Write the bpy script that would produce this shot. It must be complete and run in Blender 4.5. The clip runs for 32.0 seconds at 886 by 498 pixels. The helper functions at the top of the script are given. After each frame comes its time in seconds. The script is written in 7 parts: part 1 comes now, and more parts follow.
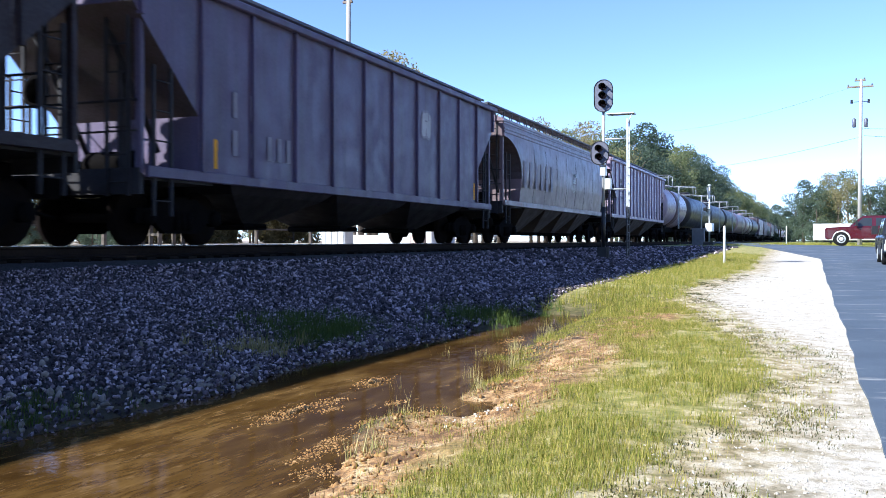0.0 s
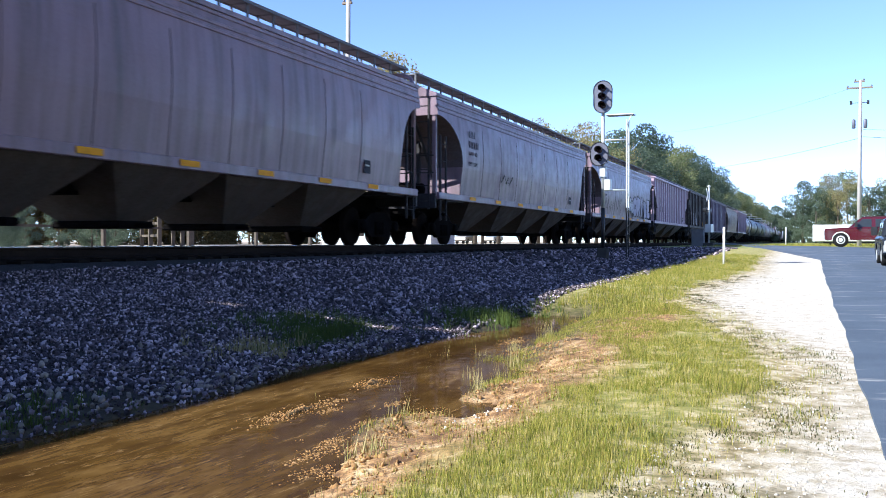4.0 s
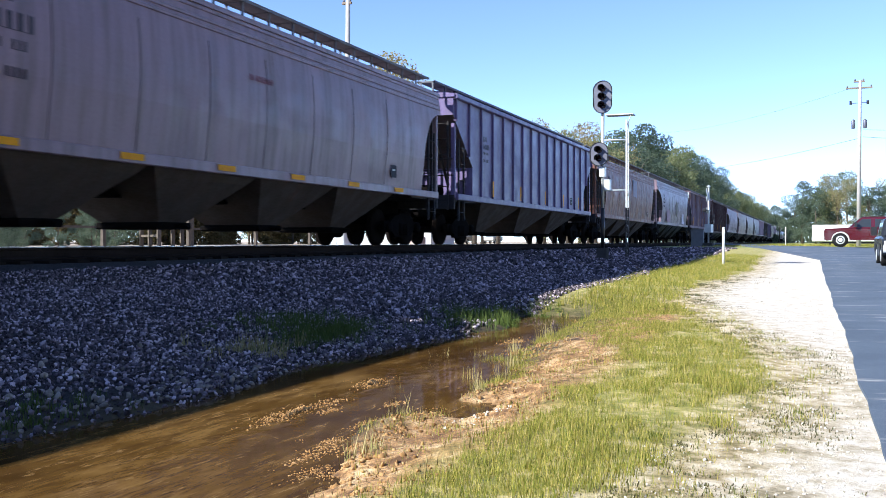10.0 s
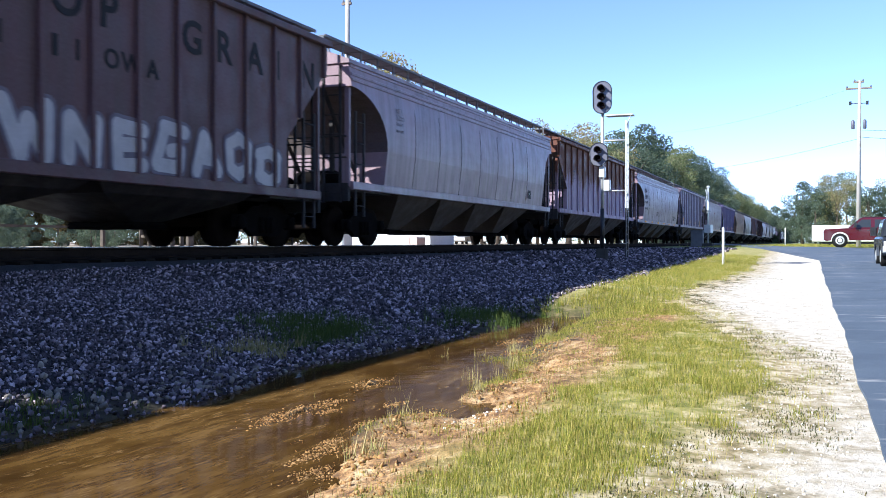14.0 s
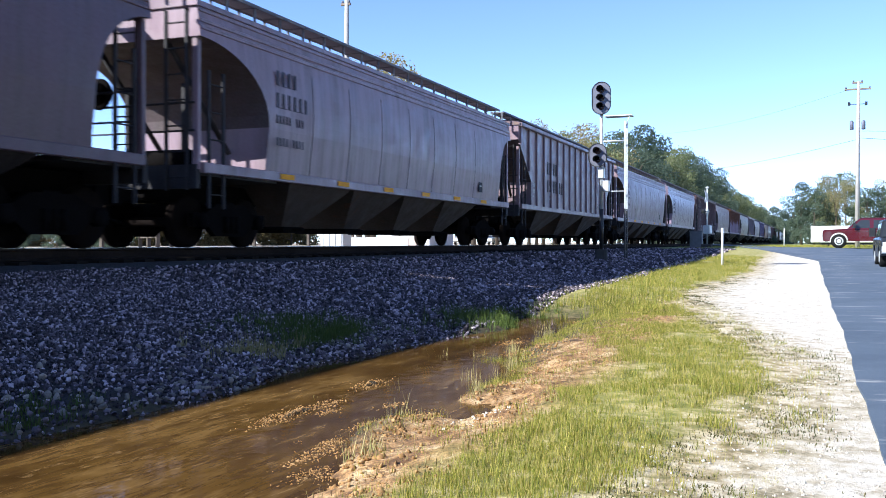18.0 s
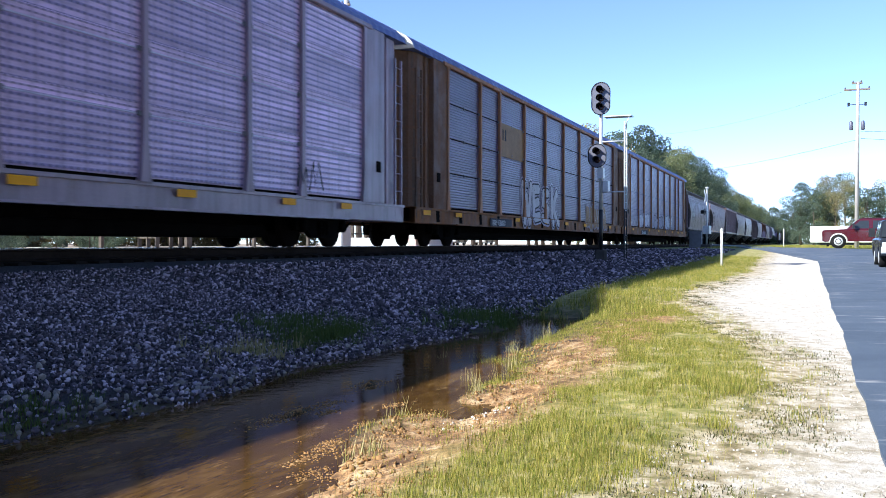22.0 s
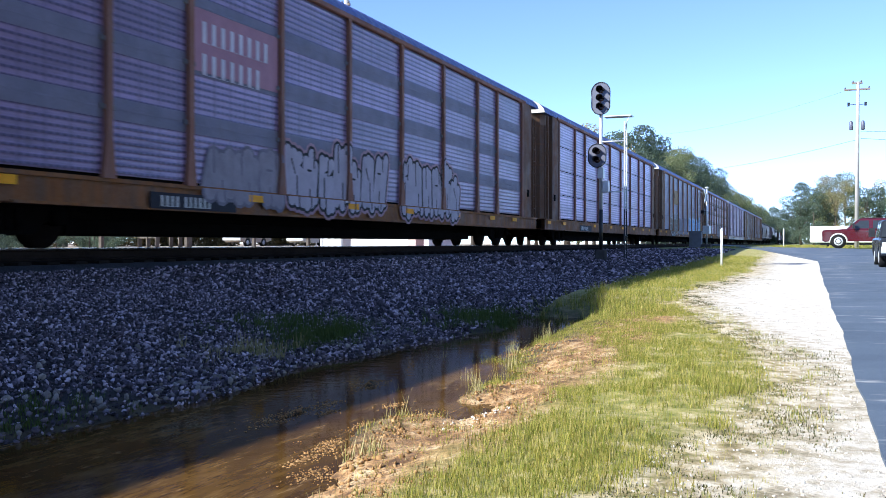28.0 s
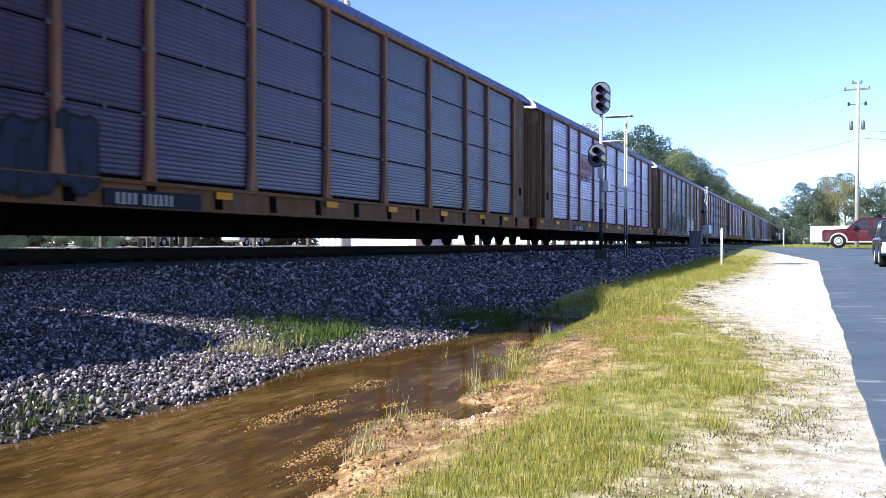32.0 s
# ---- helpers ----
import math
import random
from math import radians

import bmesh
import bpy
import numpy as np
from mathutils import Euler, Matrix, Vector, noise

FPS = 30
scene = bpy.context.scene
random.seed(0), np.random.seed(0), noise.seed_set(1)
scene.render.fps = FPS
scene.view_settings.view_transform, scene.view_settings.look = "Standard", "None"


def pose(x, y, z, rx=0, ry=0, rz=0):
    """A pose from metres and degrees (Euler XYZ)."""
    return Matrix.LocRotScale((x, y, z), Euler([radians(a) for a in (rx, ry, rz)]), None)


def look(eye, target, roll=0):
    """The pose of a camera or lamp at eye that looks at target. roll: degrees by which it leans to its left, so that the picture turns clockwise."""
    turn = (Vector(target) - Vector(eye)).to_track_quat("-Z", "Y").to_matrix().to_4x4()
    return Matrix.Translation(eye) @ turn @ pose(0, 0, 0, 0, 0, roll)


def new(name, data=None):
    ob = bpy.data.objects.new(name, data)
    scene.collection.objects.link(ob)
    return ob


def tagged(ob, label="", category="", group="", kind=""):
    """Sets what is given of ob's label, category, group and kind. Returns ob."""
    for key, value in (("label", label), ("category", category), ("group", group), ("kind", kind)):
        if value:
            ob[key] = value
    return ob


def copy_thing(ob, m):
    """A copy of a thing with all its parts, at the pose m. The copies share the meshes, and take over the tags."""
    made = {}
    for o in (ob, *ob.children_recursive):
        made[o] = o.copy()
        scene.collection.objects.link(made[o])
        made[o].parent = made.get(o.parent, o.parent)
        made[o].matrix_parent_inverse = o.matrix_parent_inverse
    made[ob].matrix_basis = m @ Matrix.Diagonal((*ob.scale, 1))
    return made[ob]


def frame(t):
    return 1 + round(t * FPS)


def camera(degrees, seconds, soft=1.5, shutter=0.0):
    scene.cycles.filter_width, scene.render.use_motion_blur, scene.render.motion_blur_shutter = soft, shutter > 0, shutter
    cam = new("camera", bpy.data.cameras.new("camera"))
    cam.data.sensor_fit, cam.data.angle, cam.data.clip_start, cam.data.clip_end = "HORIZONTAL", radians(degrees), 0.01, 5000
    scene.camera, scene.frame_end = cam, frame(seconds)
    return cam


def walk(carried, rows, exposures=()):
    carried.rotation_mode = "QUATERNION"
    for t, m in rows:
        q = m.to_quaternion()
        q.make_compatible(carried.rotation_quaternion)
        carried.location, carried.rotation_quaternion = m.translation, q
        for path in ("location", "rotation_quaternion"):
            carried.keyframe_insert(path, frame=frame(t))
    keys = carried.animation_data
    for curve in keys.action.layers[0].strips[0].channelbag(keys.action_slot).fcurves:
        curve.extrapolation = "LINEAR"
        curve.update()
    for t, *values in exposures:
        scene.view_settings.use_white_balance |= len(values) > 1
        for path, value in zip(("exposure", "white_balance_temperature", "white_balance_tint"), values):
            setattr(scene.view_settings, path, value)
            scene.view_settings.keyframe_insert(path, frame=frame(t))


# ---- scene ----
# One metre scale throughout: the track runs along +Y at X = TRACK_X, the rail's top is at RAIL_Z,
# the road surface beside the camera is at z = 0.
F_PIX = 1650.0
cam = camera(2 * math.degrees(math.atan(784 / F_PIX)), 32.0, 0.7, 0.12)


def aim(vx, vy):
    """Camera pose for the place where the track's vanishing point lies in the picture."""
    return pose(0, 0, 1.0, 90 - math.degrees(math.atan((441 - vy) / F_PIX)), 0, math.degrees(math.atan((vx - 784) / F_PIX)))


EXPOSURE, TINT = 1.0, 17
# The film camera's white balance wanders as the wagons pass.
KELVIN = [(0, 5540), (1, 5620), (2, 6200), (3, 5740), (7, 5640), (10, 5790), (11, 5640), (13, 5690), (19, 5620), (20, 5560), (21, 5540), (22, 5740), (23, 6380), (24, 5690), (25, 5640), (28, 5590), (29, 5690), (30, 5500), (31, 6150), (32, 5740)]
walk(cam, [(0, aim(1439, 426.5)), (1.5, aim(1439, 427)), (3, aim(1438.6, 428)), (6, aim(1437.5, 428.4)), (11.5, aim(1437.4, 428.6)),
           (14, aim(1436.8, 429.2)), (17, aim(1435.6, 430)), (19.5, aim(1434.3, 430.8)), (25, aim(1434, 431)), (32, aim(1434.2, 430.5))],
     exposures=[(t, EXPOSURE, k, TINT) for t, k in KELVIN])

TRACK_X, RAIL_Z = -11.0, 0.92
SPEED = 21.38
Y_SHIFT = -3.76

# ---- light ----
SUN_FROM = Vector((-1.0, -1.05, 0.965))
world = bpy.data.worlds.new("sky")
scene.world = world
world.use_nodes = True
wt = world.node_tree
sky = wt.nodes.new("ShaderNodeTexSky")
sky.sky_type, sky.sun_disc = "NISHITA", False
sky.sun_elevation = math.atan2(SUN_FROM.z, math.hypot(SUN_FROM.x, SUN_FROM.y))
sky.sun_rotation = math.atan2(SUN_FROM.x, SUN_FROM.y)
sky.air_density, sky.dust_density, sky.ozone_density = 0.65, 0.0, 1.3
sky.altitude = 3000
bg = wt.nodes["Background"]
bg.inputs["Strength"].default_value = 0.178
wt.links.new(sky.outputs[0], bg.inputs["Color"])
sun = new("sun", bpy.data.lights.new("sun", "SUN"))
sun.data.energy, sun.data.angle, sun.data.color = 5.4, radians(0.53), (0.98, 0.965, 0.80)
sun.matrix_world = look(SUN_FROM * 50, (0, 0, 0))


# ---- materials ----
def tree_of(name):
    m = bpy.data.materials.new(name)
    m.use_nodes = True
    t = m.node_tree
    return m, t, t.nodes["Principled BSDF"]


def node(t, kind, **values):
    n = t.nodes.new(kind)
    for k, v in values.items():
        n.inputs[k].default_value = v
    return n


def ramp(t, fac, stops):
    r = t.nodes.new("ShaderNodeValToRGB")
    while len(r.color_ramp.elements) < len(stops):
        r.color_ramp.elements.new(0.5)
    for e, (p, c) in zip(r.color_ramp.elements, stops):
        e.position, e.color = p, (*c, 1)
    t.links.new(fac, r.inputs[0])
    return r.outputs[0]


def blend(t, fac, a, b, mode="MIX"):
    n = t.nodes.new("ShaderNodeMix")
    n.data_type, n.blend_type = "RGBA", mode
    for sock, v in ((n.inputs[0], fac), (n.inputs[6], a), (n.inputs[7], b)):
        if isinstance(v, bpy.types.NodeSocket):
            t.links.new(v, sock)
        elif isinstance(v, (int, float)):
            sock.default_value = v
        else:
            sock.default_value = (*v, 1)
    return n.outputs[2]


def place(t, scale=(1, 1, 1), own=True, world_space=False):
    """Coordinates in metres, shifted by each object's random number so that repeats differ."""
    if world_space:
        src = t.nodes.new("ShaderNodeNewGeometry").outputs["Position"]
    else:
        src = t.nodes.new("ShaderNodeTexCoord").outputs["Object"]
    mp = t.nodes.new("ShaderNodeMapping")
    mp.inputs["Scale"].default_value = scale
    t.links.new(src, mp.inputs["Vector"])
    if own and not world_space:
        info = t.nodes.new("ShaderNodeObjectInfo")
        mul = t.nodes.new("ShaderNodeMath")
        mul.operation = "MULTIPLY"
        mul.inputs[1].default_value = 57.0
        t.links.new(info.outputs["Random"], mul.inputs[0])
        t.links.new(mul.outputs[0], mp.inputs["Location"])
    return mp.outputs[0]


def noisy(t, vec, scale, detail=4, rough=0.6):
    n = node(t, "ShaderNodeTexNoise", Scale=scale, Detail=detail, Roughness=rough)
    t.links.new(vec, n.inputs["Vector"])
    return n.outputs["Fac"]


def bump(t, bsdf, height, strength=0.3, dist=0.02):
    b = node(t, "ShaderNodeBump", Strength=strength, Distance=dist)
    t.links.new(height, b.inputs["Height"])
    t.links.new(b.outputs[0], bsdf.inputs["Normal"])


def plain(name, color, rough=0.7, metal=0.0, vary=0.25, scale=3.0, bumpy=0.1):
    """A surface with soft stains and a fine grain."""
    m, t, b = tree_of(name)
    v = place(t)
    big, fine = noisy(t, v, scale, 5), noisy(t, v, scale * 14, 3)
    dark = tuple(c * (1 - vary) for c in color)
    lite = tuple(min(1, c * (1 + vary * 0.5)) for c in color)
    c1 = ramp(t, big, [(0.3, dark), (0.7, lite)])
    c2 = blend(t, 0.3, c1, ramp(t, fine, [(0.35, dark), (0.65, lite)]))
    t.links.new(c2, b.inputs["Base Color"])
    b.inputs["Roughness"].default_value, b.inputs["Metallic"].default_value = rough, metal
    b.inputs["Specular IOR Level"].default_value = 0.02 if rough > 0.84 else 0.15 if rough > 0.5 else 0.5
    if bumpy:
        bump(t, b, fine, bumpy, 0.01)
    return m


def car_paint(name, color, rust=0.2, dirt=0.3, rusty=(0.16, 0.06, 0.03), grime=(0.07, 0.06, 0.05), top_rust=0.0, height=(1.4, 4.4), rough=0.42, spec=0.32):
    """Weathered railway paint: vertical runs of rust, soft grime, chalky patches."""
    m, t, b = tree_of(name)
    # Green is cut back: the violet cast of shade is put into the paint.
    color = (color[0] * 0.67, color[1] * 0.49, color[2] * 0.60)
    v = place(t)
    runs = noisy(t, place(t, (1, 2.2, 0.16)), 1.6, 6, 0.65)
    spots = noisy(t, v, 0.9, 6, 0.7)
    fine = noisy(t, v, 22, 3)
    drips = noisy(t, place(t, (1, 6.5, 0.22)), 1.5, 6, 0.7)
    grimy = noisy(t, v, 2.5, 4)
    base = blend(t, 0.35, color, ramp(t, noisy(t, v, 0.35, 3), [(0.35, tuple(c * 0.72 for c in color)), (0.65, tuple(min(1, c * 1.12) for c in color))]))
    grimed = blend(t, ramp(t, runs, [(0.50 - dirt * 0.2, (0, 0, 0)), (0.72, (dirt * 1.5, dirt * 1.5, dirt * 1.5))]), base, grime)
    rmask = t.nodes.new("ShaderNodeMath")
    rmask.operation = "MULTIPLY"
    t.links.new(drips if rust > 0.24 else runs, rmask.inputs[0])
    t.links.new(spots, rmask.inputs[1])
    lo = 0.42 - rust * 0.32
    mask = ramp(t, rmask.outputs[0], [(lo, (0, 0, 0)), (lo + 0.12, (0.9, 0.9, 0.9))])
    col = blend(t, mask, grimed, rusty)
    if top_rust:
        sep = t.nodes.new("ShaderNodeSeparateXYZ")
        t.links.new(t.nodes.new("ShaderNodeTexCoord").outputs["Object"], sep.inputs[0])
        mr = node(t, "ShaderNodeMapRange", **{"From Min": height[0] + (height[1] - height[0]) * 0.3, "From Max": height[1]})
        t.links.new(sep.outputs["Z"], mr.inputs["Value"])
        add = t.nodes.new("ShaderNodeMath")
        add.operation = "MULTIPLY_ADD"
        add.inputs[1].default_value = top_rust
        t.links.new(mr.outputs[0], add.inputs[0])
        both = t.nodes.new("ShaderNodeMath")
        both.operation = "MULTIPLY_ADD"
        both.inputs[1].default_value = 0.6
        t.links.new(runs, both.inputs[0])
        half = t.nodes.new("ShaderNodeMath")
        half.operation = "MULTIPLY"
        half.inputs[1].default_value = 0.7
        t.links.new(drips, half.inputs[0])
        t.links.new(half.outputs[0], both.inputs[2])
        t.links.new(both.outputs[0], add.inputs[2])
        col = blend(t, ramp(t, add.outputs[0], [(0.73, (0, 0, 0)), (0.82, (0.97, 0.97, 0.97))]), col, rusty)
    col = blend(t, 0.035, col, ramp(t, fine, [(0.3, (0.03, 0.03, 0.03)), (0.7, (0.8, 0.8, 0.8))]))
    t.links.new(col, b.inputs["Base Color"])
    worn = ramp(t, grimy, [(0.35, (rough * 0.7,) * 3), (0.65, (min(1, rough * 1.25),) * 3)])
    t.links.new(worn, b.inputs["Roughness"])
    b.inputs["Specular IOR Level"].default_value = spec if max(color) > 0.1 else 0.2
    bump(t, b, noisy(t, v, 0.7, 2), 0.15, 0.05)
    return m


def panel_steel(name, color, stripe, dirt=0.3, pitch=0.075, metal=0.08):
    """Perforated galvanised side screen: horizontal grooves, columns of slots, sheets that have weathered differently."""
    m, t, b = tree_of(name)
    # Both screen colours carry the same violet cast of shade.
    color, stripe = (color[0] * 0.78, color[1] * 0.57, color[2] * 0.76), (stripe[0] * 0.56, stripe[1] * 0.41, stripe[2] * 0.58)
    sep = t.nodes.new("ShaderNodeSeparateXYZ")
    t.links.new(t.nodes.new("ShaderNodeTexCoord").outputs["Object"], sep.inputs[0])

    def comb(axis, period, lo, hi):
        wave = t.nodes.new("ShaderNodeMath")
        wave.operation = "PINGPONG"
        wave.inputs[1].default_value = period / 2
        t.links.new(sep.outputs[axis], wave.inputs[0])
        mr = node(t, "ShaderNodeMapRange", **{"From Min": period / 2 * lo, "From Max": period / 2 * hi})
        t.links.new(wave.outputs[0], mr.inputs["Value"])
        return mr.outputs[0]

    def times(a, c):
        n = t.nodes.new("ShaderNodeMath")
        n.operation = "MULTIPLY"
        t.links.new(a, n.inputs[0])
        t.links.new(c, n.inputs[1])
        return n.outputs[0]

    groove, slots, blanks = comb("Z", pitch, 0.35, 0.85), comb("Y", 0.13, 0.35, 0.6), comb("Y", 0.46, 0.80, 0.92)
    bands = noisy(t, place(t, (1, 0.12, 1.0)), 2.6, 5, 0.7)
    runs = noisy(t, place(t, (1, 3.0, 0.2)), 1.8, 5, 0.65)
    blots = noisy(t, place(t, (1, 1, 1.6)), 3.2, 6, 0.75)
    c = ramp(t, bands, [(0.33, tuple(x * 0.55 for x in color)), (0.52, color), (0.68, tuple(min(1, x * 1.35) for x in color))])
    own = t.nodes.new("ShaderNodeObjectInfo").outputs["Random"]
    c = blend(t, ramp(t, own, [(0.0, (0.42, 0.42, 0.42)), (0.5, (0.1, 0.1, 0.1)), (1.0, (0.0, 0.0, 0.0))]), c, tuple(x * 0.45 for x in color))
    c = blend(t, ramp(t, blots, [(0.52, (0, 0, 0)), (0.74, (dirt, dirt, dirt))]), c, (0.055, 0.048, 0.055))
    c = blend(t, ramp(t, runs, [(0.52, (0, 0, 0)), (0.82, (dirt, dirt, dirt))]), c, (0.10, 0.075, 0.05))
    c = blend(t, ramp(t, times(groove, ramp(t, blots, [(0.3, (1, 1, 1)), (0.7, (0.55, 0.55, 0.55))])), [(0.1, (0, 0, 0)), (0.9, (0.9, 0.9, 0.9))]), c, stripe)
    c = blend(t, ramp(t, times(groove, slots), [(0.4, (0, 0, 0)), (0.8, (0.6, 0.6, 0.6))]), c, (0.02, 0.02, 0.035))
    c = blend(t, ramp(t, blanks, [(0.2, (0, 0, 0)), (0.9, (0.32, 0.32, 0.32))]), c, tuple(x * 0.3 for x in color))
    t.links.new(c, b.inputs["Base Color"])
    b.inputs["Roughness"].default_value, b.inputs["Metallic"].default_value = 0.3, metal
    b.inputs["Specular IOR Level"].default_value = 0.3
    bump(t, b, groove, 0.6, 0.012)
    return m


def ground_mix(name, stops, scale, fine_scale, bump_d, rough=0.95, strength=0.6):
    m, t, b = tree_of(name)
    v = place(t, world_space=True)
    big, fine = noisy(t, v, scale, 6, 0.65), noisy(t, v, fine_scale, 4, 0.7)
    mid = t.nodes.new("ShaderNodeMath")
    mid.operation = "MULTIPLY_ADD"
    mid.inputs[1].default_value = 0.45
    t.links.new(fine, mid.inputs[0])
    sc = t.nodes.new("ShaderNodeMath")
    sc.operation = "MULTIPLY"
    sc.inputs[1].default_value = 0.55
    t.links.new(big, sc.inputs[0])
    t.links.new(sc.outputs[0], mid.inputs[2])
    t.links.new(ramp(t, mid.outputs[0], stops), b.inputs["Base Color"])
    b.inputs["Roughness"].default_value = rough
    bump(t, b, fine, strength, bump_d)
    return m


def random_tint(name, colors, rough=0.9, island=True, spec=0.3, sub=0.0, grain=0.25):
    """One colour out of a range for each separate piece."""
    m, t, b = tree_of(name)
    if island:
        r = t.nodes.new("ShaderNodeNewGeometry").outputs["Random Per Island"]
    else:
        r = t.nodes.new("ShaderNodeObjectInfo").outputs["Random"]
    n = len(colors)
    c = ramp(t, r, [(i / max(1, n - 1), col) for i, col in enumerate(colors)])
    fine = noisy(t, place(t, world_space=True), 40, 2)
    c = blend(t, grain, c, ramp(t, fine, [(0.35, tuple(x * 0.6 for x in colors[0])), (0.65, colors[-1])]))
    t.links.new(c, b.inputs["Base Color"])
    b.inputs["Roughness"].default_value = rough
    b.inputs["Specular IOR Level"].default_value = spec
    if sub:
        tr = t.nodes.new("ShaderNodeBsdfTranslucent")
        t.links.new(c, tr.inputs["Color"])
        mx = node(t, "ShaderNodeMixShader", Fac=sub)
        t.links.new(b.outputs[0], mx.inputs[1])
        t.links.new(tr.outputs[0], mx.inputs[2])
        t.links.new(mx.outputs[0], t.nodes["Material Output"].inputs["Surface"])
    return m


M = {}
M["black"] = plain("underframe black", (0.008, 0.007, 0.007), 0.95, 0, 0.5, 2.0)
M["wheel"] = plain("rusty wheel steel", (0.012, 0.009, 0.008), 0.9, 0.0, 0.4, 4.0)
M["rail"] = plain("worn rail steel", (0.03, 0.022, 0.018), 0.85, 0.0, 0.4, 2.0)
M["railtop"] = plain("polished rail head", (0.45, 0.44, 0.43), 0.25, 1.0, 0.15, 5.0, 0)
M["tie"] = plain("creosoted timber", (0.025, 0.02, 0.017), 0.9, 0, 0.5, 3.0, 0.4)
M["galv"] = plain("galvanised steel", (0.45, 0.46, 0.47), 0.45, 0.7, 0.25, 3.0)
M["white"] = plain("white paint", (0.78, 0.78, 0.76), 0.6, 0, 0.12, 1.5)
M["whitemark"] = plain("white stencil paint", (0.62, 0.62, 0.6), 0.7, 0, 0.3, 4)
M["darkmark"] = plain("black stencil paint", (0.03, 0.03, 0.035), 0.7, 0, 0.3, 4)
M["yellow"] = plain("yellow reflective strip", (0.85, 0.38, 0.01), 0.6, 0, 0.2, 4)
M["signal"] = plain("dark signal enamel", (0.02, 0.02, 0.022), 0.4, 0, 0.2, 4)
M["sigback"] = plain("grey signal back plate", (0.12, 0.122, 0.16), 0.5, 0.1, 0.2, 4)
M["alu"] = plain("silver mast paint", (0.62, 0.63, 0.63), 0.45, 0.35, 0.2, 3)
# Darker than concrete is: the shade it stands in is put into the colour.
M["concrete"] = plain("stained concrete darkened for shade", (0.08, 0.075, 0.07), 0.9, 0, 0.25, 2)
M["wood"] = plain("weathered pole wood", (0.24, 0.19, 0.15), 0.9, 0, 0.35, 3, 0.4)
M["bark"] = plain("grey bark", (0.13, 0.11, 0.09), 0.95, 0, 0.4, 4, 0.5)
# The blue of reflected sky is put into these asphalt colours.
M["asphalt"] = ground_mix("worn asphalt", [(0.32, (0.035, 0.05, 0.075)), (0.5, (0.07, 0.093, 0.13)), (0.68, (0.12, 0.145, 0.185))], 0.5, 90, 0.006, 0.85, 0.4)
at = M["asphalt"].node_tree
chalk = noisy(at, place(at, (0.5, 2.6, 1), world_space=True), 1.3, 5, 0.7)
ab = at.nodes["Principled BSDF"]
at.links.new(blend(at, ramp(at, chalk, [(0.575, (0, 0, 0)), (0.66, (0.6, 0.6, 0.6))]), ab.inputs["Base Color"].links[0].from_socket, (0.42, 0.41, 0.39)), ab.inputs["Base Color"])
M["gravel"] = ground_mix("white limestone gravel", [(0.3, (0.34, 0.29, 0.23)), (0.45, (0.60, 0.55, 0.47)), (0.6, (0.78, 0.74, 0.67))], 1.1, 55, 0.012, 0.95, 0.7)


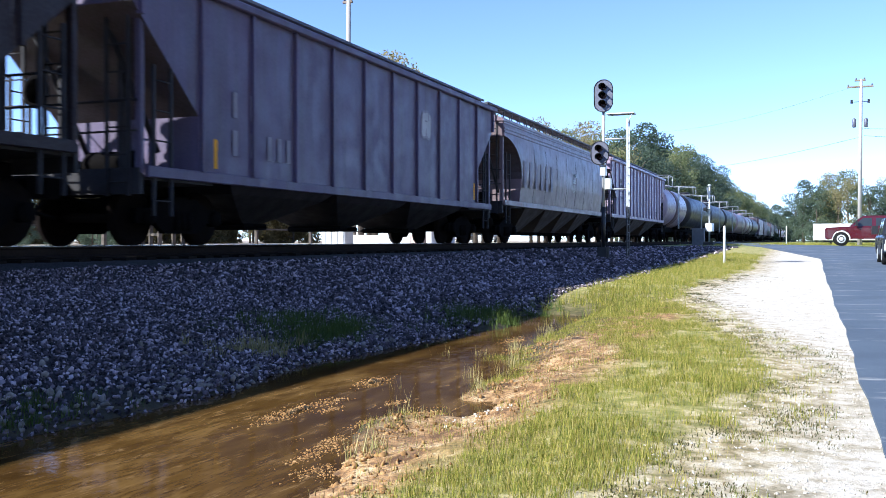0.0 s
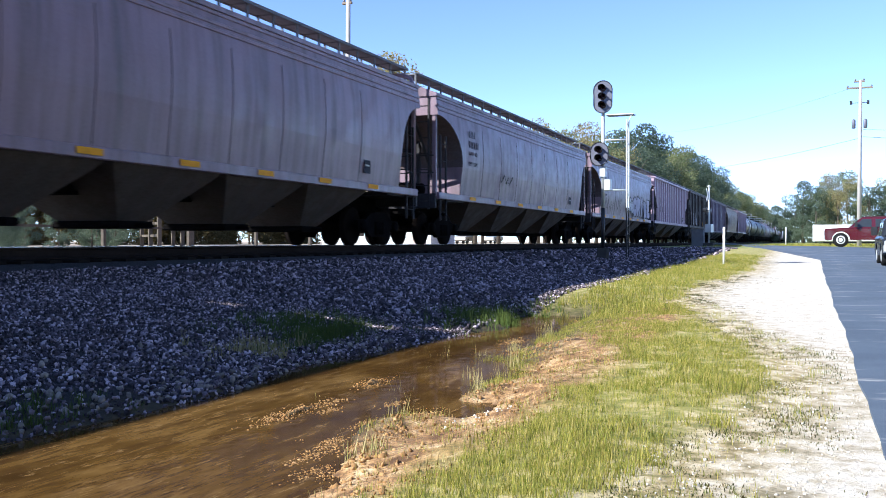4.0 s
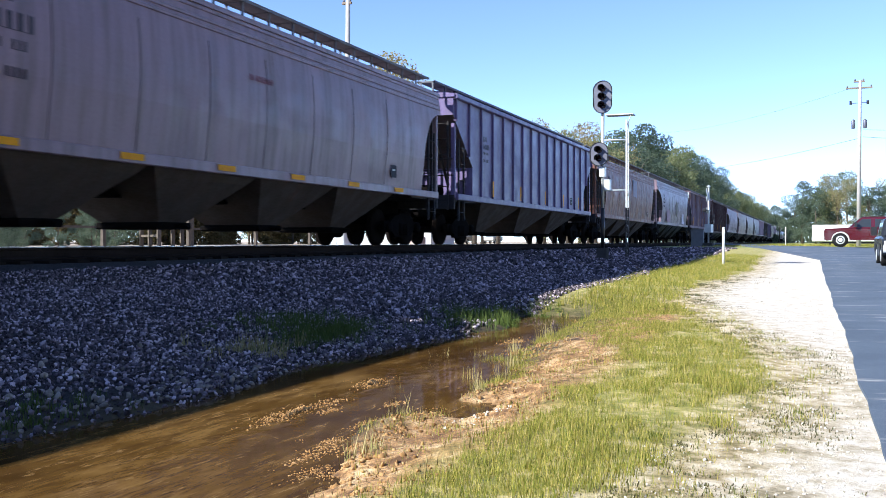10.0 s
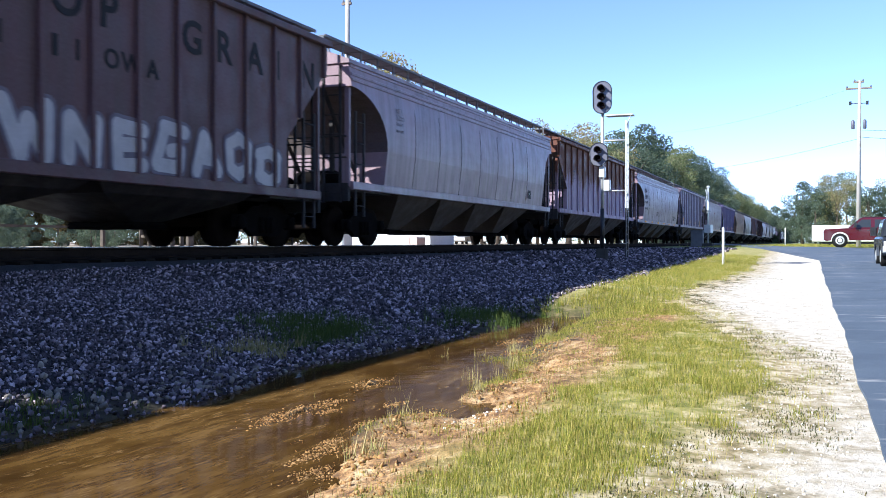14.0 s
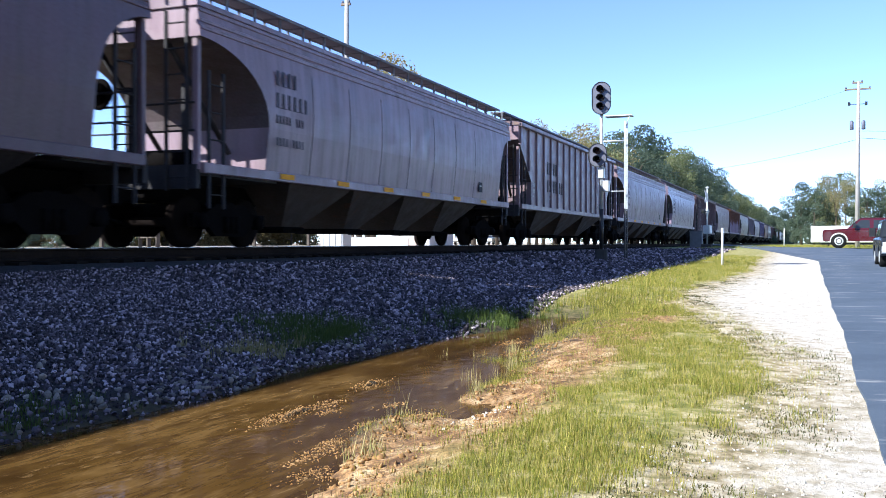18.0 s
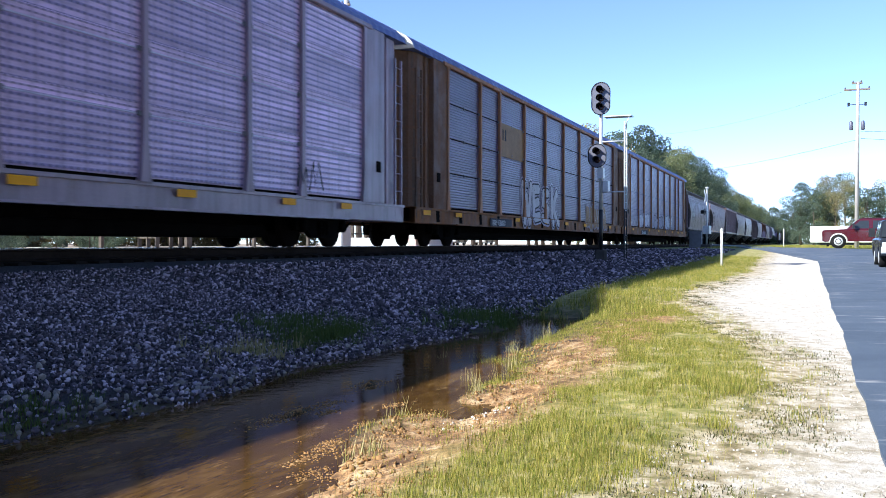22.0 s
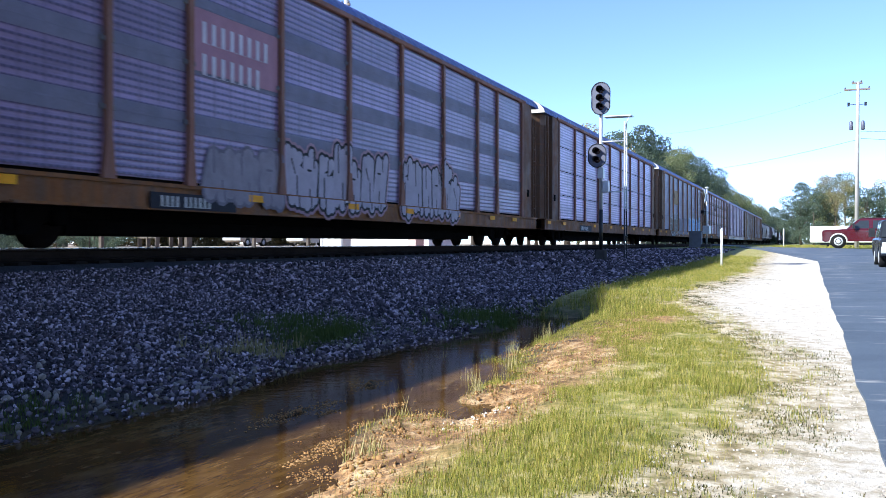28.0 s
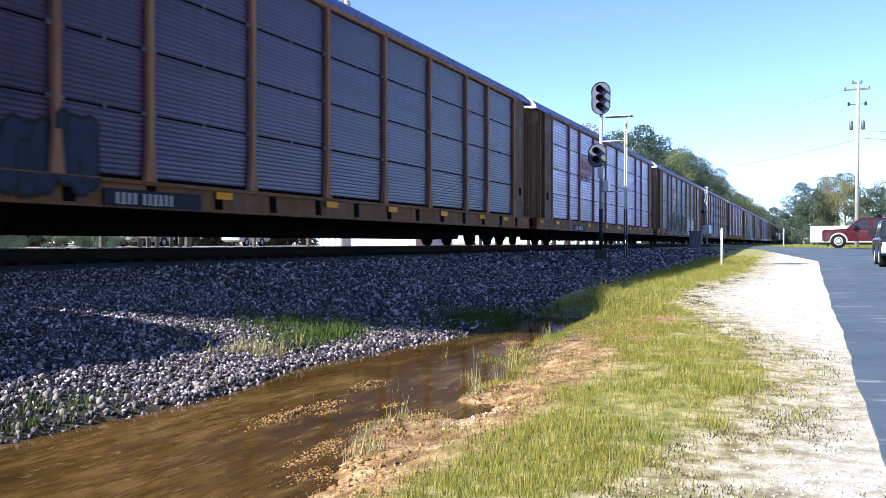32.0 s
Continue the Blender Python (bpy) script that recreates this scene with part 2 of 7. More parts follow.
# ---- mesh building ----
class Mesh:
    """Collects vertices and faces of one part."""

    def __init__(self):
        self.v, self.f, self.smooth = [], [], []

    def add(self, verts, faces, smooth=False):
        n = len(self.v)
        self.v += [tuple(p) for p in verts]
        self.f += [tuple(i + n for i in f) for f in faces]
        self.smooth += [smooth] * len(faces)
        return self

    def box(self, x0, x1, y0, y1, z0, z1, b=0.0):
        """A box, its four long edges along the longest side cut off by b."""
        if b <= 0:
            return self.add([(x, y, z) for z in (z0, z1) for y in (y0, y1) for x in (x0, x1)],
                            [(0, 2, 3, 1), (4, 5, 7, 6), (0, 1, 5, 4), (2, 6, 7, 3), (0, 4, 6, 2), (1, 3, 7, 5)])
        d = (x1 - x0, y1 - y0, z1 - z0)
        ax = d.index(max(d))
        lo, hi = ((x0, y0, z0), (x1, y1, z1))
        u, w = [(1, 2), (2, 0), (0, 1)][ax]
        ring = [(lo[u] + b, lo[w]), (hi[u] - b, lo[w]), (hi[u], lo[w] + b), (hi[u], hi[w] - b), (hi[u] - b, hi[w]), (lo[u] + b, hi[w]), (lo[u], hi[w] - b), (lo[u], lo[w] + b)]
        vs = []
        for e in (lo[ax], hi[ax]):
            for a, c in ring:
                p = [0, 0, 0]
                p[ax], p[u], p[w] = e, a, c
                vs.append(p)
        return self.add(vs, [(i, (i + 1) % 8, 8 + (i + 1) % 8, 8 + i) for i in range(8)] + [tuple(range(7, -1, -1)), tuple(range(8, 16))])

    def loft(self, rings, smooth=False, caps=True, closed=True):
        n = len(rings[0])
        vs = [p for r in rings for p in r]
        fs = []
        for k in range(len(rings) - 1):
            for i in range(n if closed else n - 1):
                j = (i + 1) % n
                fs.append((k * n + i, k * n + j, (k + 1) * n + j, (k + 1) * n + i))
        if caps:
            fs += [tuple(range(n - 1, -1, -1)), tuple((len(rings) - 1) * n + i for i in range(n))]
        return self.add(vs, fs, smooth)

    def tube(self, points, r, n=8, taper=None, smooth=True):
        """A round bar along points; taper gives the radius at the end."""
        pts = [Vector(p) for p in points]
        rings = []
        for i, p in enumerate(pts):
            d = (pts[min(i + 1, len(pts) - 1)] - pts[max(i - 1, 0)]).normalized()
            a = d.cross(Vector((0, 0, 1)) if abs(d.z) < 0.9 else Vector((1, 0, 0))).normalized()
            c = d.cross(a)
            rad = r if taper is None else r + (taper - r) * i / (len(pts) - 1)
            rings.append([p + (a * math.cos(2 * math.pi * k / n) + c * math.sin(2 * math.pi * k / n)) * rad for k in range(n)])
        return self.loft(rings, smooth)

    def turned(self, profile, n=20, axis="x", at=(0, 0, 0)):
        """A turned body: profile is (along the axis, radius)."""
        rings = []
        for h, r in profile:
            ring = []
            for k in range(n):
                c, s = r * math.cos(2 * math.pi * k / n), r * math.sin(2 * math.pi * k / n)
                p = {"x": (h, c, s), "y": (s, h, c), "z": (c, s, h)}[axis]
                ring.append((p[0] + at[0], p[1] + at[1], p[2] + at[2]))
            rings.append(ring)
        return self.loft(rings, True)

    def slab(self, outline, x0, x1):
        """A plate of thickness x1 - x0 with an outline in (y, z)."""
        n = len(outline)
        return self.add([(x0, y, z) for y, z in outline] + [(x1, y, z) for y, z in outline],
                        [(i, (i + 1) % n, n + (i + 1) % n, n + i) for i in range(n)] + [tuple(range(n - 1, -1, -1)), tuple(range(n, 2 * n))])

    def sheet(self, xs, zs, gone, y0, y1):
        """A wall between y0 and y1 on a grid of cuts, open where gone(x, z) says so, in one piece."""
        keep = {(i, k) for i in range(len(xs) - 1) for k in range(len(zs) - 1) if not gone((xs[i] + xs[i + 1]) / 2, (zs[k] + zs[k + 1]) / 2)}
        nz = len(zs)
        n = len(xs) * nz
        vs = [(x, y, z) for y in (y0, y1) for x in xs for z in zs]
        fs = []
        for i, k in keep:
            a, b, c, d = i * nz + k, (i + 1) * nz + k, (i + 1) * nz + k + 1, i * nz + k + 1
            fs += [(a, b, c, d), (n + d, n + c, n + b, n + a)]
            for (p, q), other in (((a, b), (i, k - 1)), ((b, c), (i + 1, k)), ((c, d), (i, k + 1)), ((d, a), (i - 1, k))):
                if other not in keep:
                    fs.append((q, p, n + p, n + q))
        used = sorted({v for f in fs for v in f})
        at = {v: j for j, v in enumerate(used)}
        return self.add([vs[v] for v in used], [tuple(at[v] for v in f) for f in fs])

    def data(self, name, material):
        me = bpy.data.meshes.new(name)
        me.from_pydata(self.v, [], self.f)
        if any(self.smooth):
            me.polygons.foreach_set("use_smooth", self.smooth)
        me.materials.append(material)
        me.update()
        bm = bmesh.new()
        bm.from_mesh(me)
        if len(bm.faces) < 6000:
            bmesh.ops.recalc_face_normals(bm, faces=bm.faces)
            bm.to_mesh(me)
        bm.free()
        return me


def part(name, mesh, material, parent, label="", at=(0, 0, 0)):
    """Links a Mesh, or mesh data that exists, as one object under a thing or part."""
    me = mesh if isinstance(mesh, bpy.types.Mesh) else mesh.data(name, material)
    ob = new(name, me)
    ob.parent = parent
    ob.location = at
    return tagged(ob, label)


def thing(name, label, category, at=(0, 0, 0), group="", rz=0, kind=""):
    ob = new(name)
    ob.matrix_basis = pose(*at, 0, 0, rz)
    ob.empty_display_size = 0.2
    return tagged(ob, label, category, group, kind)


def raw(name, verts, faces, material, smooth=False):
    """Large meshes from arrays."""
    me = bpy.data.meshes.new(name)
    verts, faces = np.asarray(verts, dtype=np.float32), np.asarray(faces, dtype=np.int32)
    k = faces.shape[1]
    me.vertices.add(len(verts))
    me.vertices.foreach_set("co", verts.ravel())
    me.loops.add(faces.size)
    me.loops.foreach_set("vertex_index", faces.ravel())
    me.polygons.add(len(faces))
    me.polygons.foreach_set("loop_start", np.arange(len(faces), dtype=np.int32) * k)
    if smooth:
        me.polygons.foreach_set("use_smooth", np.ones(len(faces), dtype=bool))
    me.update(calc_edges=True)
    me.validate()
    me.materials.append(material)
    return me


# ---- ground ----
def step(a, b, x):
    t = np.clip((x - a) / (b - a), 0, 1)
    return t * t * (3 - 2 * t)


def wavy(x, y):
    """Gentle unevenness without a lattice."""
    return (np.sin(x * 3.1 + y * 1.7) + np.sin(x * 1.3 - y * 2.9 + 1.0) + np.sin(x * 7.3 + y * 5.1 + 2.0) * 0.5 + np.sin(x * 5.7 - y * 8.3 + 0.4) * 0.4) / 2.9


WATER_Z = -0.15
NEAR_X = [-5000, -14.0, -13.2, -12.8, -9.25, -8.5, -4.25, -3.9, -2.7, -2.2, -1.7, -0.9, 0.2, 5000]
NEAR_Z = [0.75, 0.74, 0.62, 0.70, 0.70, 0.47, -0.12, -0.30, -0.30, -0.135, -0.03, 0.02, 0.0, 0.0]
FAR_X = [-5000, -14.0, -13.2, -12.8, -9.25, -8.5, -6.0, -4.6, -3.4, -2.0, -0.9, 0.2, 5000]
FAR_Z = [0.75, 0.74, 0.62, 0.70, 0.70, 0.50, 0.16, 0.10, 0.14, 0.07, 0.02, 0.0, 0.0]
MOUNDS = [(-3.24, 5.55, 0.09, 0.5, 0.18), (-3.32, 6.84, 0.10, 0.22, 0.18), (-2.5, 5.3, 0.28, 0.75, 0.13), (-2.35, 6.3, 0.22, 0.5, 0.10), (-2.75, 4.6, 0.12, 0.35, 0.14), (-3.0, 8.6, 0.3, 0.3, 0.1)]


def height(x, y):
    x, y = np.asarray(x, float), np.asarray(y, float)
    w = step(12.5, 16.5, y)
    bend = 0.22 * np.sin(y * 0.55 + 0.5) * step(-6, -4.2, x) * (1 - step(-2.2, -1.2, x)) * (1 - w)
    bend = bend + 0.7 * step(6.3, 9.5, y) * step(-3.7, -2.8, x) * (1 - step(-1.7, -0.9, x)) * (1 - w)
    toe = step(-6.2, -4.6, x) * (1 - step(-3.6, -3.0, x)) * (1 - w)
    bend = bend + toe * (0.42 * np.exp(-((y - 7.7) / 1.5) ** 2) - 0.55 * np.exp(-((y - 11.9) / 1.1) ** 2))
    lip = step(-3.2, -2.7, x) * (1 - step(-1.9, -1.4, x)) * (1 - w)
    bend = bend + lip * (0.2 * np.exp(-((y - 6.9) / 0.5) ** 2) - 0.2 * np.exp(-((y - 6.0) / 0.3) ** 2) - 0.25 * np.exp(-((y - 3.6) / 0.8) ** 2))
    z = np.interp(x + bend, NEAR_X, NEAR_Z) * (1 - w) + np.interp(x, FAR_X, FAR_Z) * w
    soft = step(-4.4, -3.8, x) * (1 - step(-0.9, -0.3, x)) + 0.35 * step(-9, -8, x) * (1 - step(-4.4, -3.8, x))
    near = 1 - step(30, 60, np.hypot(x, y))
    z = z + 0.028 * wavy(x * 1.6, y * 1.6) * soft * near
    clay = step(-2.7, -2.3, x) * (1 - step(-1.7, -1.3, x)) * near
    z = z + clay * (0.020 * wavy(x * 4.3 + 1, y * 3.7) + 0.016 * wavy(x * 7.1, y * 6.3 + 2))
    for mx, my, rx, ry, h in MOUNDS:
        z = z + h * np.exp(-((x - mx) / rx) ** 2 - ((y - my) / ry) ** 2)
    rise = step(28, 70, y) * step(-9.2, -7.0, x)
    return z + rise * (0.68 - z)


def verge_edge(y):
    """How far left of the camera's line the gravel verge reaches."""
    return np.interp(y, [-20, 3.6, 5.5, 7.2, 9, 12, 15, 18, 31, 45, 300], [0.8, 0.75, 0.45, 0.3, 0.55, 1.3, 2.0, 2.3, 1.9, 2.2, 2.2])


def lines(spans):
    out = []
    for a, b, d in spans:
        n = max(1, int(round((b - a) / d)))
        out += [a + (b - a) * i / n for i in range(n)]
    return np.array(out + [spans[-1][1]])


gx = lines([(-4500, -500, 800), (-500, -60, 60), (-60, -15, 5), (-15, -9, 0.5), (-9, -4.6, 0.25), (-4.6, -0.6, 0.09), (-0.6, 0.6, 0.1), (0.6, 2, 0.35), (2, 20, 3), (20, 100, 20), (100, 500, 100), (500, 4500, 800)])
gy = lines([(-4500, -500, 800), (-500, -20, 40), (-20, 1.5, 1.0), (1.5, 12, 0.1), (12, 20, 0.25), (20, 60, 1.0), (60, 200, 10), (200, 800, 60), (800, 4500, 700)])
XX, YY = np.meshgrid(gx, gy)
nx, ny = len(gx), len(gy)
ix = (np.arange(ny - 1)[:, None] * nx + np.arange(nx - 1)[None, :]).ravel()


def ground_material():
    """Ballast dirt with the shade of its gaps put into the colour, ditch mud, red clay, thin turf and pale gravel, by
    where they lie beside the track.
    """
    m, t, b = tree_of("ground")
    v = place(t, world_space=True)
    sep = t.nodes.new("ShaderNodeSeparateXYZ")
    t.links.new(v, sep.inputs[0])
    big, mid, fine = noisy(t, v, 0.9, 5, 0.65), noisy(t, v, 5, 5, 0.7), noisy(t, v, 45, 4, 0.7)

    beside = t.nodes.new("ShaderNodeAttribute")
    beside.attribute_name = "verge"

    def edge(a, c, slant=0.0, wobble=1.2, src=big, axis="X"):
        s = t.nodes.new("ShaderNodeMath")
        s.operation = "MULTIPLY_ADD"
        s.inputs[1].default_value = wobble
        t.links.new(src, s.inputs[0])
        t.links.new(beside.outputs["Fac"] if axis == "verge" else sep.outputs[axis], s.inputs[2])
        out = s.outputs[0]
        if slant:
            c2 = t.nodes.new("ShaderNodeMath")
            c2.operation = "MINIMUM"
            c2.inputs[1].default_value = 40
            t.links.new(sep.outputs["Y"], c2.inputs[0])
            s2 = t.nodes.new("ShaderNodeMath")
            s2.operation = "MULTIPLY_ADD"
            s2.inputs[1].default_value = slant
            t.links.new(c2.outputs[0], s2.inputs[0])
            t.links.new(out, s2.inputs[2])
            out = s2.outputs[0]
        mr = node(t, "ShaderNodeMapRange", **{"From Min": a + wobble * 0.5, "From Max": c + wobble * 0.5})
        t.links.new(out, mr.inputs["Value"])
        return mr.outputs[0]

    far = ramp(t, mid, [(0.35, (0.09, 0.09, 0.03)), (0.5, (0.20, 0.16, 0.09)), (0.65, (0.30, 0.24, 0.16))])
    yard = ramp(t, mid, [(0.35, (0.26, 0.2, 0.13)), (0.5, (0.38, 0.3, 0.22)), (0.65, (0.46, 0.38, 0.29))])

    # Near-black, so that shade in the gaps between stones is in the colour.
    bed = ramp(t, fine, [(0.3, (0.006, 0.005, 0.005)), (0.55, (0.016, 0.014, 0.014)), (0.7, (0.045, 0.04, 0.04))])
    mud = ramp(t, mid, [(0.35, (0.03, 0.022, 0.010)), (0.5, (0.06, 0.045, 0.02)), (0.65, (0.11, 0.08, 0.035))])
    clay = ramp(t, mid, [(0.36, (0.12, 0.055, 0.018)), (0.45, (0.30, 0.155, 0.055)), (0.54, (0.47, 0.275, 0.115)), (0.66, (0.62, 0.46, 0.26))])
    clay = blend(t, ramp(t, fine, [(0.40, (0.75, 0.75, 0.75)), (0.52, (0, 0, 0))]), clay, (0.10, 0.055, 0.028))
    turf = ramp(t, mid, [(0.34, (0.15, 0.16, 0.028)), (0.5, (0.30, 0.265, 0.065)), (0.64, (0.50, 0.40, 0.19))])
    grav = ramp(t, mid, [(0.30, (0.40, 0.32, 0.22)), (0.44, (0.58, 0.51, 0.42)), (0.60, (0.68, 0.62, 0.55))])
    soil = ramp(t, mid, [(0.36, (0.15, 0.115, 0.04)), (0.46, (0.36, 0.27, 0.13)), (0.58, (0.60, 0.49, 0.32))])
    grav = blend(t, edge(0.15, 0.95, 0, 1.3, mid, "verge"), soil, grav)
    grav = blend(t, ramp(t, fine, [(0.50, (0, 0, 0)), (0.68, (0.6, 0.6, 0.6))]), grav, (0.34, 0.29, 0.2))
    far = blend(t, edge(-23, -21, 0, 2.0), yard, far)
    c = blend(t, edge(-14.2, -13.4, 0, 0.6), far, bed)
    c = blend(t, edge(-4.7, -4.2, 0, 0.5, mid), c, mud)
    c = blend(t, edge(-2.6, -2.2, 0, 0.7, mid), c, clay)
    c = blend(t, edge(-1.75, -1.3, 0, 0.9), c, turf)
    c = blend(t, edge(-0.25, 0.15, 0, 0.8, mid, "verge"), c, grav)
    far_y = edge(13.5, 16.5, 0, 2.0, big, "Y")
    away = blend(t, edge(-6.6, -5.4, 0, 0.8), bed, turf)
    away = blend(t, edge(-0.3, 0.2, 0, 0.9, mid, "verge"), away, grav)
    field = ramp(t, mid, [(0.35, (0.12, 0.15, 0.03)), (0.5, (0.22, 0.24, 0.07)), (0.65, (0.36, 0.33, 0.14))])
    away = blend(t, edge(9, 14, 0, 3.0), away, field)
    away = blend(t, edge(61, 63, 0, 1.5, big, "Y"), away, field)
    away = blend(t, edge(-14.2, -13.4, 0, 0.6), far, away)
    c = blend(t, far_y, c, away)
    t.links.new(c, b.inputs["Base Color"])
    b.inputs["Roughness"].default_value = 0.95
    bump(t, b, fine, 0.7, 0.02)
    return m


ground = new("ground", raw("ground", np.stack([XX.ravel(), YY.ravel(), height(XX, YY).ravel()], 1), np.stack([ix, ix + 1, ix + nx + 1, ix + nx], 1), ground_material(), True))
ground.data.attributes.new("verge", "FLOAT", "POINT").data.foreach_set("value", (XX + verge_edge(YY)).ravel().astype(np.float32))
tagged(ground, "bare railway embankment, muddy ditch, thin turf and pale gravel verge", "ground", kind="structure")

# Road beside the track, and the road that crosses it.
road = Mesh()
rings = []
for y in lines([(-300, -20, 40), (-20, 2, 1), (2, 50, 0.4)]):
    e = 0.325 + 0.014 * math.sin(y * 0.7) + 0.008 * math.sin(y * 2.3) + 0.006 * math.sin(y * 5.1)
    zz = [float(height(x, y)) for x in (e, 3.6, 7.0)]
    rings.append([(e, y, zz[0] + 0.022), (3.6, y, zz[1] + 0.07), (7.0, y, zz[2] + 0.022), (7.0, y, zz[2] - 0.1), (e, y, zz[0] - 0.1)])
road.loft(rings)
road_ob = tagged(new("road", road.data("road", M["asphalt"])), "worn grey asphalt road with broken gravel edge", "road", kind="structure")
cross = Mesh()
CROSS_RINGS = []
NEAR_EDGE = ((30, 34), (8, 38), (0.33, 43.5), (-0.5, 47.5), (-2.2, 56), (-5.0, 72), (-9.3, 92), (-12.7, 106), (-40, 190))
FAR_EDGE = ((30, 50), (12, 54), (7.0, 57), (4.0, 60), (1.0, 66), (-2.6, 82), (-9.3, 106), (-12.7, 118), (-30, 190))
for (xa, ya), (xb, yb) in zip(NEAR_EDGE, FAR_EDGE):
    rings = CROSS_RINGS

    def top_of(x, y):
        up = float(step(-3, -9, np.array(x)) if x > -9 else 1.0)
        return max(float(height(x, y)) + 0.035, (RAIL_Z - 0.045) * up + (1 - up) * (float(height(x, y)) + 0.035))

    za, zb, zm = top_of(xa, ya), top_of(xb, yb), top_of((xa + xb) / 2, (ya + yb) / 2)
    rings.append([(xa, ya, za - 0.3), (xa, ya, za), ((xa + xb) / 2, (ya + yb) / 2, max(zm, (za + zb) / 2) + 0.03), (xb, yb, zb), (xb, yb, zb - 0.3)])
cross.loft(CROSS_RINGS)
tagged(new("road", cross.data("road", M["asphalt"])), "grey asphalt side road rising over the level crossing", "road", kind="structure")

# Muddy water in the ditch.
wm, wtree, wb = tree_of("muddy water")
wv = place(wtree, world_space=True)
wb.inputs["Base Color"].default_value = (0.17, 0.10, 0.04, 1)
wb.inputs["Roughness"].default_value = 0.045
wb.inputs["IOR"].default_value = 1.33
wb.inputs["Specular IOR Level"].default_value = 0.06
streak = noisy(wtree, place(wtree, (4.5, 0.7, 1), world_space=True), 3.0, 7, 0.8)
cloud = ramp(wtree, noisy(wtree, place(wtree, (1, 0.35, 1), world_space=True), 1.8, 5, 0.65), [(0.35, (0.042, 0.021, 0.006)), (0.5, (0.09, 0.047, 0.012)), (0.66, (0.18, 0.102, 0.033))])
cloud = blend(wtree, ramp(wtree, streak, [(0.47, (0, 0, 0)), (0.6, (0.85, 0.85, 0.85))]), cloud, (0.045, 0.022, 0.008))
foam = noisy(wtree, place(wtree, (5.5, 1.1, 1), world_space=True), 3.4, 6, 0.75)
cloud = blend(wtree, ramp(wtree, foam, [(0.57, (0, 0, 0)), (0.66, (0.7, 0.7, 0.7))]), cloud, (0.24, 0.145, 0.06))
wtree.links.new(cloud, wb.inputs["Base Color"])
bump(wtree, wb, noisy(wtree, wv, 6, 4), 0.07, 0.02)
w = Mesh()
w.add([(-5.0, -40, WATER_Z), (-1.6, -40, WATER_Z), (-1.6, 15.5, WATER_Z), (-5.0, 15.5, WATER_Z)], [(0, 1, 2, 3)])
tagged(new("water", w.data("water", wm)), "shallow brown muddy water standing in the ditch", "water", kind="structure")

# ---- track ----
track = thing("railway_track", "single railway track with worn steel rails on timber sleepers", "railway track", (TRACK_X, 0, RAIL_Z), kind="structure")
rail = Mesh()
prof = [(-0.07, -0.17), (0.07, -0.17), (0.07, -0.155), (0.012, -0.13), (0.012, -0.04), (0.036, -0.03), (0.036, -0.003), (0.028, 0.0), (-0.028, 0.0), (-0.036, -0.003), (-0.036, -0.03), (-0.012, -0.04), (-0.012, -0.13), (-0.07, -0.155)]
rail.loft([[(x, y, z) for x, z in prof] for y in (-820, -400, -40, 0, 40, 100, 400, 1800)])
rail_me = rail.data("rail", M["rail"])
head = Mesh().box(-0.026, 0.026, -820, 1800, 0.0, 0.003).data("rail_head", M["railtop"])
for side in (-1, 1):
    r = part("rail", rail_me, None, track, "rusty steel rail with polished head", (side * 0.755, 0, 0))
    part("rail_head", head, None, r)
tie_me = Mesh().box(-1.3, 1.3, -0.115, 0.115, -0.36, -0.175, 0.015).data("sleeper", M["tie"])
y = -12.0
for i in range(170):
    part("sleeper", tie_me, None, track, "", (random.uniform(-0.03, 0.03), y, 0))
    y += 0.5
far_ties = Mesh()
while y < 420:
    far_ties.box(-1.3, 1.3, y - 0.115, y + 0.115, -0.36, -0.175)
    y += 0.5
tagged(part("sleepers", far_ties, M["tie"], track), kind="stuff")


# ---- rolling stock ----
# A car's own space: y along the track (ahead is +y), +x the side towards the road, z = 0 on the rail.
def wheel_mesh(r):
    return Mesh().turned([(-0.07, 0.10), (-0.07, r * 0.80), (-0.05, r * 0.86), (-0.05, r), (0.035, r), (0.045, r + 0.028), (0.07, r + 0.028), (0.07, r * 0.84), (0.02, r * 0.78), (0.03, 0.14), (0.07, 0.12)], 24).data("wheel", M["wheel"])


WHEEL = {0.457: wheel_mesh(0.457), 0.42: wheel_mesh(0.42)}
AXLE = Mesh().turned([(-0.98, 0.08), (-0.74, 0.09), (0.74, 0.09), (0.98, 0.08)], 10).data("axle", M["wheel"])
FRAME = Mesh()
FRAME.slab([(-1.12, 0.36), (-1.12, 0.60), (-0.72, 0.62), (-0.42, 0.78), (0.42, 0.78), (0.72, 0.62), (1.12, 0.60), (1.12, 0.36), (0.70, 0.38), (0.45, 0.20), (-0.45, 0.20), (-0.70, 0.38)], -0.06, 0.06)
for sy in (-0.89, 0.89):
    FRAME.turned([(-0.02, 0.14), (0.12, 0.14), (0.15, 0.09)], 10, "x", (0.0, sy, 0.46))
for sy in (-0.16, 0, 0.16):
    FRAME.turned([(0.26, 0.07), (0.56, 0.07)], 8, "z", (0.06, sy, 0))
FRAME_ME = FRAME.data("side_frame", M["black"])
BOLSTER = Mesh().box(-1.05, 1.05, -0.19, 0.19, 0.52, 0.82, 0.04).box(-0.35, 0.35, -0.35, 0.35, 0.80, 0.98).data("bogie", M["black"])
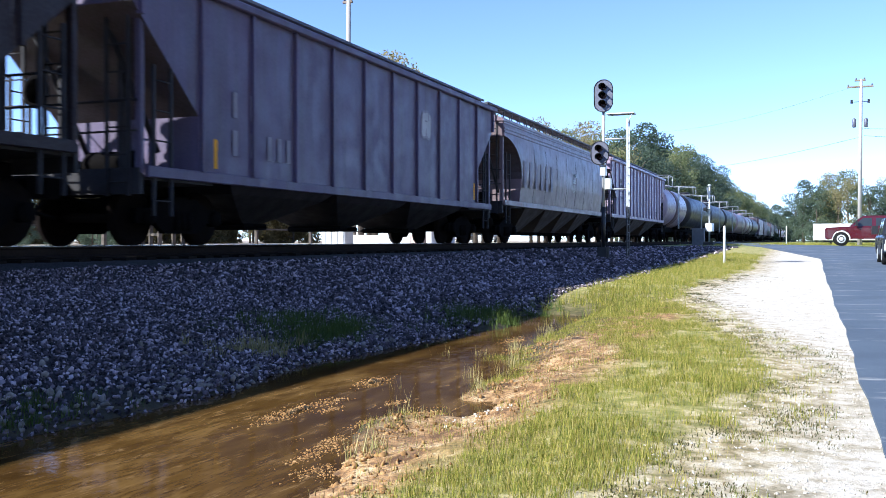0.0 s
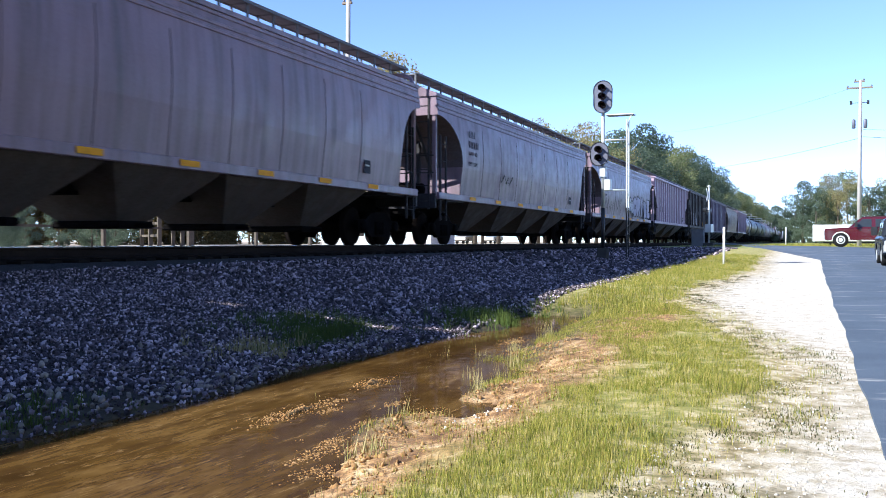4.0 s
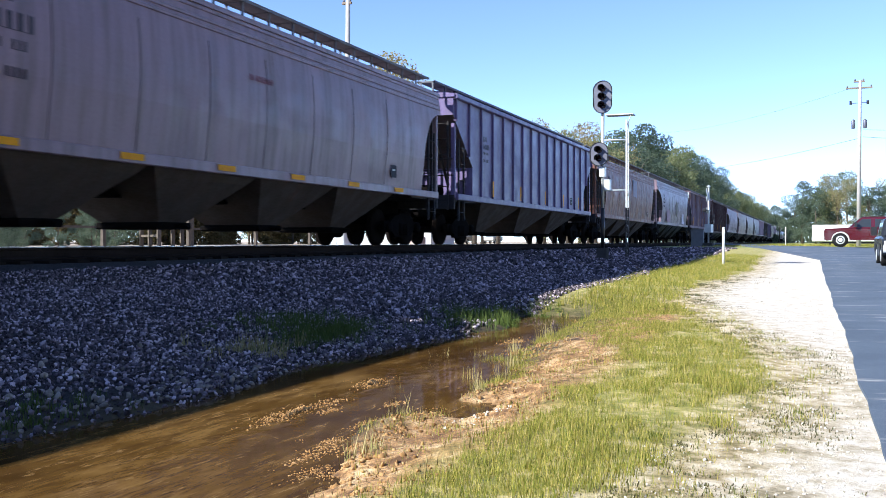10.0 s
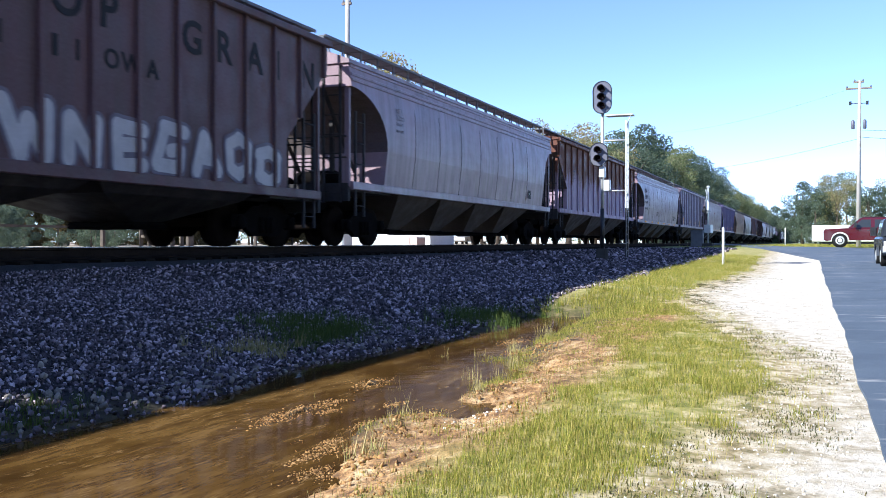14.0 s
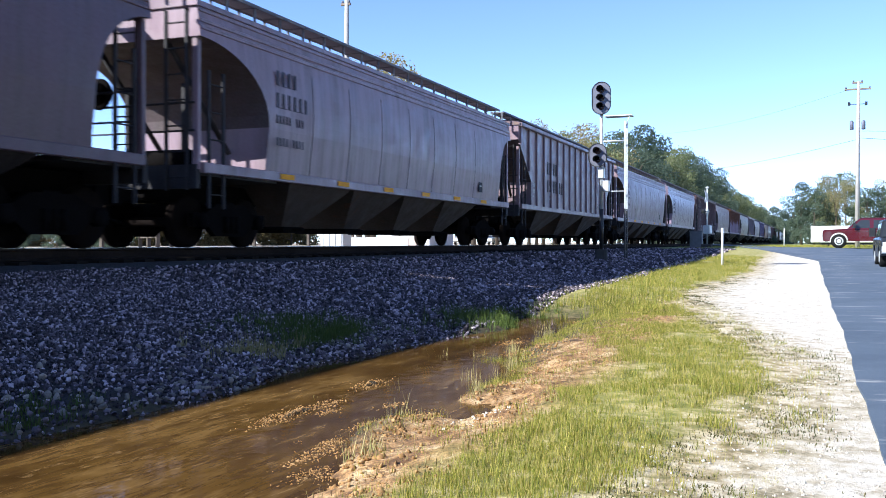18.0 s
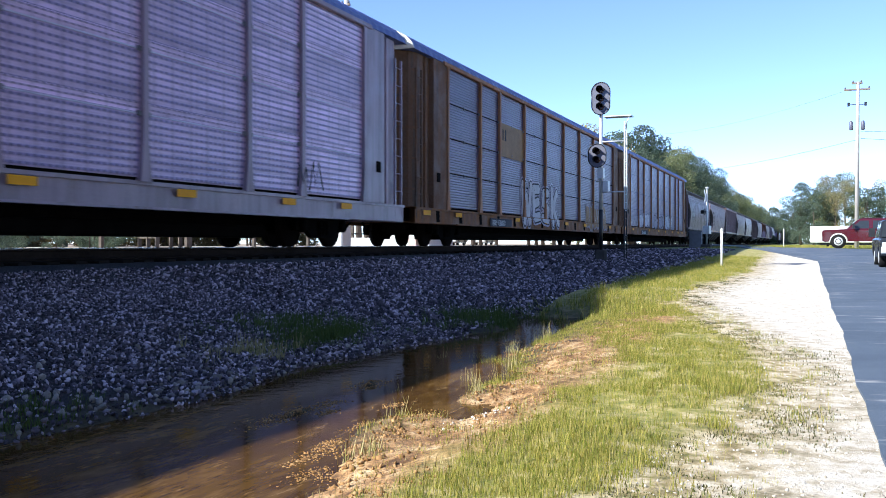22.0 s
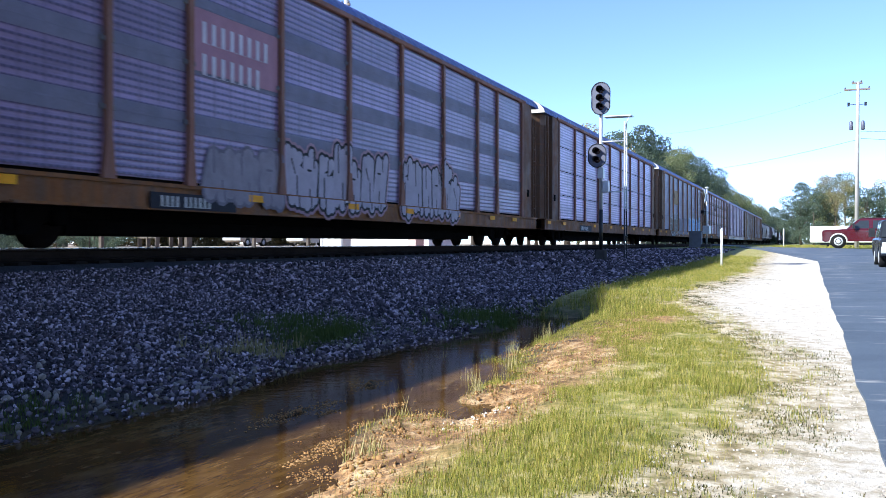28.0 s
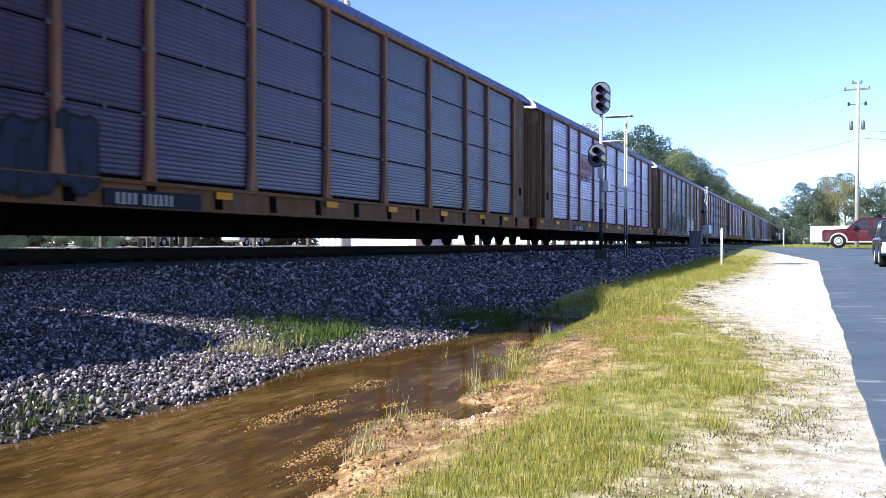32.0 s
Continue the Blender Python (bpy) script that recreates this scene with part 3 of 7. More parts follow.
COUPLER = Mesh().box(-0.09, 0.09, -1.0, 0.0, 0.78, 0.98, 0.02).box(-0.2, 0.2, -0.1, 0.28, 0.72, 1.05, 0.05).tube([(0.3, -0.3, 0.7), (0.32, 0.0, 0.48), (0.3, 0.35, 0.42)], 0.03, 6).data("coupler", M["black"])


def bogies(car, centres, r):
    for y in centres:
        b = part("bogie", BOLSTER, None, car, "black cast steel bogie", (0, y, 0))
        for ay in (-0.89, 0.89):
            part("axle", AXLE, None, b, "", (0, ay, r))
            for s in (-1, 1):
                w = part("wheel", WHEEL[r], None, b, "dark steel wheel", (s * 0.755, ay, r))
                w.rotation_euler = (0, 0, math.pi if s > 0 else 0)
        for s in (-1, 1):
            f = part("side_frame", FRAME_ME, None, b, "", (s * 1.02, 0, 0))
            f.rotation_euler = (0, 0, math.pi if s < 0 else 0)


def couplers(car, L):
    a = part("coupler", COUPLER, None, car, "", (0, L / 2 - 0.24, 0))
    b = part("coupler", COUPLER, None, car, "", (0, -L / 2 + 0.24, 0))
    b.rotation_euler = (0, 0, math.pi)


def ladder(name, x, y, z0, z1, wide, car, material, along_y=True, n=None):
    m = Mesh()
    n = n or max(2, int((z1 - z0) / 0.42))
    ends = ((x, y - wide / 2), (x, y + wide / 2)) if along_y else ((x - wide / 2, y), (x + wide / 2, y))
    for ex, ey in ends:
        m.box(ex - 0.025, ex + 0.025, ey - 0.025, ey + 0.025, z0, z1)
    for i in range(n):
        z = z0 + (z1 - z0) * (i + 0.5) / n
        m.tube([(*ends[0], z), (*ends[1], z)], 0.014, 6)
    return part(name, m, material, car)


def marks(car, x, y, z, lines_of, material, size=0.22, name="lettering"):
    """Stencilled words that cannot be read, each as one row of plain bars on the side."""
    for row, words in enumerate(lines_of):
        h = size * (1.0 if row < 2 else 0.55)
        lo = z - row * size * 1.5 - h
        yy = y
        for wd in words:
            w = h * 0.32
            out = [(yy, lo)]
            for i in range(wd):
                a = yy + i * h * 0.75
                out += [(a, lo + h), (a + w, lo + h), (a + w, lo + 0.006)]
                if i < wd - 1:
                    out.append((a + h * 0.75, lo + 0.006))
            out[-1] = (out[-1][0], lo)
            part(name, Mesh().slab(out, x, x + 0.004), material, car)
            yy += wd * h * 0.75 + size * 0.5


def lettered(car, text, x, y, z, size, material, spread=1.0):
    """Readable words on the side, with the built-in font. y is where the first letter begins, as read from the road."""
    cu = bpy.data.curves.new("words", "FONT")
    cu.body, cu.size, cu.extrude, cu.space_character = text, size, 0.003, spread
    cu.resolution_u, cu.offset = 3, 0.022 * size
    tmp = bpy.data.objects.new("words", cu)
    scene.collection.objects.link(tmp)
    bpy.context.view_layer.update()
    me = bpy.data.meshes.new_from_object(tmp)
    bpy.data.objects.remove(tmp)
    me.materials.clear()
    me.materials.append(material)
    ob = part("lettering", me, None, car, "dark painted words")
    ob.matrix_basis = Matrix.Translation((x, y, z)) @ Matrix(((0, 0, 1, 0), (1, 0, 0, 0), (0, 1, 0, 0), (0, 0, 0, 1)))
    return ob


def stripes(car, x, z, ys, tall=0.45, wide=0.1):
    m = Mesh().box(0, 0.004, -wide / 2, wide / 2, 0, tall).data("reflector", M["yellow"])
    for y in ys:
        part("reflector", m, None, car, "yellow reflective strip", (x, y, z))


def bubble(cy, cz, ry, rz, rng, n=26):
    """Outline of one fat sprayed letter: a rounded block with a swollen head and an uneven foot."""
    lean, swell, notch = rng.uniform(-0.18, 0.18), rng.uniform(0.85, 1.12), rng.uniform(0.0, 0.18)
    k1, k2 = rng.uniform(0, 6), rng.uniform(0, 6)
    pts = []
    for i in range(n):
        a = 2 * math.pi * i / n
        c, s = math.cos(a), math.sin(a)
        u, w = math.copysign(abs(c) ** 0.55, c), math.copysign(abs(s) ** 0.62, s)
        r = 1 + 0.05 * math.sin(3 * a + k1) + 0.04 * math.sin(5 * a + k2)
        if s < -0.6:
            w += notch * (1 - abs(u))
        pts.append((cy + ry * (u * r * (swell if w > 0 else 1.0) + lean * w), cz + rz * w * r))
    return pts


LOBES = (((-0.55, -0.95, -0.5, 0.9), (0.0, -0.85, 0.05, 1.0), (0.55, -1.0, 0.5, 0.85)), ((-0.5, -1.0, -0.55, 0.75), (0.1, -0.9, 0.05, 1.0), (0.5, -0.7, 0.6, 0.6)),
         ((-0.45, -0.8, -0.5, 1.0), (0.2, -1.0, 0.1, 0.9), (0.2, 0.6, 0.7, 0.8), (0.65, -0.9, 0.7, 0.1)), ((-0.6, -0.9, -0.3, 0.9), (0.1, -1.0, 0.3, 0.8), (0.6, -0.8, 0.75, 1.0)))
NICKS = (((-0.28, 0.9, -0.25, 0.1), (0.27, -0.9, 0.25, -0.2)), ((-0.25, -0.95, -0.2, 0.2), (0.3, 0.8, 0.2, 0.3), (-0.1, 0.4, 0.25, 0.45)), ((-0.2, 0.5, 0.15, 0.1), (0.4, -0.9, 0.35, 0.0)), ((-0.3, 0.3, 0.1, 0.3), (-0.1, -0.9, -0.05, -0.3), (0.4, 0.9, 0.45, 0.4)))


def clipped(poly, axis, limit, above):
    """A convex outline cut off at a line."""
    out = []
    for p, q in zip(poly, poly[1:] + poly[:1]):
        ip, iq = (p[axis] > limit) == above, (q[axis] > limit) == above
        if ip:
            out.append(p)
        if ip != iq:
            k = (limit - p[axis]) / (q[axis] - p[axis])
            out.append((p[0] + k * (q[0] - p[0]), p[1] + k * (q[1] - p[1])))
    return out


def spray_stroke(ya, za, yb, zb, t):
    """One fat stroke with round ends, as an outline."""
    d = math.hypot(yb - ya, zb - za) + 1e-6
    ca, sa = (yb - ya) / d, (zb - za) / d
    pts = []
    for i in range(6):
        w = math.pi / 2 + math.pi * i / 5
        pts.append((ya + t * (math.cos(w) * ca - math.sin(w) * sa), za + t * (math.cos(w) * sa + math.sin(w) * ca)))
    for i in range(6):
        w = -math.pi / 2 + math.pi * i / 5
        pts.append((yb + t * (math.cos(w) * ca - math.sin(w) * sa), zb + t * (math.cos(w) * sa + math.sin(w) * ca)))
    return pts


def spray_on(m, poly, x, rack):
    """Lays a sprayed outline on the side; on a car carrier also over its sill and its posts."""
    regions = [(poly, x)]
    if rack:
        regions = [(clipped(poly, 1, 1.035, True), x), (clipped(poly, 1, 1.005, False), x + 0.046)]
        for yp in RACK_POSTS:
            regions.append((clipped(clipped(clipped(poly, 0, yp - 0.058, True), 0, yp + 0.058, False), 1, 1.62, True), x + 0.07))
    for pts, xx in regions:
        if len(pts) > 2:
            m.slab(pts, xx, xx + 0.0008)


def graffiti(car, x, y0, y1, z0, z1, letters, outline, fill, seed, halo=None, fat=0.30, glyphs=None):
    """Sprayed lettering: fat strokes side by side, with a dark outline and often a pale halo. glyphs picks the strokes where the letters can be told."""
    rng = random.Random(seed)
    rack = car.name.startswith("autorack")
    w = (y1 - y0) / letters
    for i in range(letters):
        k = rng.uniform(0.85, 1.12)
        cy, hz = y0 + w * (i + 0.5), (z1 - z0) / 2 * (k if not glyphs else 0.5 + 0.5 * k)
        cz, ry = z0 + hz + rng.uniform(-0.05, 0.1), w * 0.5 * rng.uniform(1.0, 1.16)
        t = min(fat * ry, 0.24) if glyphs else min(0.36 * ry, 0.22)
        lean = rng.uniform(-0.15, 0.2)
        strokes = []
        for u0, w0, u1, w1 in (glyphs[i] if glyphs else LOBES[rng.randrange(len(LOBES))]):
            u0, w0, u1, w1 = (q + rng.uniform(-0.08, 0.08) for q in (u0, w0, u1, w1))
            strokes.append((cy + ry * (u0 + lean * w0), cz + (hz - t) * w0, cy + ry * (u1 + lean * w1), cz + (hz - t) * w1))
        dx = 0.0011 * (i % 3)
        layers = [(0.06, outline, 0.0036, "graffiti_outline"), (0.0, fill, 0.0072, "graffiti_fill")]
        if halo:
            layers.insert(0, (0.12, halo, 0.0, "graffiti_halo"))
        g = None
        for grow, material, off, name in layers:
            m = Mesh()
            for j, (ya, za, yb, zb) in enumerate(strokes):
                spray_on(m, spray_stroke(ya, za, yb, zb, t + grow), x + off + dx + j * 0.0002, rack)
            q = part(name if g else "graffiti_letter", m, material, g or car, "" if g else "sprayed graffiti letter")
            g = g or q
        if not glyphs:
            m = Mesh()
            for j, (u0, w0, u1, w1) in enumerate(NICKS[rng.randrange(len(NICKS))]):
                spray_on(m, spray_stroke(cy + ry * u0, cz + hz * w0, cy + ry * u1, cz + hz * w1, 0.022), x + 0.0096 + dx + j * 0.0003, rack)
            part("graffiti_stroke", m, outline, g)


GLYPH = {
    "O": ((-0.55, -0.6, -0.55, 0.6), (-0.55, 0.6, 0.0, 0.95), (0.0, 0.95, 0.55, 0.6), (0.55, 0.6, 0.55, -0.6), (0.55, -0.6, 0.0, -0.95), (0.0, -0.95, -0.55, -0.6)),
    "R": ((-0.5, -1, -0.5, 0.95), (-0.5, 0.9, 0.5, 0.7), (0.5, 0.7, 0.45, 0.1), (0.45, 0.1, -0.45, 0.0), (-0.1, 0.0, 0.6, -1)),
    "I": ((0.0, -0.95, 0.0, 0.45), (0.0, 0.85, 0.05, 0.95)),
    "B": ((-0.5, -0.95, -0.5, 0.95), (-0.5, 0.9, 0.45, 0.6), (0.45, 0.6, -0.4, 0.05), (-0.4, 0.05, 0.55, -0.4), (0.55, -0.4, 0.4, -0.9), (0.4, -0.9, -0.5, -0.9)),
    "E": ((-0.5, -0.95, -0.5, 0.95), (-0.5, 0.9, 0.6, 0.85), (-0.5, 0.0, 0.45, 0.05), (-0.5, -0.9, 0.6, -0.85)),
    "S": ((0.55, 0.85, -0.5, 0.8), (-0.5, 0.8, -0.5, 0.1), (-0.5, 0.1, 0.5, -0.1), (0.5, -0.1, 0.45, -0.85), (0.45, -0.85, -0.6, -0.85)),
    "K": ((-0.5, -1, -0.5, 1.0), (-0.45, -0.1, 0.6, 0.95), (-0.2, 0.1, 0.6, -0.95)),
    "W": ((-0.75, 1.0, -0.4, -0.95), (-0.4, -0.95, 0.0, 0.3), (0.0, 0.3, 0.4, -0.95), (0.4, -0.95, 0.75, 1.0)),
    "N": ((-0.5, -0.95, -0.5, 0.95), (-0.5, 0.95, 0.5, -0.95), (0.5, -0.95, 0.5, 0.95)),
    "G": ((0.55, 0.8, -0.4, 0.9), (-0.4, 0.9, -0.55, -0.8), (-0.55, -0.8, 0.55, -0.9), (0.55, -0.9, 0.5, -0.1), (0.5, -0.1, 0.0, -0.1)),
    "A": ((-0.55, -1, 0.0, 1.0), (0.0, 1.0, 0.55, -1), (-0.3, -0.25, 0.35, -0.25)),
}


def spelled(word):
    return [GLYPH[ch] for ch in word]


def scrawl(car, x, y0, y1, z0, z1, material, seed, n=14):
    """A thin sprayed line."""
    rng = random.Random(seed)
    m = Mesh()
    pts = []
    for i in range(n):
        pts.append((y0 + (y1 - y0) * (i + rng.uniform(-0.6, 0.6)) / (n - 1), z0 + (z1 - z0) * (i % 2 * 0.7 + rng.uniform(0, 0.3))))
    up, dn = [], []
    for i, (ya, za) in enumerate(pts):
        (yp, zp), (yn, zn) = pts[max(i - 1, 0)], pts[min(i + 1, len(pts) - 1)]
        d = math.hypot(yn - yp, zn - zp) + 1e-6
        oy, oz = -(zn - zp) / d * 0.03, (yn - yp) / d * 0.03
        up.append((ya + oy, za + oz))
        dn.append((ya - oy, za - oz))
    m.loft([[(x, *u), (x + 0.002, *u), (x + 0.002, *d), (x, *d)] for u, d in zip(up, dn)])
    return part("graffiti_scrawl", m, material, car, "thin sprayed scrawl")


HOPPER_LEFT = {}


def covered_hopper(name, label, L, paint, trim=None, ribs=0, bulge=0.0, eave=4.2, ridge=4.5, sill=1.42, bays=3, walk_wide=0.42, hoop=False, rear_cut=1.8, bay_paint=None, roof_paint=None, low=False, end_paint=None, group="covered hopper wagons"):
    """A hopper wagon: a body with sloping ends, discharge bays below, posts and ladders at the ends, a walkway on the roof."""
    car = thing(name, label, "freight wagon", (TRACK_X, 0, RAIL_Z), group)
    trim, bay_paint, roof_paint = trim or paint, bay_paint or paint, roof_paint or paint
    top = L / 2 - (0.42 if ribs else 0.62)
    cut = 1.62
    hw = 1.5
    kz = sill + (eave - sill) * 0.30
    kt = eave - 0.62 if not low else eave - 0.4

    def half_w(z):
        u = (z - sill) / (eave - sill)
        return hw + bulge * (math.sin(math.pi * min(1, max(0, u * 0.92 + 0.08))) - 0.35) * 0.9 if bulge else hw

    def half_l(z, e=-1):
        cut = 1.62 if not bulge else rear_cut if e < 0 else 1.25
        if z >= kt:
            return top
        u = min(1.0, (kt - z) / (kt - kz))
        if bulge:
            return top - cut * math.sqrt(max(0.0, 1 - (1 - u) ** 2))
        return top - cut * u

    # Body: rings upward, with many stations along the side so that paint and light vary.
    zs = sorted({sill, kz - 0.004, *[kt - (kt - kz) * ((1 - math.cos(i * math.pi / 18)) if bulge else i / 9) for i in range(10)], kt + 0.2, eave - 0.2, eave})
    body = Mesh()
    rings = []
    for z in zs:
        w_, la, lb = half_w(z), half_l(z, -1), half_l(z, 1)
        rings.append([(w_, -la, z), (w_, lb, z), (-w_, lb, z), (-w_, -la, z)])
    body.loft(rings)
    shell = body.data("body", paint)
    # Downward end faces get a darker paint that stands for their shade.
    shell.materials.append(P["endshade"])
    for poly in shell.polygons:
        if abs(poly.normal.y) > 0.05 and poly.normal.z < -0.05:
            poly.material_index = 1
    part("body", shell, None, car)
    if end_paint:
        for e in (-1, 1):
            part("end_panel", Mesh().box(-hw + 0.04, hw - 0.04, min(e * top, e * (top + 0.01)), max(e * top, e * (top + 0.01)), kt + 0.02, eave - 0.06), end_paint, car, "pale painted end panel")
    # Roof.
    roof = Mesh()
    rr = []
    for y in (-top - 0.04, -top + 0.02, top - 0.02, top + 0.04):
        ring = []
        for i in range(9):
            a = -1 + 2 * i / 8
            ring.append(((half_w(eave) + 0.05) * a, y, eave - 0.03 + (ridge - eave) * (1 - a * a)))
        ring += [(-(-1) * (half_w(eave) + 0.05) * 1.0, y, eave - 0.11), (-(half_w(eave) + 0.05), y, eave - 0.11)]
        rr.append(ring)
    roof.loft(rr)
    part("roof", roof, roof_paint, car)
    if not low:
        # Roof walkway on both sides of the loading hatches.
        grate = Mesh()
        for s in (-1, 1):
            x0, x1 = s * (walk_wide + 0.18), s * (walk_wide + 0.62)
            xa, xb = min(x0, x1), max(x0, x1)
            grate.box(xa, xb, -top - 0.32, top + 0.32, ridge + 0.12, ridge + 0.14)
            for xx in (xa, xb):
                grate.box(xx - 0.02, xx + 0.02, -top - 0.32, top + 0.32, ridge + 0.10, ridge + 0.16)
            y = -top - 0.3
            while y < top + 0.34:
                grate.box(xa - 0.02, xb + 0.02, y - 0.02, y + 0.02, ridge + 0.10, ridge + 0.125)
                grate.box(xa + 0.02, xa + 0.06, y - 0.02, y + 0.02, ridge - 0.16, ridge + 0.12)
                grate.box(xb - 0.06, xb - 0.02, y - 0.02, y + 0.02, ridge - 0.25, ridge + 0.12)
                y += 0.92
        part("roof_walkway", grate, M["walkway"], car, "galvanised steel roof walkway")
        nh = 8
        hatch = Mesh().box(-0.34, 0.34, -top / nh * 0.92, top / nh * 0.92, 0, 0.16, 0.05).data("roof_hatch", roof_paint)
        for i in range(nh):
            part("roof_hatch", hatch, None, car, "", (0, (i + 0.5 - nh / 2) * 2 * top / nh, ridge - 0.03))
    # Ribs on the sides.
    if ribs:
        for s in (-1, 1):
            usable = 2 * (top - 0.18)
            key = ("rib", s, round(eave, 2), round(sill, 2), paint.name)
            if key not in HOPPER_LEFT:
                HOPPER_LEFT[key] = Mesh().box(-0.05 if s > 0 else -0.07, 0.07 if s > 0 else 0.05, -0.045, 0.045, sill, eave - 0.06, 0.015).data("rib", paint)
            for i in range(ribs):
                y = -usable / 2 + usable * i / (ribs - 1)
                zl = sill
                if abs(y) > half_l(sill):
                    zl = max(kz if abs(y) <= half_l(kz) + 0.05 else kz, sill)
                    u = (abs(y) - (top - cut)) / cut
                    zl = sill if abs(y) <= half_l(kz) + 0.02 else kz + (kt - kz) * min(1, u)
                if zl <= sill + 0.01:
                    part("rib", HOPPER_LEFT[key], None, car, "", (s * hw, y, 0))
                else:
                    m = Mesh().box(-0.05, 0.07, -0.045, 0.045, zl, eave - 0.06, 0.015) if s > 0 else Mesh().box(-0.07, 0.05, -0.045, 0.045, zl, eave - 0.06, 0.015)
                    part("rib", m, paint, car, "", (s * hw, y, 0))
        for s in (-1, 1):
            part("top_chord", Mesh().box(s * hw - 0.03, s * hw + 0.1 * s + 0.03, -top, top, eave - 0.16, eave - 0.02, 0.02) if s > 0 else Mesh().box(-hw - 0.13, -hw + 0.03, -top, top, eave - 0.16, eave - 0.02, 0.02), paint, car)
    elif bulge:
        # Long rolled beads below the eaves, and seams where the sheets meet.
        for dz in (0.16, 0.34, 0.46):
            e = half_w(eave - dz) - 0.02
            part("side_bead", Mesh().box(e - 0.03, e + 0.045, -top + 0.03, top - 0.03, eave - dz - 0.04, eave - dz + 0.03, 0.012), paint, car)
        for i in range(1, 8):
            y = -half_l(kz) + 2 * half_l(kz) * i / 8
            sm = Mesh()
            sm.loft([[(half_w(z) + 0.001, y - 0.008, z), (half_w(z) + 0.005, y - 0.008, z), (half_w(z) + 0.005, y + 0.008, z), (half_w(z) + 0.001, y + 0.008, z)] for z in zs[:10]])
            part("side_seam", sm, M["grimeline"], car)
    # Side sills, end platforms, posts, ladders.
    for s in (-1, 1):
        e = half_w(sill)
        xa, xb = sorted((s * (e - 0.05), s * (e + 0.035)))
        part("side_sill", Mesh().box(xa, xb, -L / 2 + 0.75, L / 2 - 0.75, sill - 0.16, sill + 0.02, 0.015), trim, car)
    part("centre_sill", Mesh().box(-0.3, 0.3, -L / 2 + 0.7, L / 2 - 0.7, 0.82, 1.2, 0.03), M["black"], car)
    for e in (-1, 1):
        ya, yb = sorted((e * (L / 2 - 0.72), e * (half_l(sill, e) - 0.5)))
        part("end_platform", Mesh().box(-1.42, 1.42, ya, yb, sill - 0.2, sill - 0.12).box(-1.45, 1.45, min(e * (L / 2 - 0.72), e * (L / 2 - 0.62)), max(e * (L / 2 - 0.72), e * (L / 2 - 0.62)), sill - 0.42, sill - 0.02), M["gear"], car)
        for s in (-1, 1):
            p = Mesh()
            if hoop:
                p.tube([(s * 1.36, e * (L / 2 - 0.66), sill - 0.1), (s * 1.36, e * (L / 2 - 0.66), eave - 0.1), (s * 1.28, e * (L / 2 - 0.64), eave + 0.16), (s * 1.05, e * (L / 2 - 0.64), eave + 0.26), (s * 0.2, e * (L / 2 - 0.64), eave + 0.28)], 0.06, 8)
            else:
                p.box(s * 1.40 - 0.06, s * 1.40 + 0.06, e * (L / 2 - 0.70) - 0.05, e * (L / 2 - 0.70) + 0.05, sill - 0.1, eave - 0.05, 0.015)
            part("end_post", p, trim, car)
            part("slope_brace", Mesh().tube([(s * 0.75, e * (top - 0.2), kt - 0.05), (s * 0.75, e * (half_l(sill, e) + 0.1), sill + 0.35)], 0.05, 6), M["gear"], car)
            part("upright", Mesh().box(s * 0.62 - 0.05, s * 0.62 + 0.05, e * (top - 0.8) - 0.05, e * (top - 0.8) + 0.05, sill - 0.15, kt - 0.62, 0.01), M["gear"], car)
            ladder("side_ladder", s * 1.47, e * (L / 2 - 1.15), sill - 0.75, sill + 1.6, 0.42, car, M["gear"])
            ladder("end_ladder", s * 1.05, e * (L / 2 - 0.62), sill - 0.45, eave - 0.15, 0.42, car, M["gear"], False)
        part("end_handrail", Mesh().tube([(-1.4, e * (L / 2 - 0.64), sill + 1.02), (1.4, e * (L / 2 - 0.64), sill + 1.02)], 0.022, 6).tube([(-1.4, e * (L / 2 - 0.64), sill + 0.55), (1.4, e * (L / 2 - 0.64), sill + 0.55)], 0.018, 6), M["gear"], car)
    # Brake gear on the rear platform.
    yb = -L / 2 + 1.5
    part("air_tank", Mesh().turned([(-0.55, 0.0), (-0.52, 0.17), (-0.45, 0.2), (0.45, 0.2), (0.52, 0.17), (0.55, 0.0)], 14, "x", (0.2, yb, sill + 0.14)), M["black"], car)
    part("brake_cylinder", Mesh().turned([(-0.3, 0.13), (0.3, 0.13)], 12, "y", (-0.75, yb, sill + 0.1)), M["black"], car)
    part("hand_brake_wheel", Mesh().turned([(0, 0.24), (0.03, 0.28), (0.06, 0.24), (0.06, 0.2), (0.03, 0.17), (0, 0.2)], 16, "y", (-0.55, -L / 2 + 0.56, sill + 1.25)), M["black"], car)
    # Discharge bays.
    inner = half_l(sill) - 0.95
    bl = 2 * inner / bays
    for i in range(bays):
        c = -inner + bl * (i + 0.5)
        b = Mesh()
        n2 = bl / 2 - 0.04
        w1 = half_w(sill) - 0.06
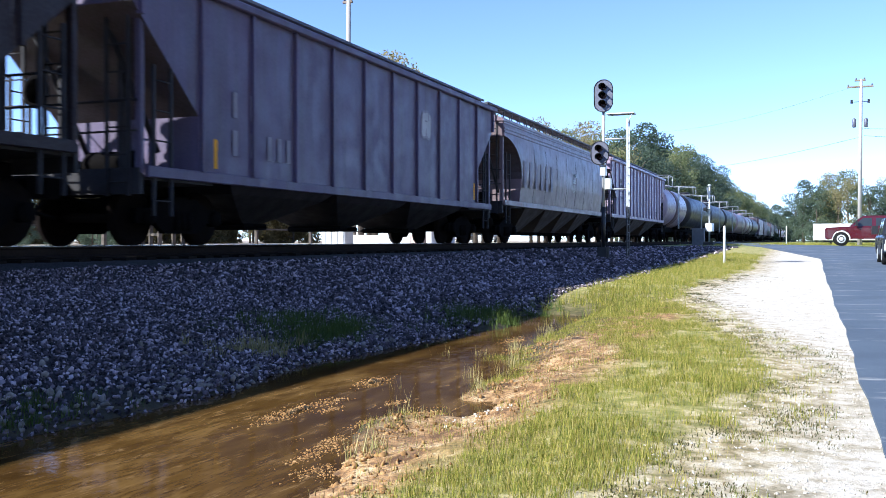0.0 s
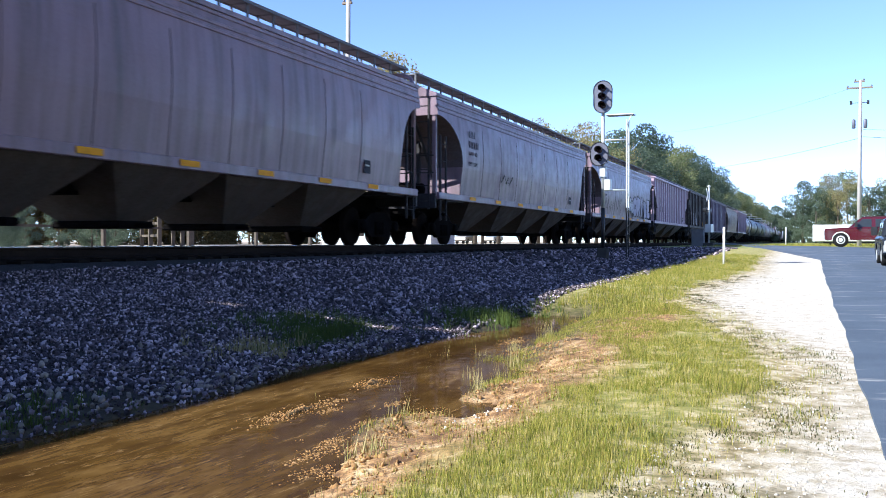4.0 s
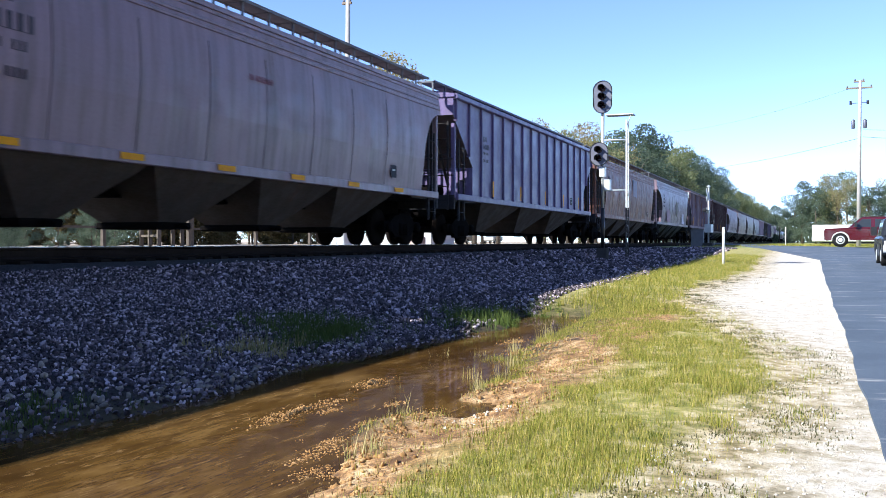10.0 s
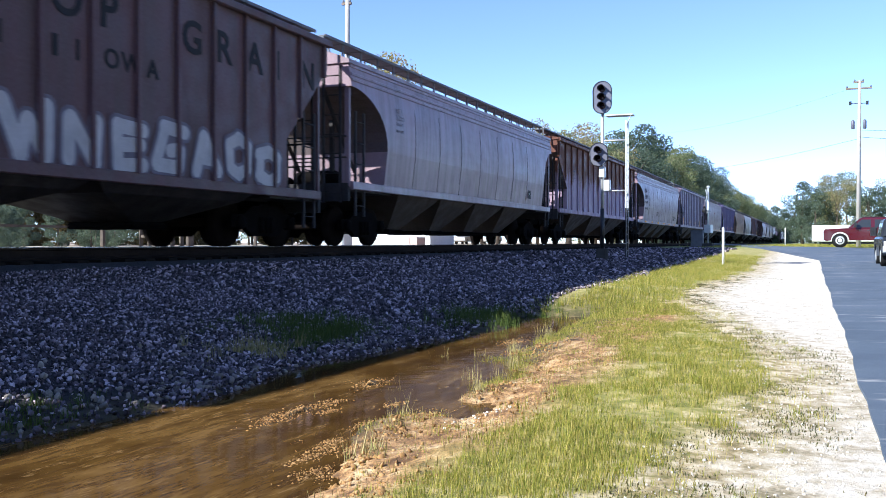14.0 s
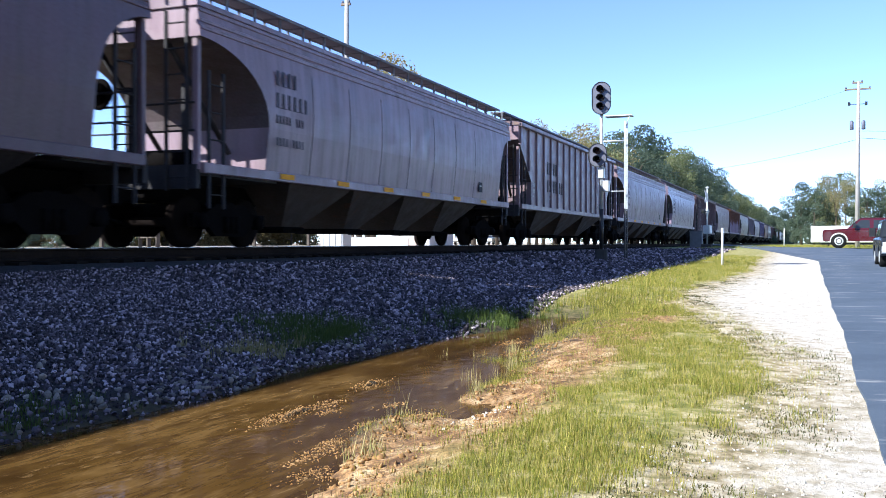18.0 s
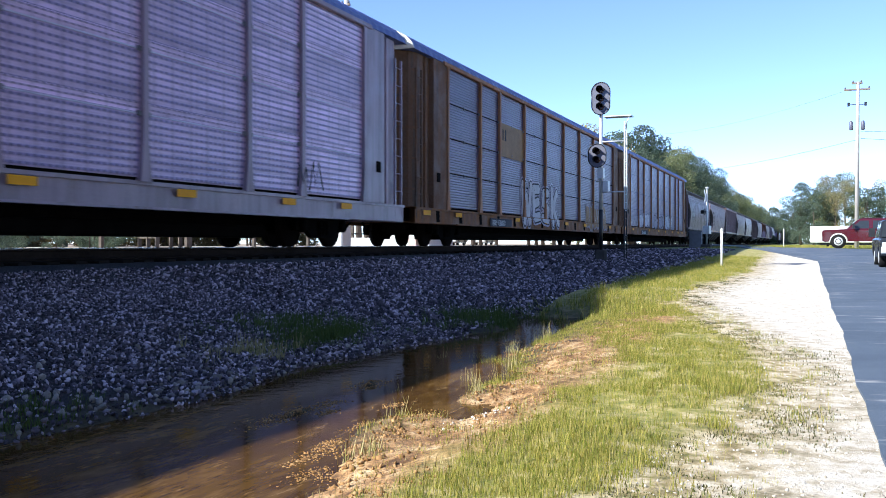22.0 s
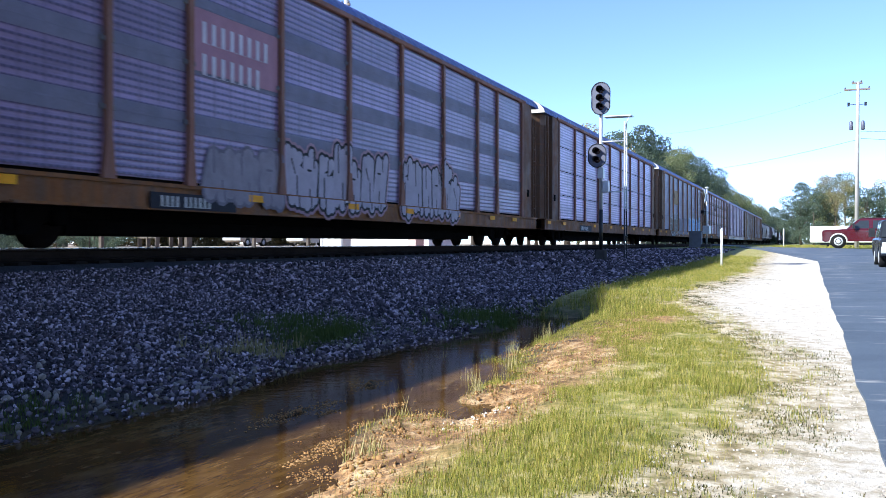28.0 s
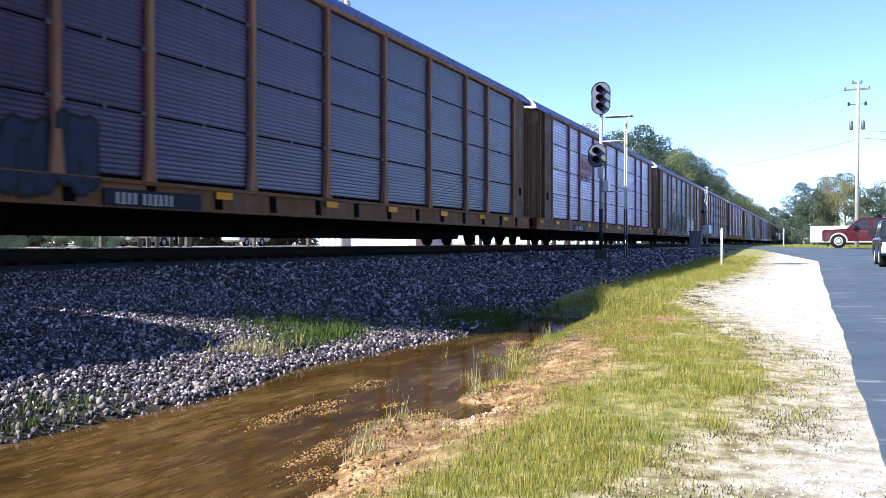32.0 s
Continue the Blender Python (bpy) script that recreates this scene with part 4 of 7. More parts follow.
        b.loft([[(w1, c - n2, sill - 0.12), (w1, c + n2, sill - 0.12), (-w1, c + n2, sill - 0.12), (-w1, c - n2, sill - 0.12)],
                [(w1 * 0.90, c - n2 * 0.86, sill - 0.3), (w1 * 0.90, c + n2 * 0.86, sill - 0.3), (-w1 * 0.90, c + n2 * 0.86, sill - 0.3), (-w1 * 0.90, c - n2 * 0.86, sill - 0.3)],
                [(0.62, c - 0.36, 0.42), (0.62, c + 0.36, 0.42), (-0.62, c + 0.36, 0.42), (-0.62, c - 0.36, 0.42)]])
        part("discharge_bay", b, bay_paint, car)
        part("outlet_gate", Mesh().box(-0.7, 0.7, c - 0.42, c + 0.42, 0.30, 0.42, 0.03).tube([(-0.95, c, 0.36), (0.95, c, 0.36)], 0.035, 8), M["black"], car)
    bogies(car, (-(L / 2 - 2.15), L / 2 - 2.15), 0.457)
    couplers(car, L)
    car["side_x"] = half_w(sill + 0.9)
    return car, half_w


RACK_POSTS = (-11.78, -9.0, -7.08, -4.25, -1.42, 1.42, 4.25, 7.08, 9.0, 11.78)


def autorack(label, L, panel, post, deck, roof_m, door, fascia=None, bands=()):
    """A fully enclosed car carrier: deck, side screens between posts, doors at both ends, a ribbed rounded roof."""
    car = thing("autorack_wagon", label, "freight wagon", (TRACK_X, 0, RAIL_Z), "autorack wagons")
    hw, z0, z1, ridge = 1.5, 1.02, 5.02, 5.74
    half = L / 2 - 0.55
    body = 11.8
    # Deck with channelled side sills.
    d = Mesh().box(-1.38, 1.38, -half, half, 0.66, 1.0, 0.04)
    part("deck", d, M["black"], car)
    for s in (-1, 1):
        x0, x1 = sorted((s * 1.34, s * 1.52))
        part("side_sill", Mesh().box(x0, x1, -half, half, 0.60, z0, 0.02), deck, car)
        xa, xb = sorted((s * 1.5, s * 1.56))
        part("sill_flange", Mesh().box(xa, xb, -half, half, z0 - 0.05, z0 + 0.01).box(xa, xb, -half + 3.0, half - 3.0, 0.60, 0.64), deck, car)
        if s > 0:
            # Flat black plates stand for shaded recesses; the sill itself is not cut.
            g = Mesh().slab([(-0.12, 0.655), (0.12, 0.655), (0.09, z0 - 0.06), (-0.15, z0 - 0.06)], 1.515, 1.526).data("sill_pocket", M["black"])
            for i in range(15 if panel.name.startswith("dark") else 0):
                part("sill_pocket", g, None, car, "flat black plate standing for a shaded recess in the sill", (0, -half + 1.6 + (2 * half - 3.2) * i / 14, 0))
    # Far side screen as one sheet, near side panel by panel.
    part("far_side_screen", Mesh().box(-hw - 0.02, -hw + 0.01, -body, body, z0, z1), panel, car)
    ys = list(RACK_POSTS)
    rows = 4
    ph = (z1 - z0 - 0.06) / rows
    cache = {}
    mid_clip = Mesh().box(0.012, 0.035, -0.022, 0.022, -0.045, 0.045, 0.006).data("clip", M["walkway"])
    dark = panel.name.startswith("dark")
    for ya, yb in zip(ys, ys[1:]):
        wide = round(yb - ya - 0.12, 3)
        if wide not in cache:
            m = Mesh().box(-0.02, 0.012, -wide / 2, wide / 2, 0.014, ph - 0.014)
            cache[wide] = m.data("side_panel", panel)
            cache[wide, 1] = Mesh().box(0.0, 0.022, -wide / 2, wide / 2, -0.012, 0.012).data("panel_seam", M["duskband"] if panel.name.startswith(("plain", "dull")) else M["paleseam"] if panel.name.startswith("silver") else M["black"])
        for r in range(rows):
            p = part("side_panel", cache[wide], None, car, "", (hw, (ya + yb) / 2, z0 + 0.05 + r * ph))
            if r:
                part("panel_seam", cache[wide, 1], None, p)
                if dark:
                    part("clip", mid_clip, None, p)
    for row, a, b, m in bands:
        for ya, yb in zip(ys, ys[1:]):
            part("panel_band", Mesh().box(hw + 0.012, hw + 0.018, ya + 0.07, yb - 0.07, z0 + 0.05 + row * ph + a, z0 + 0.05 + row * ph + b), m, car)
    part("inner_liner", Mesh().box(hw - 0.06, hw - 0.03, -body, body, z0, z1), M["black"], car)
    pm = Mesh()
    pm.slab([(-0.13, 0), (0.13, 0), (0.075, 0.45), (0.06, 0.6), (0.06, z1 - z0 - 0.1), (0.09, z1 - z0), (-0.09, z1 - z0), (-0.06, z1 - z0 - 0.1), (-0.06, 0.6), (-0.075, 0.45)], 0.0, 0.09)
    post_me = pm.data("post", post)
    clip_me = Mesh().box(0.02, 0.05, -0.15, 0.15, -0.04, 0.04, 0.01).data("clip", M["walkway"])
    for i, y in enumerate(ys):
        p = part("post", post_me, None, car, "", (hw, y, z0))
        q = part("post", post_me, None, car, "", (-hw - 0.09, y, z0))
        if 0 < i < len(ys) - 1:
            for r in range(1, rows):
                part("clip", clip_me, None, p, "", (0, 0, 0.05 + r * ph))
    # Roof: top rail and rounded ribbed sheets.
    for s in (-1, 1):
        xa, xb = sorted((s * 1.46, s * 1.6))
        part("roof_rail", Mesh().box(xa, xb, -body - 0.3, body + 0.3, z1 - 0.02, z1 + 0.10, 0.02), fascia or post, car)
    roof = Mesh()
    rings = []
    y = -L / 2 + 0.4
    prof = [(1.56, z1 + 0.06), (1.52, z1 + 0.20), (1.36, z1 + 0.38), (1.08, z1 + 0.54), (0.6, z1 + 0.67), (0.0, ridge), (-0.6, z1 + 0.67), (-1.08, z1 + 0.54), (-1.36, z1 + 0.38), (-1.52, z1 + 0.20), (-1.56, z1 + 0.06)]
    n = 0
    while y <= L / 2 - 0.38:
        k = 0.0 if n % 4 in (0, 3) else -0.025
        rings.append([(x * (1 + k * 0.4), y, z + (k if z > z1 + 0.3 else 0)) for x, z in prof])
        y += 0.14 if n % 2 == 0 else 0.05
        n += 1
    roof.loft(rings, closed=True)
    part("roof", roof, roof_m, car, "ribbed steel roof")
    # Ends: folding doors on a curved plan, with hinge posts.
    for e in (-1, 1):
        m = Mesh()
        hd = L / 2 - 0.33
        pts = [(1.42, body - 0.05), (1.42, hd - 0.6), (1.3, hd - 0.28), (1.0, hd - 0.08), (0.0, hd), (-1.0, hd - 0.08), (-1.3, hd - 0.2), (-1.42, hd - 0.35), (-1.42, body - 0.05)]
        m.loft([[(x, e * y, z) for x, y in pts] for z in (z0, z1 + 0.05)])
        part("end_door", m, door, car)
        r2 = Mesh()
        for zz in (1.5, 2.3, 3.1, 3.9, 4.6):
            r2.loft([[(x * 1.015, e * (y + 0.02), z) for x, y in pts[1:-1]] for z in (zz - 0.03, zz + 0.03)], closed=False, caps=False)
        part("door_strap", r2, door, car)
        for s in (-1, 1):
            x0, x1 = sorted((s * 1.40, s * 1.56))
            a, b = sorted((e * (body + 0.08), e * (body + 1.05)))
            part("hinge_post", Mesh().box(x0, x1, a, b, z0, z1 + 0.04, 0.02), door, car)
            a, b = sorted((e * (body + 1.30), e * (body + 1.44)))
            x0, x1 = sorted((s * 1.36, s * 1.48))
            part("door_post", Mesh().box(x0, x1, a, b, z0, z1 + 0.02, 0.02), door, car)
            ladder("end_ladder", s * 1.50, e * (half - 0.28), z0 - 0.3, z1 - 0.4, 0.36, car, door)
            part("lock_box", Mesh().box(s * 1.52 - 0.06, s * 1.52 + 0.06, e * (body + 0.7) - 0.12, e * (body + 0.7) + 0.12, 1.75, 2.0, 0.02), M["black"], car)
        part("end_sill", Mesh().box(-1.5, 1.5, min(e * half, e * (half - 0.12)), max(e * half, e * (half - 0.12)), 0.62, z0 + 0.02, 0.02), deck, car)
        part("roof_end_cap", Mesh().loft([[(x, e * (L / 2 - 0.42), z) for x, z in prof], [(x, e * (L / 2 - 0.36), z) for x, z in prof]]), M["capwhite"], car, "pale end cap of the roof")
    part("centre_sill", Mesh().box(-0.35, 0.35, -half + 2, half - 2, 0.42, 0.7, 0.05), M["black"], car)
    part("underframe_girder", Mesh().box(-0.62, 0.62, -half + 4.9, half - 4.9, 0.2, 0.45, 0.04), M["black"], car)
    bogies(car, (-(L / 2 - 3.9), L / 2 - 3.9), 0.42)
    couplers(car, L)
    return car


def tank_car(label, L, paint, band=None):
    car = thing("tank_wagon", label, "freight wagon", (TRACK_X, 0, RAIL_Z), "tank wagons")
    h = L / 2 - 0.9
    part("tank", Mesh().turned([(-h, 0.1), (-h + 0.06, 0.7), (-h + 0.22, 1.15), (-h + 0.55, 1.46), (-h + 0.9, 1.5), (h - 0.9, 1.5), (h - 0.55, 1.46), (h - 0.22, 1.15), (h - 0.06, 0.7), (h, 0.1)], 28, "y", (0, 0, 2.62)), paint, car)
    part("manway", Mesh().turned([(3.95, 0.5), (4.45, 0.5), (4.5, 0.4)], 14, "z"), paint, car)
    part("platform", Mesh().box(-0.9, 0.9, -1.1, 1.1, 4.2, 4.26).tube([(-0.9, -1.1, 5.0), (0.9, -1.1, 5.0), (0.9, 1.1, 5.0), (-0.9, 1.1, 5.0), (-0.9, -1.1, 5.0)], 0.03, 6).tube([(0.9, -1.1, 4.2), (0.9, -1.1, 5.0)], 0.03, 6).tube([(0.9, 1.1, 4.2), (0.9, 1.1, 5.0)], 0.03, 6), M["galv"], car)
    if band:
        part("band", Mesh().turned([(-1.0, 1.51), (1.0, 1.51)], 28, "y", (0, 0, 2.62)), band, car)
    part("underframe", Mesh().box(-0.35, 0.35, -L / 2 + 0.5, L / 2 - 0.5, 0.75, 1.15, 0.03).box(-1.35, 1.35, -L / 2 + 0.5, -L / 2 + 1.6, 1.0, 1.16).box(-1.35, 1.35, L / 2 - 1.6, L / 2 - 0.5, 1.0, 1.16), M["black"], car)
    ladder("ladder", 1.52, 0, 1.0, 4.2, 0.45, car, M["galv"])
    bogies(car, (-(L / 2 - 2.1), L / 2 - 2.1), 0.457)
    couplers(car, L)
    return car


# ---- the train ----
M["grimeline"] = plain("grimy seam", (0.12, 0.11, 0.105), 0.8, 0, 0.4, 3)
# Fittings share the wagon's paint; this dark tone stands for their shade.
M["gear"] = plain("steel fittings darkened for shade", (0.045, 0.042, 0.045), 0.7, 0, 0.5, 3)
M["fadedmark"] = plain("faded black stencil paint", (0.10, 0.09, 0.11), 0.7, 0, 0.4, 6)
M["walkway"] = plain("dull galvanised grating", (0.20, 0.205, 0.22), 0.7, 0.2, 0.3, 3)
M["capwhite"] = plain("pale roof end paint", (0.70, 0.66, 0.58), 0.6, 0, 0.3, 2)
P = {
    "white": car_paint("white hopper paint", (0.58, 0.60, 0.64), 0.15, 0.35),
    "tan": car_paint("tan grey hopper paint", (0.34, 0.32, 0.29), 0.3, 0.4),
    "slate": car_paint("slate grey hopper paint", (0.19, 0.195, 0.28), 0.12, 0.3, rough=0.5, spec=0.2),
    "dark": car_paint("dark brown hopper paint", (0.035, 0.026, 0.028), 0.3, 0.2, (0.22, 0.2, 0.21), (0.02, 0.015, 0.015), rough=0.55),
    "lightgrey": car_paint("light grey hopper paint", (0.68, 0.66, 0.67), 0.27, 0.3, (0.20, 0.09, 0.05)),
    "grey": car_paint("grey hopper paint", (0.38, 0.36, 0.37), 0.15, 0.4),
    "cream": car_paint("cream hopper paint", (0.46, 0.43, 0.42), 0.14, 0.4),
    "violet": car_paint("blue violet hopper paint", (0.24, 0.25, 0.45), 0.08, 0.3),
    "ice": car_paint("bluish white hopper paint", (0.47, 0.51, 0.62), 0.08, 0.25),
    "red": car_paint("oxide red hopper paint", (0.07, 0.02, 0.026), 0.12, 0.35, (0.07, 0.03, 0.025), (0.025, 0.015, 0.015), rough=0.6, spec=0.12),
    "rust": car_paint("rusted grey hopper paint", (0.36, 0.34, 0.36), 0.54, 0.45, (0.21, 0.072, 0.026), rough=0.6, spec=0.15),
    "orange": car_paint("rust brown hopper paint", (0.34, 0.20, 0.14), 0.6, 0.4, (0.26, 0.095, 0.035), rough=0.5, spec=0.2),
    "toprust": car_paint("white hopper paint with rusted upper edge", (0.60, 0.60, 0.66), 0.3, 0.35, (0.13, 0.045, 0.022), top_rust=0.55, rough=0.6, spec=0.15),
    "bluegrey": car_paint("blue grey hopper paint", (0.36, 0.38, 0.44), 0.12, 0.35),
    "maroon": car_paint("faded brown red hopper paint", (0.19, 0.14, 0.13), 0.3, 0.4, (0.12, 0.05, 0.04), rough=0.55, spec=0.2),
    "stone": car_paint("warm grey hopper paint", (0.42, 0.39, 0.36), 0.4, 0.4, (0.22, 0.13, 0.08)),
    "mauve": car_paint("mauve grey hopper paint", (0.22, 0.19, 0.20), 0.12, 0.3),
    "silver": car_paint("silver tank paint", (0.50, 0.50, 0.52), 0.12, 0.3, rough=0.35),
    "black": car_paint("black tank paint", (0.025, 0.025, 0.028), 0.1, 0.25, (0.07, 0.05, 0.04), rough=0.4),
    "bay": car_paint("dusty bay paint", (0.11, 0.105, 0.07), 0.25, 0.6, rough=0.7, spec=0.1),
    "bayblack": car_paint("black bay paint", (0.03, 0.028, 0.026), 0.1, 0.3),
    # Body paint under the overhang, its shade put into the colour.
    "endshade": car_paint("paint darkened for shade on the sloping ends", (0.15, 0.145, 0.125), 0.2, 0.5, rough=0.7, spec=0.2),
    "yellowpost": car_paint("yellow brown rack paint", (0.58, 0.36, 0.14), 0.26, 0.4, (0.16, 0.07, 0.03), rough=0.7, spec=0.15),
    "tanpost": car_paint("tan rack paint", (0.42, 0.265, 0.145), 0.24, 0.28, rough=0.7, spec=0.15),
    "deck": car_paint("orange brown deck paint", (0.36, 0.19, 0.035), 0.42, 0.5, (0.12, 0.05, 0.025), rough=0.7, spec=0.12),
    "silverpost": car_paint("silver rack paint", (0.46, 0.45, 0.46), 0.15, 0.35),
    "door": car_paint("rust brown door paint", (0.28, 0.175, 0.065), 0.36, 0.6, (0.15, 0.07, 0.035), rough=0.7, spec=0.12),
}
# The violet lean of the dark screens is shade's cast, put into the colour.
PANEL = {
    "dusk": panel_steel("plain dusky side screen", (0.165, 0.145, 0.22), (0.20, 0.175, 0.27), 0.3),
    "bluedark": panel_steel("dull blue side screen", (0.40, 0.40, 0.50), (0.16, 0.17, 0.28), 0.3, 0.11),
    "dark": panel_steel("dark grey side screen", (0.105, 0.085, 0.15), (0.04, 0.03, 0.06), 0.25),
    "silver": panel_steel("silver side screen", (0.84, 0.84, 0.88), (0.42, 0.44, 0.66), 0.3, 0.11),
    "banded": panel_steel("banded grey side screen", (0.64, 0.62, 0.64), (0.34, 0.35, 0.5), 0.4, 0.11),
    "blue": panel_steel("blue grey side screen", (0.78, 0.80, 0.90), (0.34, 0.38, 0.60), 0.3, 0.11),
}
# Galvanised steel; its blue is the sky's reflection, painted in.
M["rackroof"] = car_paint("galvanised rack roof with reflected sky in its colour", (0.13, 0.24, 0.52), 0.03, 0.15, rough=0.45)
M["spraypale"] = plain("pale lilac spray paint", (0.62, 0.60, 0.68), 0.6, 0, 0.2, 3)
M["spraylilac"] = plain("dull lilac spray paint", (0.44, 0.40, 0.48), 0.6, 0, 0.25, 3)
M["spraygreen"] = plain("moss green spray paint", (0.20, 0.26, 0.07), 0.6, 0, 0.3, 3)
M["spraynavy"] = plain("navy spray paint", (0.03, 0.035, 0.07), 0.6, 0, 0.3, 3)
M["signpink"] = plain("sun-faded red sign paint", (0.40, 0.22, 0.28), 0.6, 0, 0.2, 3)
M["paleseam"] = plain("pale steel seam strip", (0.55, 0.50, 0.62), 0.5, 0.2, 0.25, 2)
M["duskband"] = plain("plain dull screen strip", (0.20, 0.19, 0.25), 0.6, 0.2, 0.25, 2)
M["sprayblack"] = plain("black spray paint", (0.02, 0.02, 0.022), 0.6, 0, 0.3, 4)
M["spraybright"] = plain("bright white spray paint", (0.72, 0.66, 0.74), 0.6, 0, 0.2, 3)
M["spraywhite"] = plain("white spray paint", (0.52, 0.51, 0.54), 0.6, 0, 0.25, 3)
M["spraygrey"] = plain("grey lilac spray paint", (0.30, 0.27, 0.32), 0.6, 0, 0.3, 3)
M["sprayblue"] = plain("pale blue spray paint", (0.24, 0.38, 0.58), 0.6, 0, 0.3, 3)
M["spraypink"] = plain("faded pink spray paint", (0.40, 0.25, 0.30), 0.6, 0, 0.3, 3)
M["signred"] = plain("faded red sign paint", (0.26, 0.075, 0.085), 0.6, 0, 0.3, 3)
M["signtan"] = plain("tan sign plate", (0.28, 0.17, 0.075), 0.6, 0, 0.3, 3)
M["stonefill"] = plain("drab brown spray paint", (0.17, 0.14, 0.11), 0.6, 0, 0.4, 3)
M["dusk"] = plain("dull violet grey spray paint", (0.20, 0.18, 0.23), 0.6, 0, 0.4, 3)
M["paleband"] = panel_steel("bright replacement screen strip", (0.95, 0.94, 0.97), (0.75, 0.74, 0.8), 0.2)
M["darkband"] = panel_steel("dull brown screen strip", (0.20, 0.17, 0.18), (0.16, 0.14, 0.15), 0.4)
M["numberblack"] = plain("black number panel", (0.015, 0.015, 0.025), 0.6, 0, 0.3, 3)

# Places of the couplings along the train at 0 s, from the front.
GAPS = [69.2, 50.08, 32.5, 14.64, -3.22, -21.48, -39.79, -58.87, -77.06, -94.19, -112.48, -130.84, -148.42, -166.94, -185.69, -204.58, -221.94, -241.32,
        -259.51, -277.76, -296.28, -313.84, -332.65, -350.25, -368.72, -387.21, -416.3, -445.45, -474.6, -503.5, -532.6, -561.3, -589.9, -618.9, -647.66, -676.4]
TRAIN = []


def run(car, front, back):
    TRAIN.append((car, (front + back) / 2 + Y_SHIFT))


def length(i):
    return GAPS[i] - GAPS[i + 1]


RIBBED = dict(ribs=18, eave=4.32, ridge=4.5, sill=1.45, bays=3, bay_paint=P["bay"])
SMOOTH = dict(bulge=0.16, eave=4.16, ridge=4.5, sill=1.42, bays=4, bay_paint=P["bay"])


def hopper(i, style, paint, label, **more):
    car, hwf = covered_hopper("hopper_wagon", label, length(i), P[paint], **{**style, **more})
    run(car, GAPS[i], GAPS[i + 1])
    return car, hwf, length(i)


def ident(car, hwf, L, mat, y=None, size=0.26, rows=((4,), (6,), (5, 3), (4, 4))):
    """Reporting marks and small print near the rear of the side, data panels near the front."""
    y = -L / 2 + 2.9 if y is None else y
    z = 3.35
    size, mat = size * 0.78, M["fadedmark"] if mat == M["darkmark"] else mat
    x = hwf(3.0) + 0.012
    marks(car, x, y, z, rows, mat, size)
    bx = hwf(1.9) + 0.012
    for o in (4.6, 3.9)[1 if hwf(2.6) > 1.51 else 0:]:
        part("data_panel", Mesh().box(bx, bx + 0.004, L / 2 - o, L / 2 - o + 0.3, 1.64, 1.94), M["numberblack"], car, "black stencilled data panel")
    for o, q, z0, z1 in ((4.55, 4.4, 1.84, 1.88), (4.5, 4.36, 1.72, 1.75), (3.85, 3.68, 1.80, 1.84))[2 if hwf(2.6) > 1.51 else 0:]:
        part("data_print", Mesh().box(bx + 0.004, bx + 0.006, L / 2 - o, L / 2 - q, z0, z1), M["whitemark"], car)


def sill_strips(car, hwf, L, n=6, z=1.44):
    m = Mesh().box(0, 0.004, -0.26, 0.26, 0, 0.1).data("reflector", M["yellow"])
    for i in range(n):
        part("reflector", m, None, car, "yellow reflective strip", (hwf(1.5) + 0.042, -L / 2 + 3.4 + (L - 6.8) * i / (n - 1), z - 0.13))


c = hopper(0, RIBBED, "white", "white ribbed covered hopper wagon, lightly soiled")
ident(*c, M["darkmark"])
c = hopper(1, SMOOTH, "tan", "tan grey smooth-sided hopper wagon with large faded lettering")
marks(c[0], c[1](2.6) + 0.012, -c[2] / 2 + 2.6, 2.9, ((6,),), M["spraygrey"], 0.95)
marks(c[0], c[1](2.6) + 0.012, 1.0, 2.9, ((5,), (4,), (5,), (4,)), M["whitemark"], 0.16)
c = hopper(2, RIBBED, "slate", "slate grey hopper wagon with broad posts and faded white emblem", ribs=12, sill=1.22, bay_paint=P["bayblack"])
marks(c[0], 1.515, -c[2] / 2 + 3.0, 2.7, ((1, 1), (1, 1, 3)), M["spraygrey"], 0.45)
graffiti(c[0], 1.512, 2.6, 3.2, 2.75, 3.5, 1, M["spraygrey"], M["spraywhite"], 3)
stripes(c[0], 1.58, 1.3, (-c[2] / 2 + 2.4, c[2] / 2 - 2.5), 0.5)
c = hopper(3, RIBBED, "dark", "dark brown hopper wagon with peeling paint and pale stencil patches", ribs=16)
for yy, w_, zz, h in ((-5.3, 0.9, 2.05, 1.0), (-4.1, 0.8, 2.1, 0.95), (-3.1, 0.5, 1.85, 0.55)):
    part("stencil_patch", Mesh().box(1.506, 1.512, yy, yy + w_, zz - h / 2, zz + h / 2), M["spraywhite"], c[0], "chalky white stencil patch")
marks(c[0], 1.514, -5.2, 2.4, ((3,), (3,)), M["darkmark"], 0.22)
stripes(c[0], 1.58, 1.5, (-1.8, 0.9, 3.9, 6.0), 0.4, 0.09)
c = hopper(4, RIBBED, "lightgrey", "light grey ribbed hopper wagon with rust-stained upper corner", ribs=19)
marks(c[0], 1.514, -6.4, 3.0, ((2, 1), (2, 2, 1)), M["darkmark"], 0.36)
ident(*c, M["darkmark"], y=4.0, size=0.1)
c = hopper(5, SMOOTH, "grey", "grey smooth-sided hopper wagon with big sprayed lettering")
ident(*c, M["darkmark"])
graffiti(c[0], c[1](2.0) + 0.03, 1.7, 7.3, 1.48, 2.62, 5, M["sprayblack"], M["spraylilac"], 11, None, 0.29, spelled("ORIBE"))
graffiti(c[0], c[1](2.0) + 0.03, -0.6, 1.7, 1.7, 2.35, 4, M["sprayblack"], M["spraywhite"], 12)
